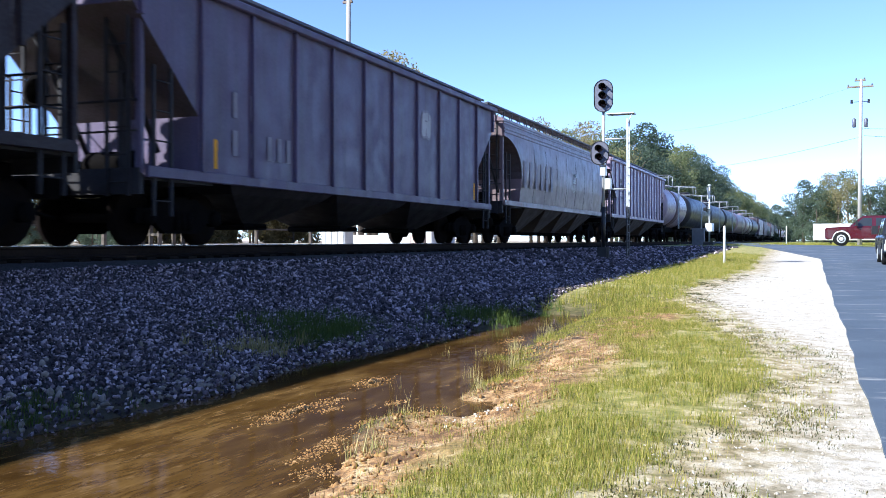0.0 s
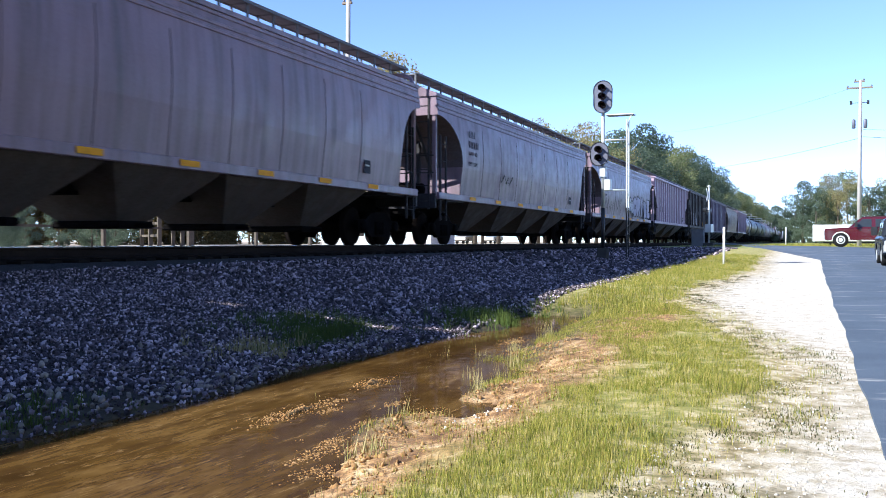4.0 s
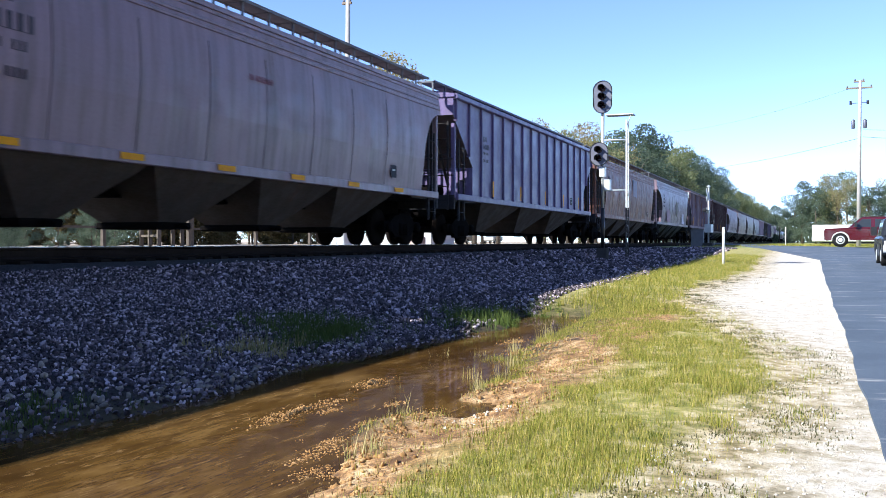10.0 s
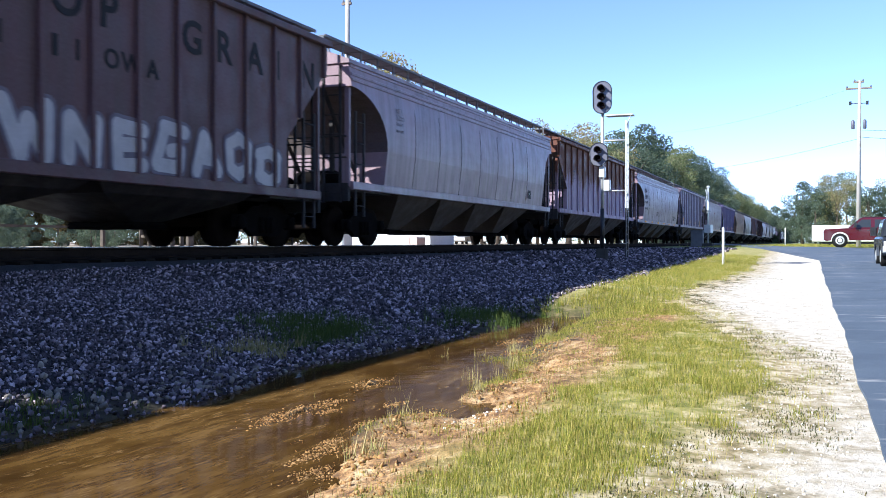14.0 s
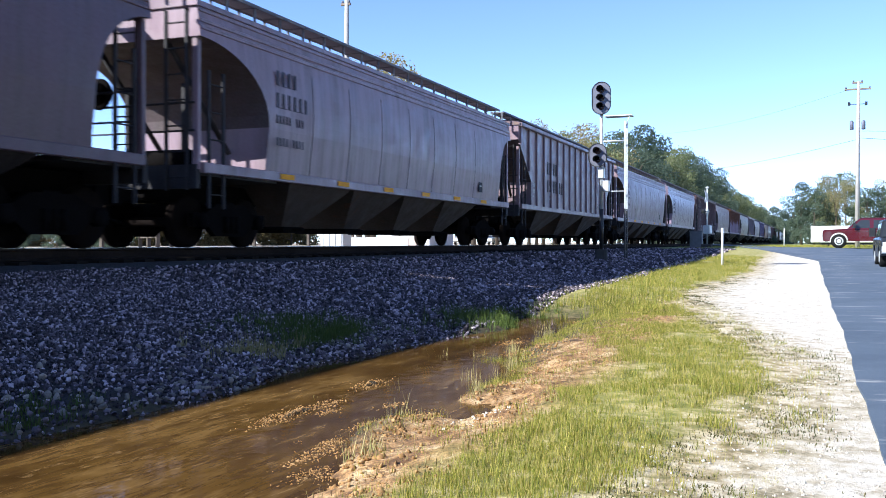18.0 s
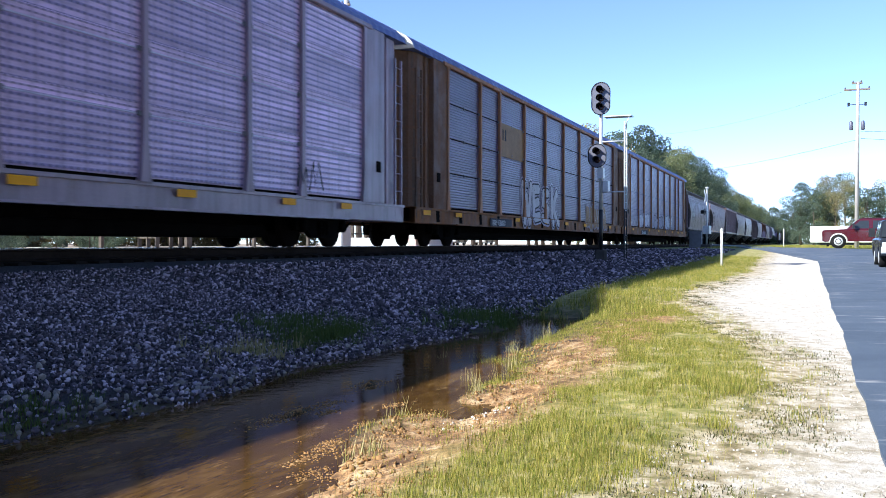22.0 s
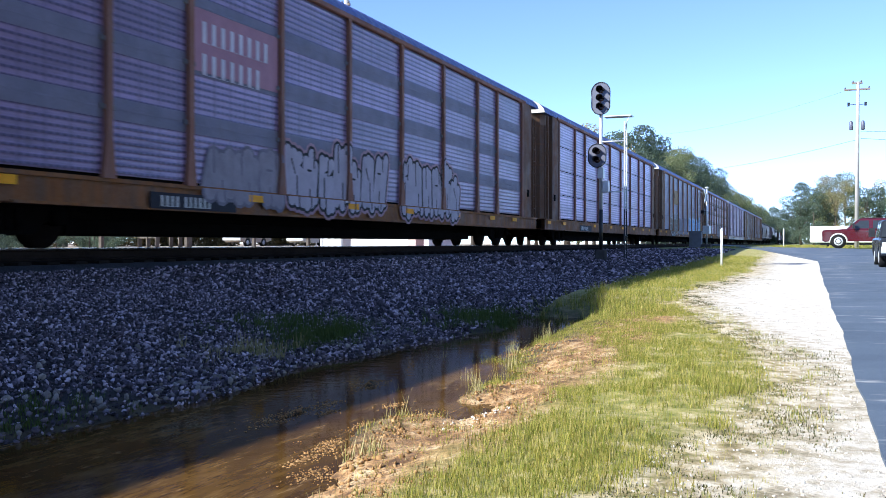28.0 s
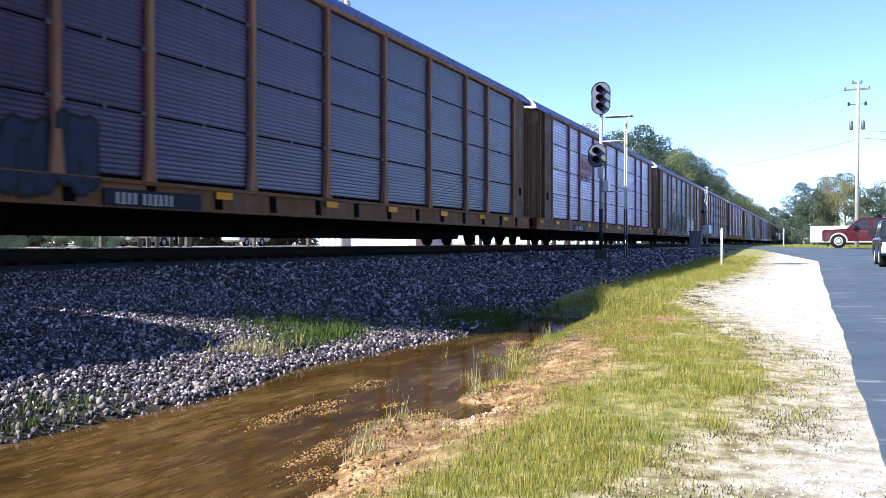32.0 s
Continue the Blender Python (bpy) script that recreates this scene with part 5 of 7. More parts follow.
scrawl(c[0], c[1](2.0) + 0.03, -6.0, -2.0, 1.6, 2.3, M["sprayblack"], 13)
sill_strips(*c)
c = hopper(6, SMOOTH, "grey", "pale grey smooth-sided hopper wagon with dark stencilled marks")
ident(*c, M["darkmark"])
scrawl(c[0], c[1](2.3) + 0.02, -3.6, -2.4, 1.9, 2.35, M["sprayblack"], 17, 6)
sill_strips(*c)
c = hopper(7, SMOOTH, "cream", "cream smooth-sided hopper wagon with soiled sill", hoop=True)
ident(*c, M["darkmark"])
sill_strips(*c)
c = hopper(8, SMOOTH, "ice", "bluish white cylindrical hopper wagon with tubular end hoops", hoop=True, bulge=0.26, eave=4.1, bay_paint=P["bayblack"])
ident(*c, M["spraygrey"], size=0.3)
scrawl(c[0], c[1](1.9) + 0.03, -3.6, 4.6, 1.6, 2.0, M["sprayblack"], 19, 24)
part("emblem", Mesh().slab([(5.6, 2.7), (6.6, 2.55), (6.6, 2.75), (5.8, 3.1), (6.5, 3.1), (6.5, 3.2), (5.6, 3.2)], c[1](2.8) + 0.02, c[1](2.8) + 0.025), M["spraygrey"], c[0], "grey angular emblem")
c = hopper(9, RIBBED, "red", "dark oxide red hopper wagon with heavy vertical posts", ribs=15, sill=1.2, bay_paint=P["bayblack"])
marks(c[0], 1.514, -c[2] / 2 + 2.6, 3.0, ((4,), (3,)), M["whitemark"], 0.36)
stripes(c[0], 1.58, 1.35, (-3.0, 0.2, 7.0), 0.55)
part("end_number", Mesh().box(-0.6, 0.6, -c[2] / 2 + 0.60, -c[2] / 2 + 0.612, 3.76, 3.94), M["whitemark"], c[0])
part("end_number", Mesh().box(-0.9, 0.9, -c[2] / 2 + 0.60, -c[2] / 2 + 0.612, 4.02, 4.18), M["whitemark"], c[0])
c = hopper(10, RIBBED, "rust", "rust-streaked grey brown hopper wagon with yellow reflectors", ribs=19, end_paint=M["white"])
marks(c[0], 1.514, -5.4, 2.5, ((5,),), M["spraygrey"], 0.34)
stripes(c[0], 1.58, 1.55, (-6.6, -3.2, 0.2, 5.6, 7.2), 0.62, 0.14)
c = hopper(11, SMOOTH, "grey", "grey smooth-sided hopper wagon with faded red emblem and white patch", bay_paint=P["bayblack"])
ident(*c, M["darkmark"], size=0.22)
part("emblem", Mesh().slab([(-4.4, 1.5), (-2.8, 1.5), (-2.8, 2.2), (-3.0, 2.4), (-3.2, 2.25), (-3.4, 2.4), (-3.6, 2.25), (-3.8, 2.4), (-4.0, 2.25), (-4.2, 2.4), (-4.4, 2.3)], c[1](2.3) + 0.02, c[1](2.3) + 0.025), M["spraypink"], c[0], "faded red emblem")
part("patch", Mesh().slab([(3.6, 1.5), (5.1, 1.45), (5.2, 1.6), (4.75, 1.7), (4.7, 1.9), (4.75, 2.38), (4.3, 2.45), (4.0, 2.38), (4.05, 2.05), (3.65, 1.95)], c[1](2.1) + 0.01, c[1](2.1) + 0.013), M["spraybright"], c[0], "white overpainted patch")
part("emblem", Mesh().slab(bubble(0.6, 2.5, 0.45, 0.55, random.Random(23)), c[1](2.4) + 0.02, c[1](2.4) + 0.025), M["stonefill"], c[0], "worn tan emblem")
c = hopper(12, SMOOTH, "orange", "rust brown smooth-sided hopper wagon with pale emblem stripe")
part("emblem", Mesh().slab([(0.45, 2.65), (1.6, 2.6), (1.6, 3.55), (0.45, 3.6)], c[1](2.7) + 0.02, c[1](2.7) + 0.025), M["spraygrey"], c[0], "pale worn emblem")
ident(*c, M["darkmark"], size=0.2)
c = hopper(13, RIBBED, "violet", "blue violet ribbed hopper wagon with yellow reflectors", ribs=17)
stripes(c[0], 1.58, 1.5, (-5.6, -2.6, 0.6, 3.4, 6.0), 0.5, 0.12)
ident(*c, M["darkmark"], size=0.2)
c = hopper(14, SMOOTH, "cream", "cream smooth-sided hopper wagon with dark stencilled marks")
ident(*c, M["darkmark"], size=0.30, rows=((4,), (6,), (5, 3), (4, 4)))
sill_strips(*c)
marks(c[0], c[1](2.9) + 0.02, -0.6, 3.1, ((2, 8),), M["signred"], 0.1)
c = hopper(15, RIBBED, "bluegrey", "blue grey ribbed hopper wagon with yellow reflectors", ribs=15)
marks(c[0], 1.514, -6.6, 3.1, ((3,), (2, 2)), M["darkmark"], 0.38)
marks(c[0], 1.514, -4.0, 2.4, ((6,), (6,), (6,), (6,)), M["spraygrey"], 0.16)
stripes(c[0], 1.58, 1.5, (-7.0, -2.8, 0.9, 4.2), 0.55, 0.13)
ident(*c, M["darkmark"], y=5.0, size=0.08)
c = hopper(16, SMOOTH, "cream", "cream smooth-sided hopper wagon with dark stencilled marks and light scrawls", rear_cut=2.05)
ident(*c, M["darkmark"], size=0.32)
scrawl(c[0], c[1](2.0) + 0.03, -2.4, -1.2, 1.75, 2.1, M["sprayblack"], 29, 7)
scrawl(c[0], c[1](2.0) + 0.03, 5.0, 6.8, 1.6, 2.0, M["sprayblack"], 30, 9)
sill_strips(*c)
c = hopper(17, RIBBED, "toprust", "white ribbed hopper wagon with rust bleeding from the roof edge", ribs=17)
ident(*c, M["darkmark"], size=0.14)
c = hopper(18, SMOOTH, "cream", "cream smooth-sided hopper wagon, faintly soiled")
ident(*c, M["spraygrey"], size=0.15)
c = hopper(19, RIBBED, "maroon", "faded brown red ribbed grain hopper wagon with dark lettering", ribs=19, sill=1.12, bay_paint=P["bayblack"])
pitch = 2 * (c[2] / 2 - 0.62 - 0.18) / 18
y0 = -2 * (c[2] / 2 - 0.8) / 2
for i in range(1, 7):
    lettered(c[0], "KLEMME"[i - 1], 1.508, y0 + pitch * i + 0.2, 3.2, 0.76, M["darkmark"])
for i, ch in zip((8, 9, 10, 11, 13, 14, 15, 16, 17), "COOPGRAIN"):
    lettered(c[0], ch, 1.508, y0 + pitch * i + 0.2, 3.2, 0.76, M["darkmark"])
for i, ch in zip((10.5, 11.1, 11.5, 12.1), "IOWA"):
    lettered(c[0], ch, 1.508, y0 + pitch * i + 0.2, 2.62, 0.4, M["darkmark"])
for i in range(7, 11):
    marks(c[0], 1.508, y0 + pitch * i + 0.25, 2.9, ((1,),), M["darkmark"], 0.3)
graffiti(c[0], 1.512, -4.9, -1.4, 1.12, 1.85, 4, M["dusk"], M["spraywhite"], 37)
graffiti(c[0], 1.512, 0.3, 7.0, 1.10, 1.98, 7, M["dusk"], M["spraywhite"], 38, None, 0.22, spelled("WNEGAOO"))
c = hopper(20, SMOOTH, "silver", "silver grey smooth-sided hopper wagon", hoop=True)
ident(*c, M["darkmark"])
c = hopper(21, SMOOTH, "cream", "cream smooth-sided hopper wagon with small dark stencils")
ident(*c, M["darkmark"], size=0.3)
sill_strips(*c)
c = hopper(22, RIBBED, "stone", "warm grey ribbed hopper wagon with dark stencilled marks", ribs=17)
marks(c[0], 1.514, -4.6, 3.2, ((2, 2), (2, 2, 2)), M["darkmark"], 0.46)
for yy in (-6.6, -4.3, -3.0):
    marks(c[0], 1.514, yy, 2.3, ((3,), (3,), (3,)), M["whitemark"], 0.15)
ident(*c, M["darkmark"], y=5.0, size=0.08)
c = hopper(23, SMOOTH, "cream", "cream smooth-sided hopper wagon with bold dark stencilled marks", rear_cut=2.05)
ident(*c, M["darkmark"], size=0.36)
sill_strips(*c)
c = hopper(24, SMOOTH, "mauve", "mauve grey smooth-sided hopper wagon with white stencils", bay_paint=P["bayblack"], rear_cut=1.1)
marks(c[0], c[1](3.0) + 0.014, -c[2] / 2 + 2.9, 3.2, ((2,), (6,), (3, 4)), M["whitemark"], 0.32)
graffiti(c[0], c[1](3.0) + 0.014, 4.4, 5.1, 2.9, 3.5, 1, M["spraygrey"], M["spraywhite"], 41)
marks(c[0], c[1](2.6) + 0.014, 4.2, 2.6, ((4,), (4,)), M["whitemark"], 0.12)


RACK_SHIFT = {25: -0.3, 26: 0.4, 27: 0.75, 28: 0.45, 29: 0.8, 30: 0.6, 31: 0.5, 32: 0.75, 33: 0.3, 34: 0.4}


def rack(i, panel, post, deck, label, door="door", fascia=None, bands=()):
    L = length(i)
    car = autorack(label, L, PANEL[panel], P[post], P[deck], M["rackroof"], P[door], P[fascia] if fascia else None, bands)
    run(car, GAPS[i] + RACK_SHIFT[i], GAPS[i + 1] + RACK_SHIFT[i])
    bx = 1.564
    part("number_panel", Mesh().box(bx, bx + 0.005, -8.1, -5.8, 0.62, 0.88), M["numberblack"], car, "black number panel")
    marks(car, bx + 0.006, -7.85, 0.83, ((4, 6),), M["whitemark"], 0.17)
    for y in (-13.6, -11.2, -5.4, -1.5, 1.6, 5.0, 8.2, 10.6):
        part("reflector", Mesh().box(bx + 0.012, bx + 0.016, y, y + 0.5, 0.83, 0.955), M["yellow"], car, "yellow reflective strip")
    return car, L


def rack_sign(car, L, u0, z0, z1, m, rows, ink, label):
    ya, yb = RACK_POSTS[u0] + 0.1, RACK_POSTS[u0 + 1] - 0.1
    part("sign", Mesh().box(1.522, 1.53, ya, yb, z0, z1), m, car, label)
    marks(car, 1.532, ya + 0.25, z1 - 0.2, rows, ink, 0.36)


r = rack(25, "dusk", "yellowpost", "deck", "dusky autorack wagon with yellow brown posts and white graffiti")
graffiti(r[0], 1.524, -9.30, -5.00, 1.08, 1.84, 5, M["dusk"], M["spraywhite"], 51)
scrawl(r[0], 1.526, -11.30, -10.20, 1.08, 1.55, M["spraywhite"], 50, 9)
graffiti(r[0], 1.524, -3.00, 0.90, 1.08, 1.85, 4, M["sprayblack"], M["spraygrey"], 52)
graffiti(r[0], 1.524, 1.10, 5.50, 1.08, 1.95, 7, M["dusk"], M["spraywhite"], 53)
scrawl(r[0], 1.54, 1.30, 5.50, 1.1, 2.1, M["spraywhite"], 49, 22)
r = rack(26, "dark", "yellowpost", "deck", "dark autorack wagon with yellow posts and white and ochre graffiti")
graffiti(r[0], 1.524, -4.60, 0.60, 0.70, 2.30, 4, M["numberblack"], M["spraywhite"], 54, M["spraylilac"], 0.24, spelled("WESK"))
graffiti(r[0], 1.524, 5.50, 10.00, 0.72, 1.85, 6, M["spraygrey"], M["signtan"], 55)
scrawl(r[0], 1.54, 7.60, 10.20, 1.1, 1.8, M["spraywhite"], 48, 14)
rack_sign(r[0], r[1], 2, 2.95, 4.05, M["signtan"], ((2,),), M["darkmark"], "tan sign plate with dark emblem")
r = rack(27, "silver", "silverpost", "silverpost", "silver autorack wagon with pale posts and silver deck", "silverpost", bands=[(r, 0.0, 0.17, M["paleband"]) for r in (1, 2, 3)])
part("emblem", Mesh().slab([(-7.0, 3.55), (-4.6, 3.55), (-4.6, 3.62), (-7.0, 3.62)], 1.526, 1.53).slab([(-6.2, 3.4), (-6.1, 3.4), (-5.9, 3.9), (-6.0, 3.9)], 1.531, 1.535).slab([(-5.2, 3.4), (-4.6, 3.4), (-4.6, 3.46), (-5.2, 3.46)], 1.531, 1.535).slab([(-5.2, 3.72), (-4.4, 3.72), (-4.4, 3.79), (-5.2, 3.79)], 1.531, 1.535), M["darkmark"], r[0], "dark winged emblem")
scrawl(r[0], 1.6, 8.65, 9.75, 1.1, 1.75, M["sprayblack"], 56, 9)
r = rack(28, "banded", "tanpost", "deck", "grey autorack wagon with brown bands, tan posts and white graffiti", bands=[(r, -0.04, 0.26, M["darkband"]) for r in (1, 2, 3)])
marks(r[0], 1.526, -3.5, 3.95, ((8,),), M["darkmark"], 0.42)
graffiti(r[0], 1.524, -1.85, 1.75, 0.72, 2.1, 4, M["sprayblack"], M["spraygrey"], 57)
graffiti(r[0], 1.524, 1.95, 4.15, 0.72, 1.9, 3, M["sprayblack"], M["spraywhite"], 58)
r = rack(29, "dusk", "yellowpost", "deck", "dusky autorack wagon with blue, grey and white graffiti along the foot")
graffiti(r[0], 1.524, 3.00, 10.80, 0.72, 2.2, 9, M["spraypale"], M["sprayblue"], 59, M["sprayblue"], 0.4)
for yy, zz, k in ((5.6, 2.2, 0.3), (8.6, 2.1, 0.25), (10.2, 2.05, 0.25), (11.8, 1.5, 0.4)):
    part("graffiti_flame", Mesh().slab(bubble(yy, zz, k, k * 1.2, random.Random(int(yy * 10))), 1.5218, 1.5234), M["spraygreen"], r[0], "green sprayed flame")
graffiti(r[0], 1.524, -3.20, 2.10, 0.72, 2.05, 5, M["spraygrey"], M["dusk"], 60)
graffiti(r[0], 1.524, -8.50, -3.40, 0.72, 2.15, 5, M["spraywhite"], M["stonefill"], 66)
rack_sign(r[0], r[1], 2, 3.0, 4.05, M["signtan"], ((3,),), M["darkmark"], "tan sign plate with dark emblem")
r = rack(30, "blue", "tanpost", "deck", "blue grey autorack wagon with weathered side screens")
r = rack(31, "bluedark", "tanpost", "deck", "dusky autorack wagon with red sign and lilac graffiti", bands=[(r, -0.16, 0.16, M["duskband"]) for r in (1, 2, 3)])
rack_sign(r[0], r[1], 2, 2.95, 4.0, M["signpink"], ((8,), (7,)), M["spraypale"], "faded red sign with pale lettering bars")
graffiti(r[0], 1.524, -6.70, -4.20, 0.72, 1.8, 3, M["dusk"], M["spraygrey"], 67)
graffiti(r[0], 1.524, -4.10, 0.50, 0.72, 2.05, 7, M["sprayblack"], M["spraylilac"], 61, M["spraypink"], 0.26)
graffiti(r[0], 1.524, 1.40, 5.50, 0.72, 2.1, 6, M["sprayblack"], M["spraylilac"], 62, M["spraypink"], 0.24)
r = rack(32, "dark", "yellowpost", "deck", "dark autorack wagon with black and white graffiti and red sign")
rack_sign(r[0], r[1], 2, 3.0, 4.0, M["signpink"], ((8,), (7,)), M["spraypale"], "faded red sign with pale lettering bars")
graffiti(r[0], 1.524, -9.15, -4.15, 0.72, 2.25, 6, M["spraywhite"], M["sprayblack"], 68, None, 0.5)
graffiti(r[0], 1.524, -3.85, 1.75, 0.72, 2.4, 5, M["spraywhite"], M["sprayblack"], 63, None, 0.5)
graffiti(r[0], 1.524, 2.35, 6.65, 0.72, 2.2, 7, M["sprayblack"], M["spraypale"], 64, M["spraypale"], 0.42)
graffiti(r[0], 1.524, 6.85, 8.35, 0.72, 2.3, 1, M["spraywhite"], M["sprayblack"], 69)
r = rack(33, "blue", "tanpost", "deck", "blue grey autorack wagon with brown posts and faded red sign", bands=[(1, 0.0, 0.13, M["paleband"])])
rack_sign(r[0], r[1], 2, 3.15, 3.95, M["signpink"], ((8,), (7,)), M["signred"], "faded red sign with worn lettering")
r = rack(34, "dark", "yellowpost", "deck", "dark autorack wagon with yellow brown posts and clean screens")
graffiti(r[0], 1.524, -10.00, -8.20, 0.72, 1.75, 2, M["sprayblack"], M["spraynavy"], 65)

# Wagons ahead, seen only far off, and one tank wagon behind the last car carrier.
front = GAPS[0]
for kind, L, col in [("tank", 13.6, "silver"), ("tank", 17.5, "black"), ("tank", 17.5, "black"), ("tank", 17.5, "black"), ("tank", 17.5, "cream"), ("tank", 17.5, "silver"),
                     ("tank", 17.5, "black"), ("hop", 18.2, "grey"), ("hop", 18.2, "slate"), ("tank", 17.5, "black"), ("hop", 18.2, "cream"), ("hop", 18.2, "dark"), ("tank", 17.5, "black"), ("hop", 18.2, "grey"),
                     ("hop", 18.2, "tan"), ("tank", 17.5, "black"), ("hop", 18.2, "cream"), ("hop", 18.2, "slate"), ("tank", 17.5, "black"), ("tank", 17.5, "black")]:
    if kind == "tank":
        car = tank_car({"silver": "silver tank wagon with brown band", "black": "black tank wagon with roof platform", "cream": "cream tank wagon with roof platform"}[col], L, P[col], P["maroon"] if col == "silver" else None)
    else:
        car, _ = covered_hopper("hopper_wagon", "smooth-sided hopper wagon far ahead in the train", L, P[col], **SMOOTH)
    run(car, front + L, front)
    front += L
car = tank_car("black tank wagon with roof platform", 17.0, P["black"])
run(car, GAPS[-1], GAPS[-1] - 17.0)


# ---- things beside the track ----
def gz(x, y):
    return float(height(x, y))


def signal_mast(x, y):
    z = gz(x, y)
    s = thing("railway_signal", "silver railway signal mast with two black lamp heads", "railway signal", (x, y, z))
    part("base", Mesh().box(-0.2, 0.2, -0.2, 0.2, -0.1, 0.42, 0.05), M["concrete"], s, "concrete base")
    part("mast", Mesh().tube([(0, 0, 0.4), (0, 0, 1.9)], 0.075, 12), M["signal"], s, "dark lower mast")
    part("mast", Mesh().tube([(0, 0, 1.9), (0, 0, 5.9)], 0.062, 12), M["alu"], s, "silver upper mast")
    for zc, lamps, h, w in ((5.97, 3, 1.18, 0.68), (3.88, 2, 0.86, 0.66)):
        hx = 0.03 if lamps == 3 else -0.1
        out = []
        for i in range(28):
            a = 2 * math.pi * i / 28
            cx, cz = w / 2 * math.cos(a), w / 2 * math.sin(a)
            out.append((hx + cx, zc + cz + (h / 2 - w / 2) * (1 if math.sin(a) >= 0 else -1)))
        pl = Mesh()
        n = len(out)
        pl.add([(px, -0.20, pz) for px, pz in out] + [(px, -0.17, pz) for px, pz in out], [(i, (i + 1) % n, n + (i + 1) % n, n + i) for i in range(n)] + [tuple(range(n)), tuple(range(2 * n - 1, n - 1, -1))])
        hd = part("signal_head", pl, M["sigback"], s, "oval grey back plate")
        part("lamp_housing", Mesh().box(hx - 0.16, hx + 0.16, -0.17, 0.12, zc - h / 2 + 0.12, zc + h / 2 - 0.12, 0.03), M["signal"], hd)
        rim = Mesh()
        for i in range(n):
            (a0, b0), (a1, b1) = out[i], out[(i + 1) % n]
            rim.tube([(a0, -0.2, b0), (a1, -0.2, b1)], 0.02, 5)
        part("rim", rim, M["signal"], hd)
        for k in range(lamps):
            lz = zc + (k - (lamps - 1) / 2) * 0.31
            hood = Mesh()
            rings = []
            for yy, r in ((-0.2, 0.125), (-0.33, 0.13), (-0.48, 0.13)):
                rings.append([(hx + r * math.cos(math.pi * j / 12 - 0.15), yy - (0.0 if yy > -0.4 else 0.0), lz + r * math.sin(math.pi * j / 12 - 0.15) * (1 if j < 13 else 1)) for j in range(0, 16)])
            hood.loft(rings, True, False, False)
            part("hood", hood, M["signal"], hd)
            part("lens", Mesh().turned([(-0.215, 0.0), (-0.212, 0.115), (-0.2, 0.12)], 16, "y", (hx, 0, lz)), M["lens"], hd, "unlit dark lens")
    part("bracket", Mesh().box(-0.11, 0.11, -0.12, 0.12, 3.05, 3.42, 0.02), M["alu"], s)
    part("junction_box", Mesh().box(0.07, 0.3, -0.12, 0.12, 2.55, 2.95, 0.02), M["alu"], s)
    lad = Mesh()
    low = Mesh()
    for yy in (-0.2, 0.2):
        lad.box(0.88, 0.93, yy - 0.02, yy + 0.02, 1.9, 5.1)
        low.box(0.88, 0.93, yy - 0.02, yy + 0.02, 0.1, 1.9)
    for i in range(16):
        (lad if i > 4 else low).tube([(0.905, -0.2, 0.35 + i * 0.3), (0.905, 0.2, 0.35 + i * 0.3)], 0.012, 6)
    part("ladder", lad, M["alu"], s, "silver maintenance ladder")
    part("ladder", low, M["signal"], s, "dark lower ladder")
    for zz in (2.55, 4.4):
        part("ladder_brace", Mesh().tube([(0, 0, zz), (0.9, 0, zz)], 0.03, 6), M["alu"], s)
    part("top_platform", Mesh().box(0.15, 1.15, -0.26, 0.26, 5.28, 5.32).tube([(1.1, -0.22, 5.3), (0.92, -0.2, 4.9)], 0.02, 6), M["alu"], s)
    return s


M["lens"] = plain("dark glass lens", (0.03, 0.012, 0.012), 0.1, 0, 0.2, 3, 0)
signal_mast(-7.2, 34.2)


def crossing_signal(x, y, rz):
    z = gz(x, y)
    s = thing("crossing_signal", "silver level crossing signal with crossbuck and lamps", "crossing signal", (x, y, z), rz=rz)
    part("base", Mesh().box(-0.35, 0.35, -0.35, 0.35, -0.1, 0.25, 0.04), M["concrete"], s)
    part("mast", Mesh().tube([(0, 0, 0.2), (0, 0, 4.3)], 0.06, 10), M["alu"], s)
    for a in (45, -45):
        m = Mesh()
        c, q = math.cos(radians(a)), math.sin(radians(a))
        m.slab([(0.6 * c - 0.11 * q, 3.7 + 0.6 * q + 0.11 * c), (-0.6 * c - 0.11 * q, 3.7 - 0.6 * q + 0.11 * c), (-0.6 * c + 0.11 * q, 3.7 - 0.6 * q - 0.11 * c), (0.6 * c + 0.11 * q, 3.7 + 0.6 * q - 0.11 * c)], 0.06 + (0.01 if a > 0 else 0), 0.075 + (0.01 if a > 0 else 0))
        part("crossbuck_blade", m, M["white"], s)
    part("lamp_arm", Mesh().box(-0.05, 0.05, -0.5, 0.5, 2.55, 2.63), M["signal"], s)
    for yy in (-0.42, 0.42):
        part("lamp", Mesh().turned([(0.05, 0.25), (0.07, 0.25), (0.07, 0.14), (0.3, 0.14)], 16, "x", (0, yy, 2.6)), M["signal"], s, "round black flashing lamp")
    part("bell", Mesh().turned([(4.3, 0.14), (4.36, 0.14), (4.42, 0.05)], 12, "z"), M["alu"], s)
    part("control_box", Mesh().box(-0.25, 0.2, -0.35, 0.35, 1.0, 1.6, 0.03), M["alu"], s)
    return s


crossing_signal(-7.0, 70.0, 172)
crossing_signal(-15.4, 112.0, 70)
box = thing("relay_cabinet", "grey railway relay cabinet on a concrete pad", "cabinet", (-8.1, 73.0, gz(-8.1, 73.0)))
part("pad", Mesh().box(-0.55, 0.55, -0.45, 0.45, -0.1, 0.12), M["concrete"], box)
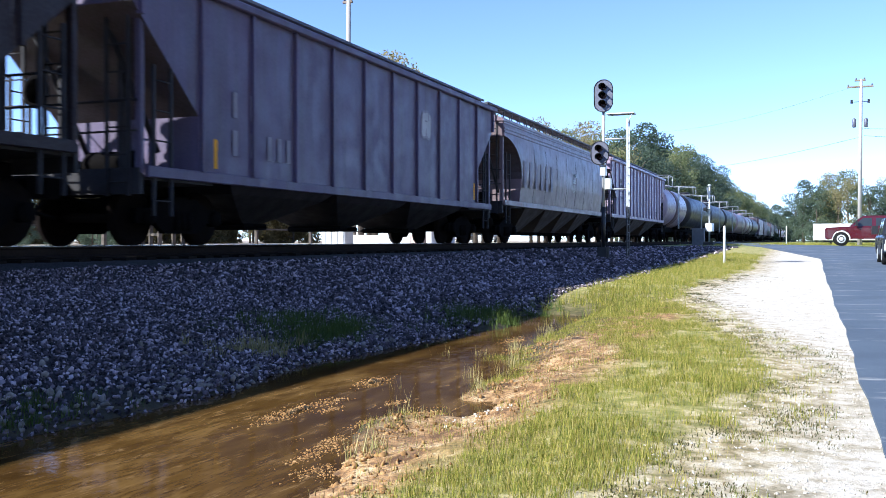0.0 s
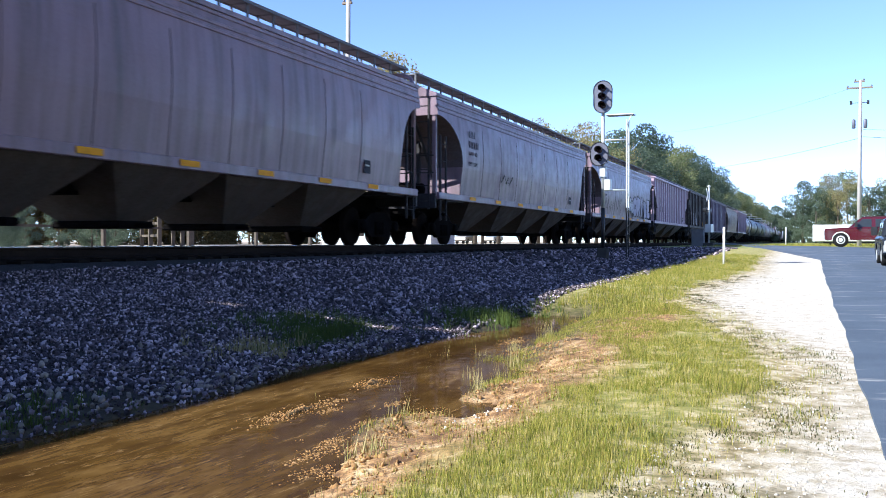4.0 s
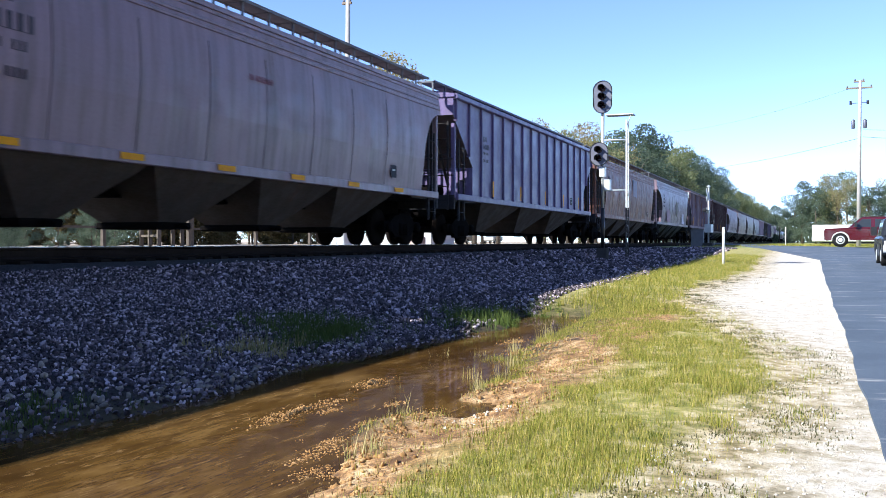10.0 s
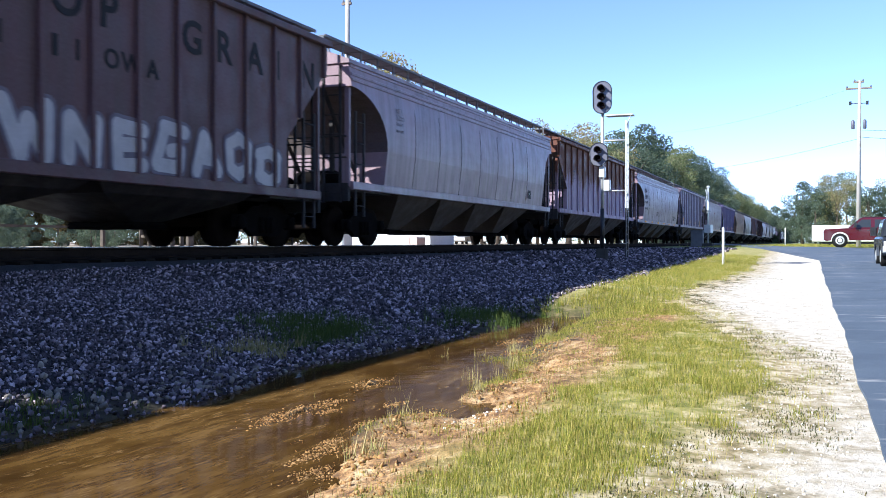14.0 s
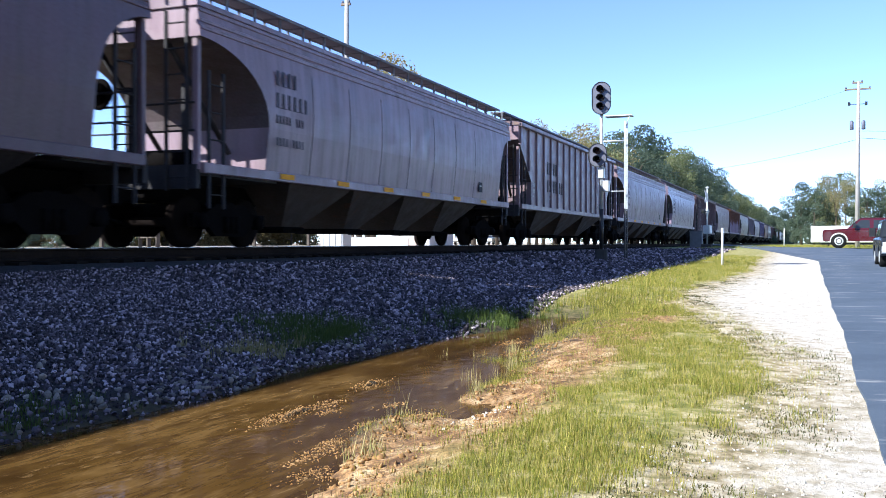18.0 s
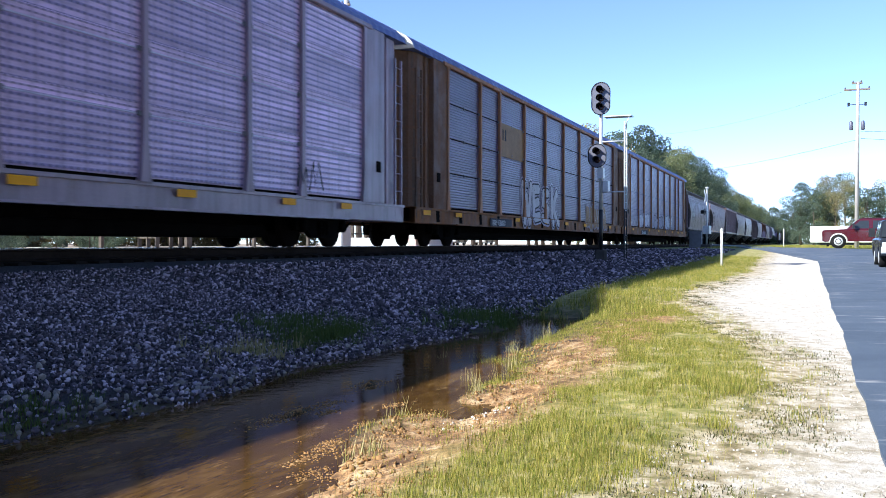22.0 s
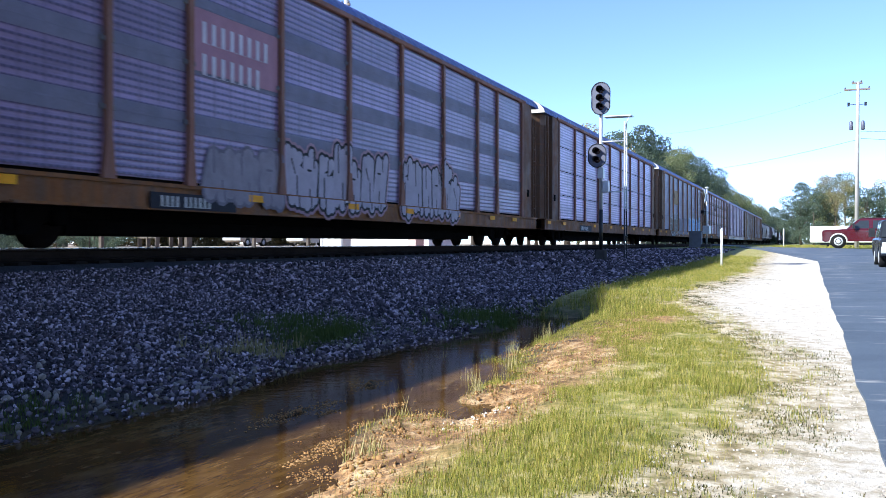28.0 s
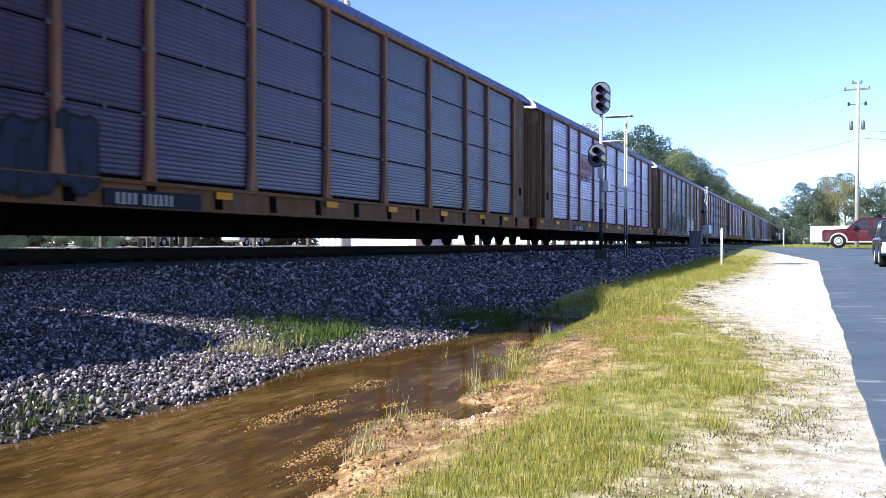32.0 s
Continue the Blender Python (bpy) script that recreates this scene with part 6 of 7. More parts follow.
part("body", Mesh().box(-0.45, 0.45, -0.35, 0.35, 0.12, 1.3, 0.03), M["walkway"], box)
part("lid", Mesh().box(-0.5, 0.5, -0.4, 0.4, 1.3, 1.37, 0.02), M["walkway"], box)

for x, y, h in ((-3.05, 35.9, 1.36), (-2.2, 88.0, 1.6)):
    p = thing("marker_post", "slim white plastic marker post in the grass", "post", (x, y, gz(x, y)))
    part("shaft", Mesh().tube([(0, 0, -0.1), (0, 0, h - 0.02)], 0.045, 10), M["white"], p)
    part("cap", Mesh().turned([(h - 0.06, 0.05), (h - 0.01, 0.05), (h + 0.02, 0.02)], 10, "z"), M["white"], p)


def utility_pole(x, y, top, arms, label, transformer=False):
    z = gz(x, y)
    p = thing("utility_pole", label, "utility pole", (x, y, z))
    h = top - z
    part("pole", Mesh().tube([(0, 0, -0.2), (0.02, 0, h * 0.5), (0.06, 0, h)], 0.16, 12, 0.1), M["palewood"], p)
    for dz, w in arms:
        a = part("crossarm", Mesh().box(-w / 2, w / 2, -0.06, 0.06, h - dz - 0.05, h - dz + 0.06, 0.01), M["wood"], p)
        for s in (-1, 1):
            part("insulator", Mesh().turned([(0, 0.02), (0.02, 0.06), (0.10, 0.05), (0.14, 0.02)], 10, "z", (s * (w / 2 - 0.08), 0, h - dz + 0.06)), M["sigback"], a)
    if transformer:
        for s in (-1, 1):
            part("transformer", Mesh().turned([(h - 3.4, 0.10), (h - 3.36, 0.13), (h - 2.85, 0.13), (h - 2.8, 0.10), (h - 2.74, 0.04)], 14, "z", (s * 0.38, 0, 0)), M["sigback"], p, "grey can transformer")
            part("lamp", Mesh().box(s * 0.55 - 0.08, s * 0.55 + 0.08, -0.1, 0.1, h - 1.7, h - 1.45, 0.02).tube([(0, 0, h - 1.6), (s * 0.55, 0, h - 1.6)], 0.025, 6), M["signal"], p)
    return p


M["palewood"] = plain("pale grey pole wood", (0.42, 0.39, 0.36), 0.9, 0, 0.2, 2)
utility_pole(3.05, 72, 12.4, ((0.55, 1.7), (0.1, 0.7)), "pale wooden utility pole with transformers", True)
utility_pole(-20.8, 40.0, 13.4, ((0.95, 0.5),), "slim wooden utility pole behind the train")


def wire(a, b, sag, r=0.018):
    pts = [Vector(a).lerp(Vector(b), i / 16) + Vector((0, 0, -sag * 4 * (i / 16) * (1 - i / 16))) for i in range(17)]
    w = thing("overhead_wire", "thin dark overhead wire", "wire", (0, 0, 0))
    part("strand", Mesh().tube(pts, r, 5), M["signal"], w)


wire((3.0, 72, 8.3), (-40, 190, 17), 2.0, 0.012)
wire((2.3, 72, 11.8), (-30, 150, 19), 1.5, 0.006)
wire((3.3, 72, 8.4), (45, 60, 8.0), 1.4, 0.014)
wire((3.3, 72, 8.9), (45, 62, 9.6), 1.2, 0.012)


# ---- vehicles ----
def vehicle(name, label, x, y, rz, paint, pickup=True, L=5.9, W=2.0, H=1.95, wr=0.42):
    """A road vehicle; its front is towards -x in its own space."""
    v = thing(name, label, "car" if not pickup else "pickup truck", (x, y, gz(x, y) + (0.03 if y < 47 else 0.0)), rz=rz)
    f, r = -L / 2, L / 2
    hb = 1.18 if pickup else 1.0
    side = [(f, 0.5), (f, hb - 0.12), (f + 0.08, hb), (f + 1.35, hb + 0.07), (r - 0.05, hb + 0.07), (r, hb), (r, 0.55), (r - 0.3, 0.45)]

    def arch(cx):
        return [(cx + (wr + 0.09) * math.cos(math.pi * i / 10), wr + (wr + 0.09) * math.sin(math.pi * i / 10)) for i in range(11)]

    ax1, ax2 = f + 0.98, r - 1.15
    low = [(r - 0.3, 0.45)] + arch(ax2) + arch(ax1) + [(f + 0.2, 0.42)]
    out = side[:-1] + low
    m = Mesh()
    rings = []
    for yy, k in ((-W / 2, 0.96), (-W / 2 + 0.06, 1.0), (W / 2 - 0.06, 1.0), (W / 2, 0.96)):
        rings.append([(px * (1 if abs(yy) < W / 2 - 0.01 else 0.992), yy, pz if pz < hb - 0.2 else hb - 0.2 + (pz - hb + 0.2) * (1 if k == 1 else 0.7)) for px, pz in out])
    m.loft(rings)
    part("body", m, paint, v)
    c0, c1 = f + 1.45, (r - 1.9 if pickup else r - 0.5)
    cab = Mesh()
    base, topz = hb + 0.05, H
    cab.loft([[(c0, -W / 2 + 0.06, base), (c1, -W / 2 + 0.06, base), (c1, W / 2 - 0.06, base), (c0, W / 2 - 0.06, base)],
              [(c0 + 0.75, -W / 2 + 0.2, topz - 0.06), (c1 - 0.12, -W / 2 + 0.2, topz - 0.06), (c1 - 0.12, W / 2 - 0.2, topz - 0.06), (c0 + 0.75, W / 2 - 0.2, topz - 0.06)],
              [(c0 + 0.95, -W / 2 + 0.3, topz), (c1 - 0.25, -W / 2 + 0.3, topz), (c1 - 0.25, W / 2 - 0.3, topz), (c0 + 0.95, W / 2 - 0.3, topz)]])
    part("cab", cab, paint, v)
    for s in (-1, 1):
        def on(px, pz):
            u = (pz - base) / (topz - 0.06 - base)
            return (px + (0.75 * u if px < c0 + 0.9 else 0), s * (W / 2 - 0.06 - 0.14 * u + 0.008), pz)
        for a, b in ((c0 + 0.18, (c0 + c1) / 2 + 0.05), ((c0 + c1) / 2 + 0.28, c1 - 0.3)):
            g = Mesh()
            q = [on(a, base + 0.06), on(b, base + 0.06), on(b, topz - 0.16), on(a + (0.0 if a < c0 + 0.5 else 0), topz - 0.16)]
            g.add(q + [(p[0], p[1] - s * 0.006, p[2]) for p in q], [(0, 1, 2, 3), (7, 6, 5, 4), (0, 4, 5, 1), (1, 5, 6, 2), (2, 6, 7, 3), (3, 7, 4, 0)])
            part("window", g, M["glass"], v)
        part("mirror", Mesh().box(c0 + 0.35, c0 + 0.5, s * (W / 2 + 0.16) - 0.11, s * (W / 2 + 0.16) + 0.11, hb + 0.1, hb + 0.42, 0.02), M["signal"], v)
        part("headlight", Mesh().box(f - 0.015, f + 0.12, s * (W / 2 - 0.26) - 0.2, s * (W / 2 - 0.26) + 0.2, hb - 0.34, hb - 0.1, 0.02), M["alu"], v)
        part("door_handle", Mesh().box((c0 + c1) / 2 - 0.15, (c0 + c1) / 2 + 0.05, s * W / 2 - 0.02, s * W / 2 + 0.02, hb - 0.12, hb - 0.07), M["signal"], v)
    ws = Mesh()
    ws.add([(c0 - 0.008, -W / 2 + 0.14, base + 0.05), (c0 - 0.008, W / 2 - 0.14, base + 0.05), (c0 + 0.68, W / 2 - 0.26, topz - 0.1), (c0 + 0.68, -W / 2 + 0.26, topz - 0.1),
            (c0 + 0.01, -W / 2 + 0.14, base + 0.05), (c0 + 0.01, W / 2 - 0.14, base + 0.05), (c0 + 0.7, W / 2 - 0.26, topz - 0.1), (c0 + 0.7, -W / 2 + 0.26, topz - 0.1)], [(0, 1, 2, 3), (7, 6, 5, 4), (0, 4, 5, 1), (1, 5, 6, 2), (2, 6, 7, 3), (3, 7, 4, 0)])
    part("windscreen", ws, M["glass"], v)
    part("bumper", Mesh().box(f - 0.12, f + 0.06, -W / 2 + 0.03, W / 2 - 0.03, 0.48, 0.74, 0.04), M["alu"], v, "chrome bumper")
    part("grille", Mesh().box(f - 0.02, f + 0.05, -W / 2 + 0.5, W / 2 - 0.5, hb - 0.42, hb - 0.08, 0.02), M["alu"], v)
    part("rear_bumper", Mesh().box(r - 0.05, r + 0.12, -W / 2 + 0.05, W / 2 - 0.05, 0.5, 0.72, 0.04), M["alu"], v)
    tyre = Mesh().turned([(-0.13, wr * 0.55), (-0.13, wr * 0.93), (-0.09, wr), (0.09, wr), (0.13, wr * 0.93), (0.13, wr * 0.55)], 24, "y").data("tyre", M["tyre"])
    rim = Mesh().turned([(-0.15, 0.04), (-0.14, wr * 0.25), (-0.12, wr * 0.35), (-0.145, wr * 0.52), (-0.13, wr * 0.6), (0.13, wr * 0.6), (0.145, wr * 0.52), (0.12, wr * 0.35), (0.14, wr * 0.25), (0.15, 0.04)], 12, "y").data("rim", M["alu"])
    for ax in (ax1, ax2):
        for s in (-1, 1):
            w_ = part("wheel", tyre, None, v, "black tyre on bright rim", (ax, s * (W / 2 - 0.15), wr))
            part("rim", rim, None, w_)
    return v


M["tyre"] = plain("tyre rubber", (0.02, 0.02, 0.02), 0.85, 0, 0.3, 6)
M["glass"] = plain("tinted window glass", (0.03, 0.035, 0.04), 0.06, 0, 0.1, 2, 0)
M["redcar"] = plain("dark red car paint", (0.07, 0.005, 0.008), 0.25, 0.0, 0.12, 1.5, 0)
M["redcar"].node_tree.nodes["Principled BSDF"].inputs["Coat Weight"].default_value = 0.7
M["darkcar"] = plain("dark grey car paint", (0.03, 0.033, 0.04), 0.25, 0.2, 0.12, 1.5, 0)
M["silvercar"] = plain("silver car paint", (0.5, 0.51, 0.52), 0.3, 0.4, 0.1, 1.5, 0)
vehicle("pickup_truck", "dark red crew cab pickup truck parked beyond the crossing", 3.65, 66.0, 0, M["redcar"], True, 5.9, 2.0, 1.95, 0.46)
vehicle("car", "dark grey car standing on the road", 3.22, 38.6, 90, M["darkcar"], False, 4.6, 1.85, 1.75, 0.36)
M["tancar"] = plain("dull beige car paint", (0.34, 0.30, 0.27), 0.3, 0.3, 0.1, 1.5, 0)
BACK_CARS = [(vehicle("car", "dull beige car driving slowly behind the track", -45, 120, 90, M["tancar"], False, 4.6, 1.8, 1.5, 0.33), ((0, 122), (21, 122), (24.5, 96), (27.6, 70), (28, 68.4), (29.2, 66), (30.4, 61), (31.6, 56.6), (32, 55))),
             (vehicle("car", "pale silver car driving slowly behind the track", -45, 134, 90, M["silvercar"], False, 4.5, 1.8, 1.45, 0.33), ((0, 134), (21, 134), (24.5, 107), (27.6, 80.5), (28, 78.6), (29.2, 74.6), (30.4, 71.8), (31.6, 69.2), (32, 68.2)))]

# ---- buildings ----
M["render"] = plain("pale pink brick wall", (0.62, 0.46, 0.40), 0.9, 0, 0.15, 1.2, 0.2)
M["roofgrey"] = plain("grey roof sheet", (0.30, 0.29, 0.28), 0.7, 0.2, 0.3, 2)


def building(x0, x1, y0, y1, h, wall, label, windows, gable=0.0, doors=(), roof="roofgrey"):
    z = min(gz(x0, y0), gz(x1, y1))
    b = thing("building", label, "building", ((x0 + x1) / 2, (y0 + y1) / 2, z))
    hx, hy, t = (x1 - x0) / 2, (y1 - y0) / 2, 0.25
    # Front wall, facing -y, with its openings cut through between piers.
    cuts = sorted([(wx, wx + ww, wz, wz + wh, k) for wx, ww, wz, wh, k in windows])
    xs = sorted({-hx, hx, *[q for a, c, lo, hi, k in cuts for q in (a, c)]})
    zs = sorted({0, h, *[q for a, c, lo, hi, k in cuts for q in (lo, hi)]})
    part("wall", Mesh().sheet(xs, zs, lambda x, z: any(a < x < c and lo < z < hi for a, c, lo, hi, k in cuts), -hy, -hy + t), wall, b)
    for a, c, lo, hi, k in cuts:
        if k == "door":
            part("door", Mesh().box(a, c, -hy + 0.06, -hy + 0.12, lo, hi), M["white"], b, "white panel door")
        else:
            wn = part("window", Mesh().box(a, c, -hy + 0.10, -hy + 0.12, lo, hi), M["glass"], b)
            fr = Mesh().box(a, c, -hy + 0.03, -hy + 0.1, lo, lo + 0.08).box(a, c, -hy + 0.03, -hy + 0.1, hi - 0.08, hi).box(a, a + 0.08, -hy + 0.03, -hy + 0.1, lo, hi).box(c - 0.08, c, -hy + 0.03, -hy + 0.1, lo, hi).box((a + c) / 2 - 0.03, (a + c) / 2 + 0.03, -hy + 0.03, -hy + 0.1, lo, hi)
            part("frame", fr, M["white"], wn)
    part("wall", Mesh().box(-hx, hx, hy - t, hy, 0, h), wall, b)
    part("wall", Mesh().box(-hx, -hx + t, -hy + t, hy - t, 0, h), wall, b)
    part("wall", Mesh().box(hx - t, hx, -hy + t, hy - t, 0, h), wall, b)
    if gable:
        g = Mesh().loft([[(-hx - 0.3, -hy - 0.3, h), (hx + 0.3, -hy - 0.3, h), (0, -hy - 0.3, h + gable)], [(-hx - 0.3, hy + 0.3, h), (hx + 0.3, hy + 0.3, h), (0, hy + 0.3, h + gable)]])
        part("roof", g, M[roof], b)
    else:
        part("roof", Mesh().box(-hx - 0.2, hx + 0.2, -hy - 0.2, hy + 0.2, h, h + 0.25, 0.04), M[roof], b)
    return b


building(-24.6, -21.4, 52, 56, 1.35, M["white"], "small white gabled shed beyond the track", [(-0.4, 0.8, 0.0, 1.2, "door")], 0.85, roof="white")
pad = thing("masonry_block", "low white painted masonry block beside the yard", "wall", (-19.0, 40.2, gz(-19, 40)))
part("block", Mesh().box(-1.6, 1.6, -0.5, 0.5, -0.1, 0.52, 0.03), M["white"], pad)
part("end_block", Mesh().box(1.62, 2.0, -0.5, 0.5, -0.1, 0.5, 0.03), M["render"], pad)
cab2 = thing("utility_cabinet", "white ribbed utility cabinet beyond the track", "cabinet", (-19.2, 36.0, gz(-19, 36)))
part("body", Mesh().box(-0.55, 0.55, -0.4, 0.4, 0.0, 1.35, 0.03), M["white"], cab2)
for i in range(4):
    part("door_rib", Mesh().box(-0.5 + i * 0.3, -0.42 + i * 0.3, -0.43, -0.4, 0.1, 1.25), M["white"], cab2)
tr = thing("box_trailer", "long white box trailer parked beyond the pickup", "trailer", (5.2, 78.0, gz(5, 78)))
part("box", Mesh().box(-5.2, 5.2, -1.2, 1.2, 0.35, 1.62, 0.06), M["white"], tr)
part("chassis", Mesh().box(-4.5, 4.8, -1.0, 1.0, 0.2, 0.36), M["signal"], tr)
for xx in (2.2, 3.2):
    for yy in (-1.0, 1.0):
        part("wheel", Mesh().turned([(-0.1, 0.3), (0.1, 0.3)], 16, "y", (xx, yy, 0.3)), M["tyre"], tr)
part("prop_stand", Mesh().box(-4.0, -3.85, -0.1, 0.1, 0.0, 0.25), M["signal"], tr)

# Open timber frame shed in the yard.
shed = thing("timber_frame", "open weathered timber frame shelter in the yard", "shelter", (-30.0, 38.2, gz(-30, 38)), rz=-35)
for sx in (-1.5, 0.0, 1.5):
    for sy in (-0.8, 0.8):
        part("post", Mesh().box(sx - 0.09, sx + 0.09, sy - 0.09, sy + 0.09, -0.1, 1.95, 0.01), M["bark"], shed)
for sy in (-0.8, 0.8):
    part("beam", Mesh().box(-1.7, 1.7, sy - 0.06, sy + 0.06, 1.75, 1.95, 0.01), M["bark"], shed)
part("roof_sheet", Mesh().box(-1.8, 1.8, -1.1, 1.1, 1.95, 2.0), M["roofgrey"], shed)
for zz in (0.5, 1.1):
    part("rail", Mesh().box(-1.6, 1.6, -0.84, -0.78, zz, zz + 0.12), M["bark"], shed)

# Fence of posts and rails at the yard's edge.
fence = thing("yard_fence", "weathered post and rail fence at the yard", "fence", (-24, 0, 0.75))
for i in range(8):
    part("post", Mesh().box(-0.07, 0.07, 12 + i * 5 - 0.07, 12 + i * 5 + 0.07, -0.1, 1.25, 0.01), M["bark"], fence)
for zz in (0.75,):
    part("rail", Mesh().box(-0.03, 0.03, 12, 50, zz, zz + 0.08), M["bark"], fence)


# ---- trees ----
# Far haze is put into the leaf colours: paler, the dark ones bluer.
LEAF = {
    "spring": random_tint("spring leaves", [(0.13, 0.165, 0.07), (0.18, 0.215, 0.09), (0.25, 0.27, 0.13), (0.31, 0.30, 0.17)], 0.8, True, 0.1, 0.45),
    "deep": random_tint("dark leaves", [(0.085, 0.13, 0.08), (0.125, 0.165, 0.11), (0.17, 0.20, 0.15)], 0.8, True, 0.1, 0.45),
    "bare": random_tint("thin young leaves", [(0.22, 0.20, 0.08), (0.32, 0.27, 0.12), (0.42, 0.34, 0.18)], 0.8, True, 0.1, 0.45),
}


def tree(kind, h, spread, seed, leaves, leaf=0.32, label="leafy spring tree with uneven crown", low=0.25):
    rng = np.random.default_rng(seed)
    t = thing("tree", label, "tree", (0, 0, -500), "trees")
    tr_ = Mesh()
    tr_.tube([(0, 0, -0.3), (0.1, 0.05, h * 0.3), (-0.1, 0.1, h * 0.6), (0, 0, h * 0.88)], 0.02 * h, 8, 0.03)
    clumps = []
    for i in range(16):
        a, u = rng.uniform(0, 6.28), low + (0.98 - low) * (i + 0.5) / 16
        r = spread * math.sqrt(max(0.05, math.sin(math.pi * (0.18 + 0.78 * (u - low) / (1 - low))))) * rng.uniform(0.45, 0.95)
        c = Vector((r * math.cos(a), r * math.sin(a), h * u))
        clumps.append((c, spread * rng.uniform(0.28, 0.5)))
        if i % 2 == 0:
            tr_.tube([(0, 0, c.z * 0.62), c * 0.5 + Vector((0, 0, c.z * 0.35)), c], 0.007 * h, 5, 0.02)
    part("trunk", tr_, M["bark"], t)
    n = leaves
    per = n // len(clumps)
    pos = []
    for c, r in clumps:
        d = rng.normal(size=(per, 3))
        d /= np.linalg.norm(d, axis=1)[:, None]
        rad = r * rng.uniform(0.25, 1.0, per) ** 0.5
        p = np.array(c)[None] + d * rad[:, None] * np.array([1, 1, 0.75])[None]
        pos.append(p)
    pos = np.concatenate(pos)
    k = len(pos)
    u = rng.normal(size=(k, 3))
    u /= np.linalg.norm(u, axis=1)[:, None]
    w = np.cross(u, rng.normal(size=(k, 3)))
    w /= np.linalg.norm(w, axis=1)[:, None]
    s = leaf * rng.uniform(0.5, 1.2, k)[:, None]
    v = np.stack([pos - u * s, pos + w * s * 0.55, pos + u * s, pos - w * s * 0.55], 1).reshape(-1, 3)
    part("crown", raw("crown", v, np.arange(4 * k).reshape(-1, 4), LEAF[kind]), None, t)
    return t


LEAF["hedge"] = random_tint("half-bare tan scrub leaves", [(0.06, 0.055, 0.02), (0.13, 0.10, 0.04), (0.20, 0.15, 0.07)], 0.85, True, 0.05)
TREES = {"h": tree("hedge", 6, 3.0, 8, 7000, 0.16, "dense tan scrub bush with foliage to the ground", 0.0),"a": tree("spring", 13, 4.2, 1, 9000, 0.16), "b": tree("deep", 15, 4.6, 2, 10000, 0.17, "dark leafy tree with broad crown"), "c": tree("bare", 12, 4.0, 3, 4200, 0.12, "half-bare tree with thin young leaves"),
         "d": tree("spring", 10, 3.6, 4, 8000, 0.15, "rounded light green tree", 0.12), "e": tree("deep", 8, 3.4, 5, 8000, 0.14, "low dark green tree with foliage to the ground", 0.05)}
rng = random.Random(5)


def plant(kind, x, y, k=1.0):
    m = pose(x, y, gz(x, y), 0, 0, rng.uniform(0, 360)) @ Matrix.Diagonal((k * rng.uniform(0.9, 1.15), k * rng.uniform(0.9, 1.15), k, 1))
    return copy_thing(TREES[kind], m)


# Woods along the far side of the track.
y = 91.0
while y < 900:
    d = 1 + y / 300
    for row in range(2):
        kind = rng.choice("abbdaa" if y > 125 else "cccc" if y < 108 else "acad")
        k = {"a": 1.12, "b": 1.0, "c": 1.15, "d": 1.42, "e": 1.5}[kind] * (0.86 + 0.24 * min(1, max(0, (y - 85) / 90))) * rng.uniform(0.9, 1.1)
        plant(kind, -22 - row * 7 * d - rng.uniform(0, 3), y + rng.uniform(-2, 2), k)
    if y > 120:
        plant("e", -18.5 - rng.uniform(0, 2), y + 3, rng.uniform(0.7, 1.0))
    y += 5.5 * d
for kind, x, y, k in (("c", -28.8, 57.4, 1.1), ("c", -28.5, 59, 1.05), ("c", -29.5, 60, 1.1), ("c", -32, 66, 0.95), ("c", -33, 71, 0.9)):
    plant(kind, x, y, k)
# Dense scrub along the back of the yard.
for i in range(40):
    plant("h", -52 - rng.uniform(0, 6), -8 + i * 2.6 + rng.uniform(-0.6, 0.6), rng.uniform(0.7, 1.05))
# Trees beyond the crossing on the road's side.
for kind, x, y, k in (("b", -1.5, 168, 0.68), ("e", 0.5, 150, 0.95), ("c", 3.4, 150, 0.86), ("d", 5.0, 158, 0.98), ("a", 4.0, 165, 0.88), ("e", 7.5, 146, 1.0), ("c", 9.5, 150, 0.8), ("d", 12, 150, 0.85),
                      ("e", 14, 150, 0.9), ("a", 18, 160, 0.8), ("e", 22, 150, 1.0), ("e", -8, 260, 1.2), ("e", -2, 250, 1.3), ("b", -5, 300, 0.8), ("e", -16.5, 420, 1.3), ("e", -4.5, 330, 1.3), ("e", -7.5, 420, 1.4), ("b", -5, 480, 0.8), ("e", 3, 240, 1.4), ("b", 30, 170, 0.9), ("b", 45, 180, 1.0)):
    plant(kind, x, y, k)
# Unseen tall woods across the road and behind the camera, added to dim skylight.
for i in range(19):
    for row in range(2):
        plant(rng.choice("aabd"), 16.5 + row * 6.5 + rng.uniform(0, 3), -70 + i * 6.0 + rng.uniform(-1.5, 1.5), rng.uniform(1.0, 1.2))
for i in range(12):
    plant(rng.choice("aabd"), -60 + i * 7 + rng.uniform(-2, 2), -78 - rng.uniform(0, 8), rng.uniform(1.0, 1.2))
# Tree belt closing the yard behind.
for i in range(34):
    plant(rng.choice("aebd"), -95 - rng.uniform(0, 18), -60 + i * 7.5, rng.uniform(0.7, 1.0))
# Low bushes behind the yard.
for x, y, k in ((-30, 33, 0.22), (-31.5, 35, 0.26), (-29, 30, 0.2), (-33, 38, 0.25), (-26, 24, 0.2), (-37, 36, 0.28), (-31, 29, 0.24), (-33, 31, 0.22), (-36, 41, 0.24), (-40, 45, 0.28), (-45, 50, 0.3), (-28, 26, 0.2), (-35, 27, 0.26), (-38, 30, 0.24)):
    plant("e", x, y, k)
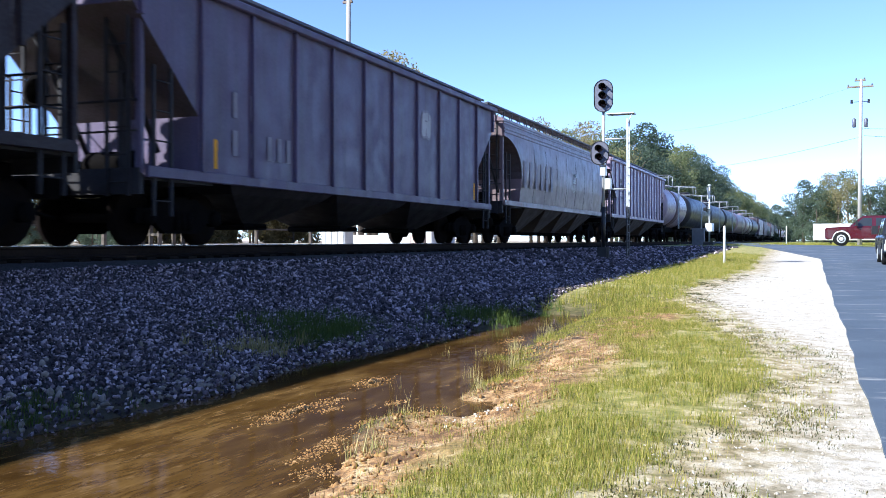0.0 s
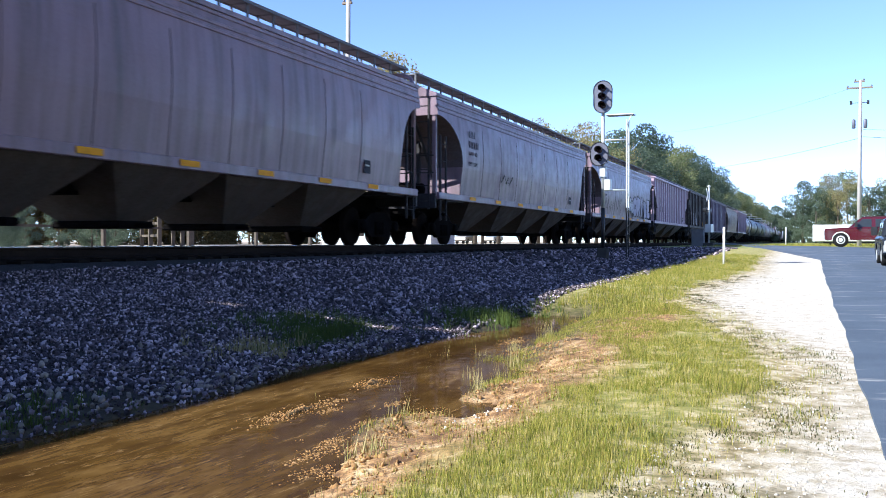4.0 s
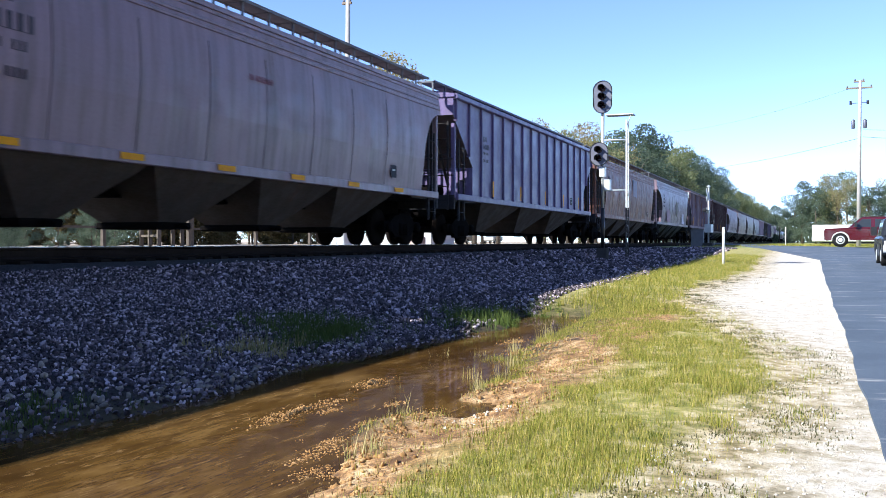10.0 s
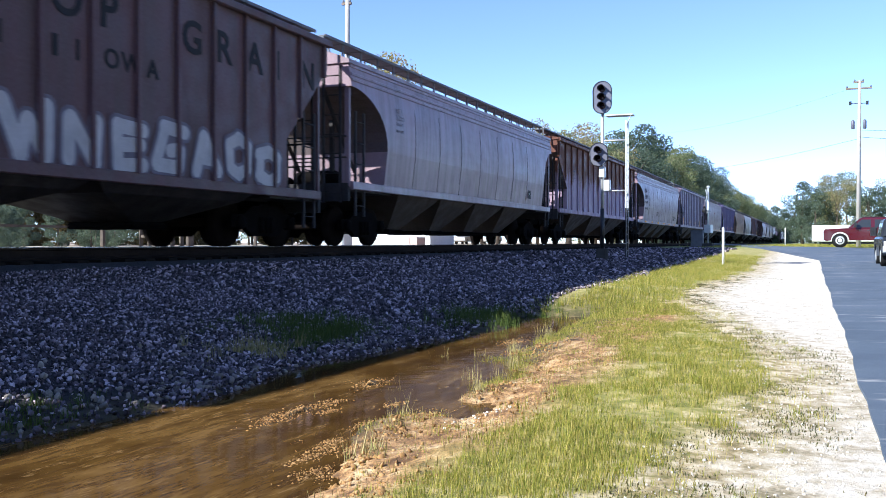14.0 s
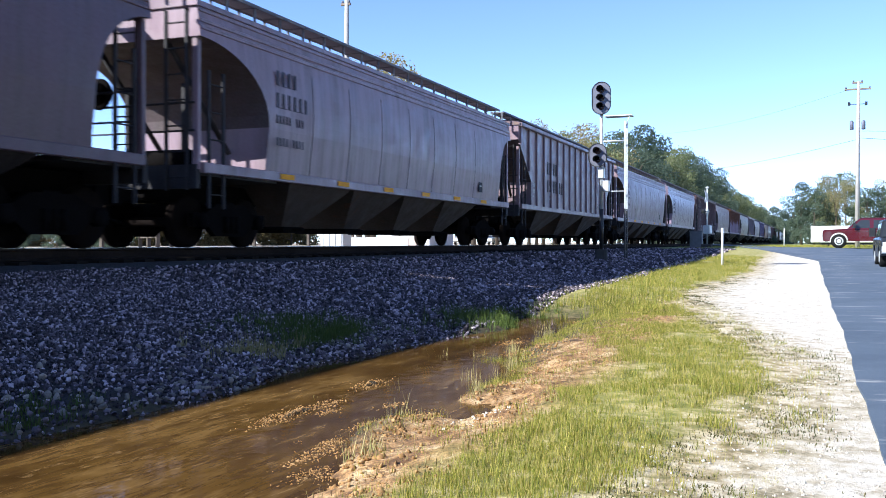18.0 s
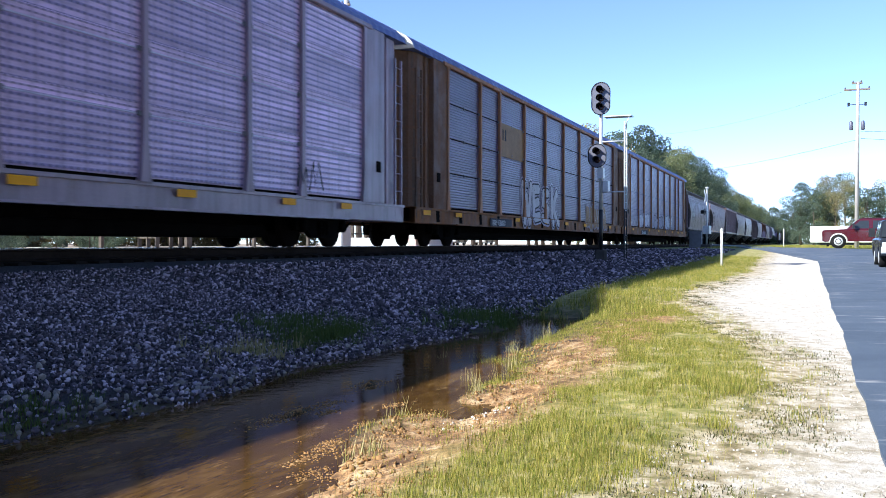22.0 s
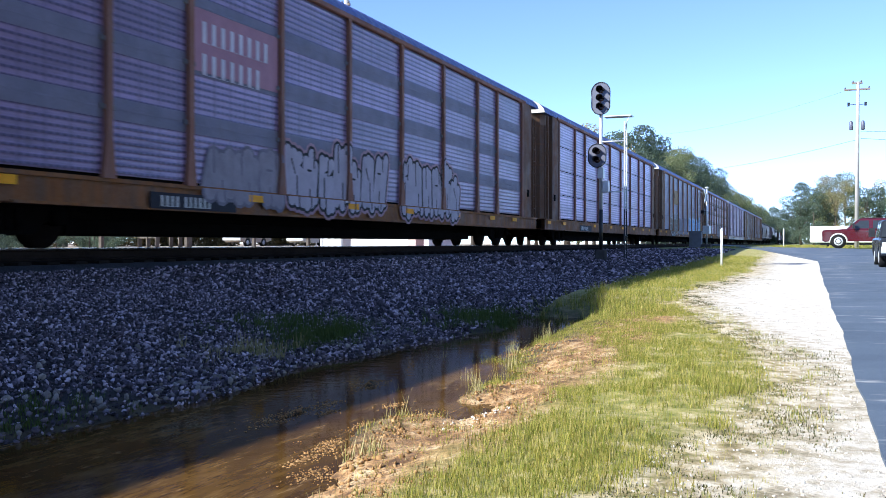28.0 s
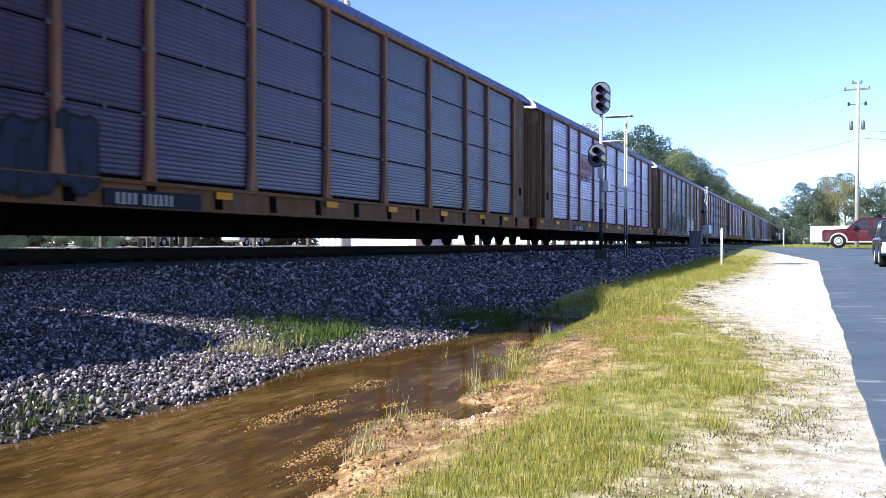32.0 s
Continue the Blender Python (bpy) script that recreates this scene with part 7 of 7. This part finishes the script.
for t in TREES.values():
    for o in list(t.children):
        bpy.data.objects.remove(o)
    bpy.data.objects.remove(t)


# ---- ballast, stones and grass ----
def stone_shapes(rng, n=6):
    """Angular stones: a squashed, cut icosahedron."""
    g = (1 + 5 ** 0.5) / 2
    v = np.array([(-1, g, 0), (1, g, 0), (-1, -g, 0), (1, -g, 0), (0, -1, g), (0, 1, g), (0, -1, -g), (0, 1, -g), (g, 0, -1), (g, 0, 1), (-g, 0, -1), (-g, 0, 1)], float)
    v /= np.linalg.norm(v[0])
    f = np.array([(0, 11, 5), (0, 5, 1), (0, 1, 7), (0, 7, 10), (0, 10, 11), (1, 5, 9), (5, 11, 4), (11, 10, 2), (10, 7, 6), (7, 1, 8), (3, 9, 4), (3, 4, 2), (3, 2, 6), (3, 6, 8), (3, 8, 9), (4, 9, 5), (2, 4, 11), (6, 2, 10), (8, 6, 7), (9, 8, 1)])
    return [v * rng.uniform(0.72, 1.2, (12, 1)) for _ in range(n)], f


def turns(rng, n):
    q = rng.normal(size=(n, 4))
    q /= np.linalg.norm(q, axis=1)[:, None]
    w, x, y, z = q.T
    return np.stack([np.stack([1 - 2 * (y * y + z * z), 2 * (x * y - z * w), 2 * (x * z + y * w)], 1), np.stack([2 * (x * y + z * w), 1 - 2 * (x * x + z * z), 2 * (y * z - x * w)], 1), np.stack([2 * (x * z - y * w), 2 * (y * z + x * w), 1 - 2 * (x * x + y * y)], 1)], 1)


def scatter_stones(rng, pos, size, flat=0.75):
    shapes, f = stone_shapes(rng)
    n = len(pos)
    pick = rng.integers(0, len(shapes), n)
    base = np.stack(shapes)[pick]
    base = base * (size[:, None, None] * np.stack([rng.uniform(0.75, 1.35, n), rng.uniform(0.75, 1.1, n), rng.uniform(0.55, 0.95, n) * flat], 1)[:, None, :])
    v = np.einsum("nij,nkj->nki", turns(rng, n), base) + pos[:, None, :]
    faces = f[None] + (np.arange(n) * 12)[:, None, None]
    return v.reshape(-1, 3), faces.reshape(-1, 3)


rs = np.random.default_rng(11)
# Near-black stones stand for shaded gaps; a violet cast of shade tints all.
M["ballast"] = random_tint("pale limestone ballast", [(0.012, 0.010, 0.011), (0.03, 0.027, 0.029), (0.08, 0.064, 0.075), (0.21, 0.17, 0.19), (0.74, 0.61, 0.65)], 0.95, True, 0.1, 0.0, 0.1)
M["ballastpart"] = random_tint("pale limestone ballast stone", [(0.07, 0.06, 0.05), (0.17, 0.145, 0.12), (0.42, 0.36, 0.30)], 0.9, False)
M["pebble"] = random_tint("white gravel stones", [(0.40, 0.345, 0.27), (0.60, 0.545, 0.47), (0.76, 0.715, 0.65)], 0.9)
M["clod"] = random_tint("red clay clods", [(0.16, 0.075, 0.022), (0.32, 0.17, 0.06), (0.50, 0.31, 0.14)], 0.95)
bed = thing("ballast", "pale crushed stone ballast sloping from the track to the ditch", "ballast", (0, 0, 0), kind="structure")


def spread(n, x0, x1, y0, y1, toe=0.0):
    x, y = rs.uniform(x0, x1, n), rs.uniform(y0, y1, n)
    if toe:
        lim = -4.02 + 0.16 * np.sin(y * 1.1) + 0.10 * np.sin(y * 2.7 + 1) + 0.75 * step(12.5, 15, y) - 1.2 * step(17, 30, y)
        bare = (y < 5.4) & (x > -4.95 + 0.25 * (y - 4.6)) & (rs.uniform(0, 1, n) < 0.72)
        keep = ~bare & (x < np.where(y < 13.5, -3.3, lim)) & (height(x, y) > WATER_Z - 0.035)
        x, y = x[keep], y[keep]
    return x, y


for y0, y1, dens, size in ((1.0, 11.0, 1180, 0.0195), (11.0, 24.0, 480, 0.030), (24.0, 60.0, 80, 0.06)):
    x, y = spread(int(dens * 5.6 * (y1 - y0)), -9.05, -4.0, y0, y1, 1.0)
    s = size * rs.uniform(0.55, 1.35, len(x))
    pos = np.stack([x, y, height(x, y) + s * rs.uniform(-0.2, 0.75, len(x))], 1)
    v, f = scatter_stones(rs, pos, s, 0.6)
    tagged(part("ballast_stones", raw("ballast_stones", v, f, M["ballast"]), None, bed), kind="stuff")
# The larger loose stones along the water's edge, one by one.
shapes, sf = stone_shapes(rs, 8)
meshes = [raw("stone", sh * np.array([1, 0.8, 0.6]), sf, M["ballastpart"]) for sh in shapes]
for i in range(280):
    y = float(rs.uniform(3.2, 9.5))
    x = -4.15 - abs(float(rs.normal(0, 0.6))) + 0.16 * math.sin(y * 1.1)
    k = float(rs.uniform(0.018, 0.044))
    o = part("stone", meshes[i % 8], None, bed)
    o.matrix_basis = pose(x, y, gz(x, y) + k * 0.35, *[float(a) for a in rs.uniform(0, 360, 3)]) @ Matrix.Scale(k, 4)

# Clay clods on the bank and gravel on the verge.
verge = thing("verge_gravel", "loose white gravel and clay clods on the verge", "gravel", (0, 0, 0), kind="structure")
x, y = rs.uniform(-3.4, -1.5, 9000), 2.5 + 9.5 * rs.uniform(0, 1, 9000) ** 1.3
zz = height(x, y)
keep = (zz > WATER_Z - 0.02) & (wavy(x * 1.3 + 4, y * 0.9) > -0.25)
x, y, zz = x[keep], y[keep], zz[keep]
s = 0.0045 * rs.uniform(0.4, 1.6, len(x)) ** 2.0
v, f = scatter_stones(rs, np.stack([x, y, zz + s * 0.3], 1), s)
tagged(part("clods", raw("clods", v, f, M["clod"]), None, verge), kind="stuff")
# Larger lumps of clay along the broken edge of the bank.
y = 3.0 + 7.5 * rs.uniform(0, 1, 1500) ** 1.2
x = np.interp(y, [3, 3.7, 4.3, 5.6, 6.0, 6.9, 8.2, 10.8], [-2.0, -2.05, -2.25, -2.5, -2.2, -2.35, -2.55, -2.95]) + np.abs(rs.normal(0, 0.22, 1500))
keep = (x < -1.5) & (wavy(x * 2.1 + 1, y * 1.7) > -0.15)
x, y = x[keep], y[keep]
s = 0.0085 * rs.uniform(0.4, 1.6, len(x)) ** 1.8
v, f = scatter_stones(rs, np.stack([x, y, height(x, y) + s * 0.15], 1), s, 0.6)
tagged(part("clay_lumps", raw("clay_lumps", v, f, M["clod"]), None, verge), kind="stuff")
# Small clay islands in the shallows.
iy, ix_ = [], []
for mx, my, k in ((-2.49, 4.33, 0.06), (-2.57, 4.76, 0.05), (-2.36, 4.58, 0.05), (-2.25, 5.0, 0.09), (-2.44, 5.58, 0.10), (-3.05, 5.6, 0.05), (-3.24, 5.2, 0.09), (-3.26, 5.5, 0.09), (-3.2, 5.85, 0.09), (-3.32, 6.84, 0.1), (-2.32, 4.08, 0.06), (-2.52, 4.57, 0.08), (-2.62, 5.28, 0.06), (-2.31, 5.55, 0.09), (-1.95, 5.5, 0.1), (-2.85, 9.36, 0.12), (-3.2, 10.3, 0.12), (-2.95, 13.3, 0.2), (-2.2, 4.1, 0.05), (-2.75, 6.0, 0.05)):
    n = int(2300 * k)
    ix_.append(rs.normal(mx, k * 0.6, n))
    iy.append(rs.normal(my, k * 1.5, n))
x, y = np.concatenate(ix_), np.concatenate(iy)
s = 0.006 * rs.uniform(0.3, 1.8, len(x))
v, f = scatter_stones(rs, np.stack([x, y, np.maximum(height(x, y), WATER_Z) - s * 0.15], 1), s, 0.5)
tagged(part("islands", raw("islands", v, f, M["clod"]), None, verge), kind="stuff")
x, y = rs.normal(-1.92, 0.09, 90), rs.normal(5.55, 0.18, 90)
s = 0.009 * rs.uniform(0.4, 1.6, len(x))
v, f = scatter_stones(rs, np.stack([x, y, height(x, y) + s * 0.2], 1), s)
tagged(part("white_stones", raw("white_stones", v, f, M["pebble"]), None, verge), kind="stuff")
y = 2.3 + rs.uniform(0, 1, 9000) ** 1.8 * 26
x = rs.uniform(-2.2, 0.4, 9000)
keep = x > -verge_edge(y) + 0.25 * wavy(x * 2, y * 2)
x, y = x[keep], y[keep]
s = 0.0045 * rs.uniform(0.5, 2.0, len(x)) * (1 + y * 0.02)
v, f = scatter_stones(rs, np.stack([x, y, height(x, y) + s * 0.3], 1), s)
tagged(part("gravel_stones", raw("gravel_stones", v, f, M["pebble"]), None, verge), kind="stuff")

M["grass"] = random_tint("spring grass blades", [(0.07, 0.12, 0.012), (0.17, 0.215, 0.022), (0.30, 0.31, 0.04), (0.44, 0.38, 0.07), (0.62, 0.49, 0.18)], 0.7, True, 0.1, 0.35)
M["weed"] = random_tint("dark green weeds", [(0.04, 0.07, 0.014), (0.07, 0.11, 0.02), (0.12, 0.15, 0.03)], 0.7, True, 0.2)
M["litter"] = random_tint("dull green and brown litter", [(0.05, 0.06, 0.02), (0.10, 0.11, 0.035), (0.15, 0.11, 0.06)], 0.8, True, 0.1)
M["straw"] = random_tint("straw and dead stalks", [(0.07, 0.04, 0.02), (0.16, 0.10, 0.05), (0.30, 0.26, 0.09), (0.52, 0.42, 0.24)], 0.85, True, 0.1)
M["dry"] = random_tint("dry straw stalks", [(0.34, 0.27, 0.12), (0.44, 0.36, 0.18), (0.25, 0.25, 0.07)], 0.8, True, 0.2)


def blades(cx, cy, per, radius, tall, wide, lift=0.0, base=None):
    """Tapered leaning blades around the clump centres."""
    n = len(cx) * per
    bx, by = np.repeat(cx, per) + rs.normal(0, 1, n) * np.repeat(radius, per), np.repeat(cy, per) + rs.normal(0, 1, n) * np.repeat(radius, per)
    bz = height(bx, by) - 0.01 if base is None else np.full(n, base)
    h = np.repeat(tall, per) * rs.uniform(0.45, 1.2, n)
    a, lean = rs.uniform(0, 6.283, n), rs.uniform(0.05, 0.6, n) * h
    wd = wide * rs.uniform(0.6, 1.3, n)
    dx, dy = np.cos(a), np.sin(a)
    b0 = np.stack([bx - dy * wd, by + dx * wd, bz], 1)
    b1 = np.stack([bx + dy * wd, by - dx * wd, bz], 1)
    t1 = np.stack([bx + dx * lean + dy * wd * 0.15, by + dy * lean - dx * wd * 0.15, bz + h], 1)
    t0 = np.stack([bx + dx * lean - dy * wd * 0.15, by + dy * lean + dx * wd * 0.15, bz + h], 1)
    return np.stack([b0, b1, t1, t0], 1).reshape(-1, 3), np.arange(4 * n).reshape(-1, 4)


turf = thing("grass", "patchy spring grass on the verge between ditch and gravel", "grass", (0, 0, 0), kind="stuff")


def clumps(n, x0, x1, y0, y1, power=1.0):
    y = y0 + rs.uniform(0, 1, n) ** power * (y1 - y0)
    x = rs.uniform(x0, x1, n)
    return x, y


# Near bank.
x, y = clumps(26000, -3.1, 0.1, 2.2, 15, 1.3)
patch = wavy(x * 1.1 + 2, y * 0.9 + 3) + wavy(x * 3.1, y * 2.7) * 0.6
chance = rs.uniform(0, 1, len(x))
inner = np.interp(y, [2, 5, 7, 9, 12, 15], [-1.5, -1.56, -1.52, -1.75, -2.9, -3.3])
lawn = (x < -verge_edge(y) + 0.14 * wavy(x * 2.1, y * 1.9)) & (x > inner + 0.15 * wavy(x, y * 1.4)) & (patch > -0.24 + 0.9 * (chance - 0.5))
lone = (chance < 0.085) & (x < -verge_edge(y) + 0.55) & (height(x, y) > -0.12)
rim = (chance < 0.6) & (x < -2.2 - 0.12 * (y - 7)) & (x > -3.1) & (y > 6.8) & (patch > -0.35)
keep = lawn | lone | rim
x, y = x[keep], y[keep]
tall = 0.05 * rs.uniform(0.4, 1.3, len(x)) * (1 + 0.6 * np.clip(wavy(x * 1.5 + 1, y * 1.3), 0, 1))
v, f = blades(x, y, 13, np.full(len(x), 0.034), tall, 0.0021)
part("near_grass", raw("near_grass", v, f, M["grass"]), None, turf)
# Low dark tufts and litter scattered over the gravel, in loose rows.
n = 2800
y = 3.0 + 24 * rs.uniform(0, 1, n) ** 1.4
x = -verge_edge(y) + np.abs(rs.normal(0, 0.46, n)) - 0.05
keep = (wavy(x * 1.7 + 5, y * 1.2) > 0.0) & (x < 0.2)
x, y = x[keep], y[keep]
v, f = blades(x, y, 16, np.full(len(x), 0.055), 0.018 * rs.uniform(0.5, 1.6, len(x)), 0.006)
part("gravel_tufts", raw("gravel_tufts", v, f, M["litter"]), None, turf)
# Dead stalks, straw and sparse blades on the clay bank.
n = 1500
y = 2.6 + 10 * rs.uniform(0, 1, n) ** 1.2
x = rs.uniform(-2.7, -1.5, n) - 0.35 * step(8, 11, y)
keep = height(x, y) > WATER_Z - 0.005
x, y = x[keep], y[keep]
v, f = blades(x, y, 4, np.full(len(x), 0.05), 0.035 * rs.uniform(0.3, 1.6, len(x)), 0.0028)
part("bank_litter", raw("bank_litter", v, f, M["straw"]), None, turf)
# Far bank towards the crossing.
x, y = clumps(9000, -6.0, -1.4, 13, 47, 1.3)
keep = (x < -verge_edge(y) + 0.2 * wavy(x, y * 0.5)) & (x > np.interp(y, [13, 16, 20, 28, 36, 47], [-2.9, -3.2, -4.0, -4.6, -4.8, -5.0]) + 0.3 * wavy(x, y)) & (wavy(x * 0.8, y * 0.6) > -0.5)
x, y = x[keep], y[keep]
v, f = blades(x, y, 14, np.full(len(x), 0.08), 0.085 * rs.uniform(0.4, 1.6, len(x)), 0.004)
part("far_grass", raw("far_grass", v, f, M["grass"]), None, turf)
x, y = clumps(2400, -9, 14, 68, 130, 1.0)
v, f = blades(x, y, 12, np.full(len(x), 0.3), 0.12 * rs.uniform(0.5, 1.4, len(x)), 0.02)
part("field_grass", raw("field_grass", v, f, M["grass"]), None, turf)


def weeds(name, cx, cy, rx, ry, n, tall, mat, label, wide=0.004, per=14):
    x, y = cx + rs.normal(0, rx, n), cy + rs.normal(0, ry, n)
    v, f = blades(x, y, per, np.full(n, 0.03), tall * rs.uniform(0.5, 1.4, n), wide)
    t = thing(name, label, "weeds", (0, 0, 0))
    part("foliage", raw("foliage", v, f, M[mat]), None, t)


weeds("weed_patch", -4.95, 9.0, 0.15, 0.5, 360, 0.09, "weed", "dark green weeds at the foot of the ballast")
weeds("weed_patch", -5.5, 9.4, 0.25, 0.5, 220, 0.10, "weed", "thin green weeds among ballast stones")
weeds("weed_patch", -4.2, 12.6, 0.3, 0.8, 420, 0.13, "weed", "green weeds at the end of the ditch")
weeds("weed_patch", -4.55, 4.3, 0.22, 0.4, 110, 0.06, "weed", "green weeds on the bare soil at the water's edge")
weeds("weed_patch", -4.95, 7.7, 0.2, 0.3, 40, 0.13, "dry", "yellowish grass among ballast stones above the water")
weeds("weed_patch", -3.3, 15.2, 0.3, 0.8, 120, 0.16, "grass", "yellowish grass at the end of the ditch")
for x, y, k in ((-3.42, 4.42, 0.14), (-2.94, 6.6, 0.26), (-3.46, 6.1, 0.2), (-2.75, 7.3, 0.3), (-2.35, 6.55, 0.22), (-3.45, 8.7, 0.3), (-3.1, 8.9, 0.25), (-2.9, 9.4, 0.26), (-2.45, 7.6, 0.25), (-2.6, 8.3, 0.3), (-3.3, 7.9, 0.2), (-2.55, 5.6, 0.2), (-2.2, 4.4, 0.2), (-2.9, 10.6, 0.3), (-3.2, 11.6, 0.3)):
    weeds("grass_tuft", x, y, 0.04, 0.05, 5, k * 0.62, "dry", "straw-coloured grass tuft standing in shallow water", 0.0032, 11)


# ---- movement ----
def motions():
    times = [0, 0.1] + [2 * i for i in range(1, 16)] + [31.9, 32]
    for car, y in TRAIN:
        walk(car, [(t, pose(TRACK_X, y + SPEED * t, RAIL_Z)) for t in times])
    for car, rows in BACK_CARS:
        walk(car, [(t, pose(-45, y, gz(-45, y), 0, 0, 90)) for t, y in rows])


motions()
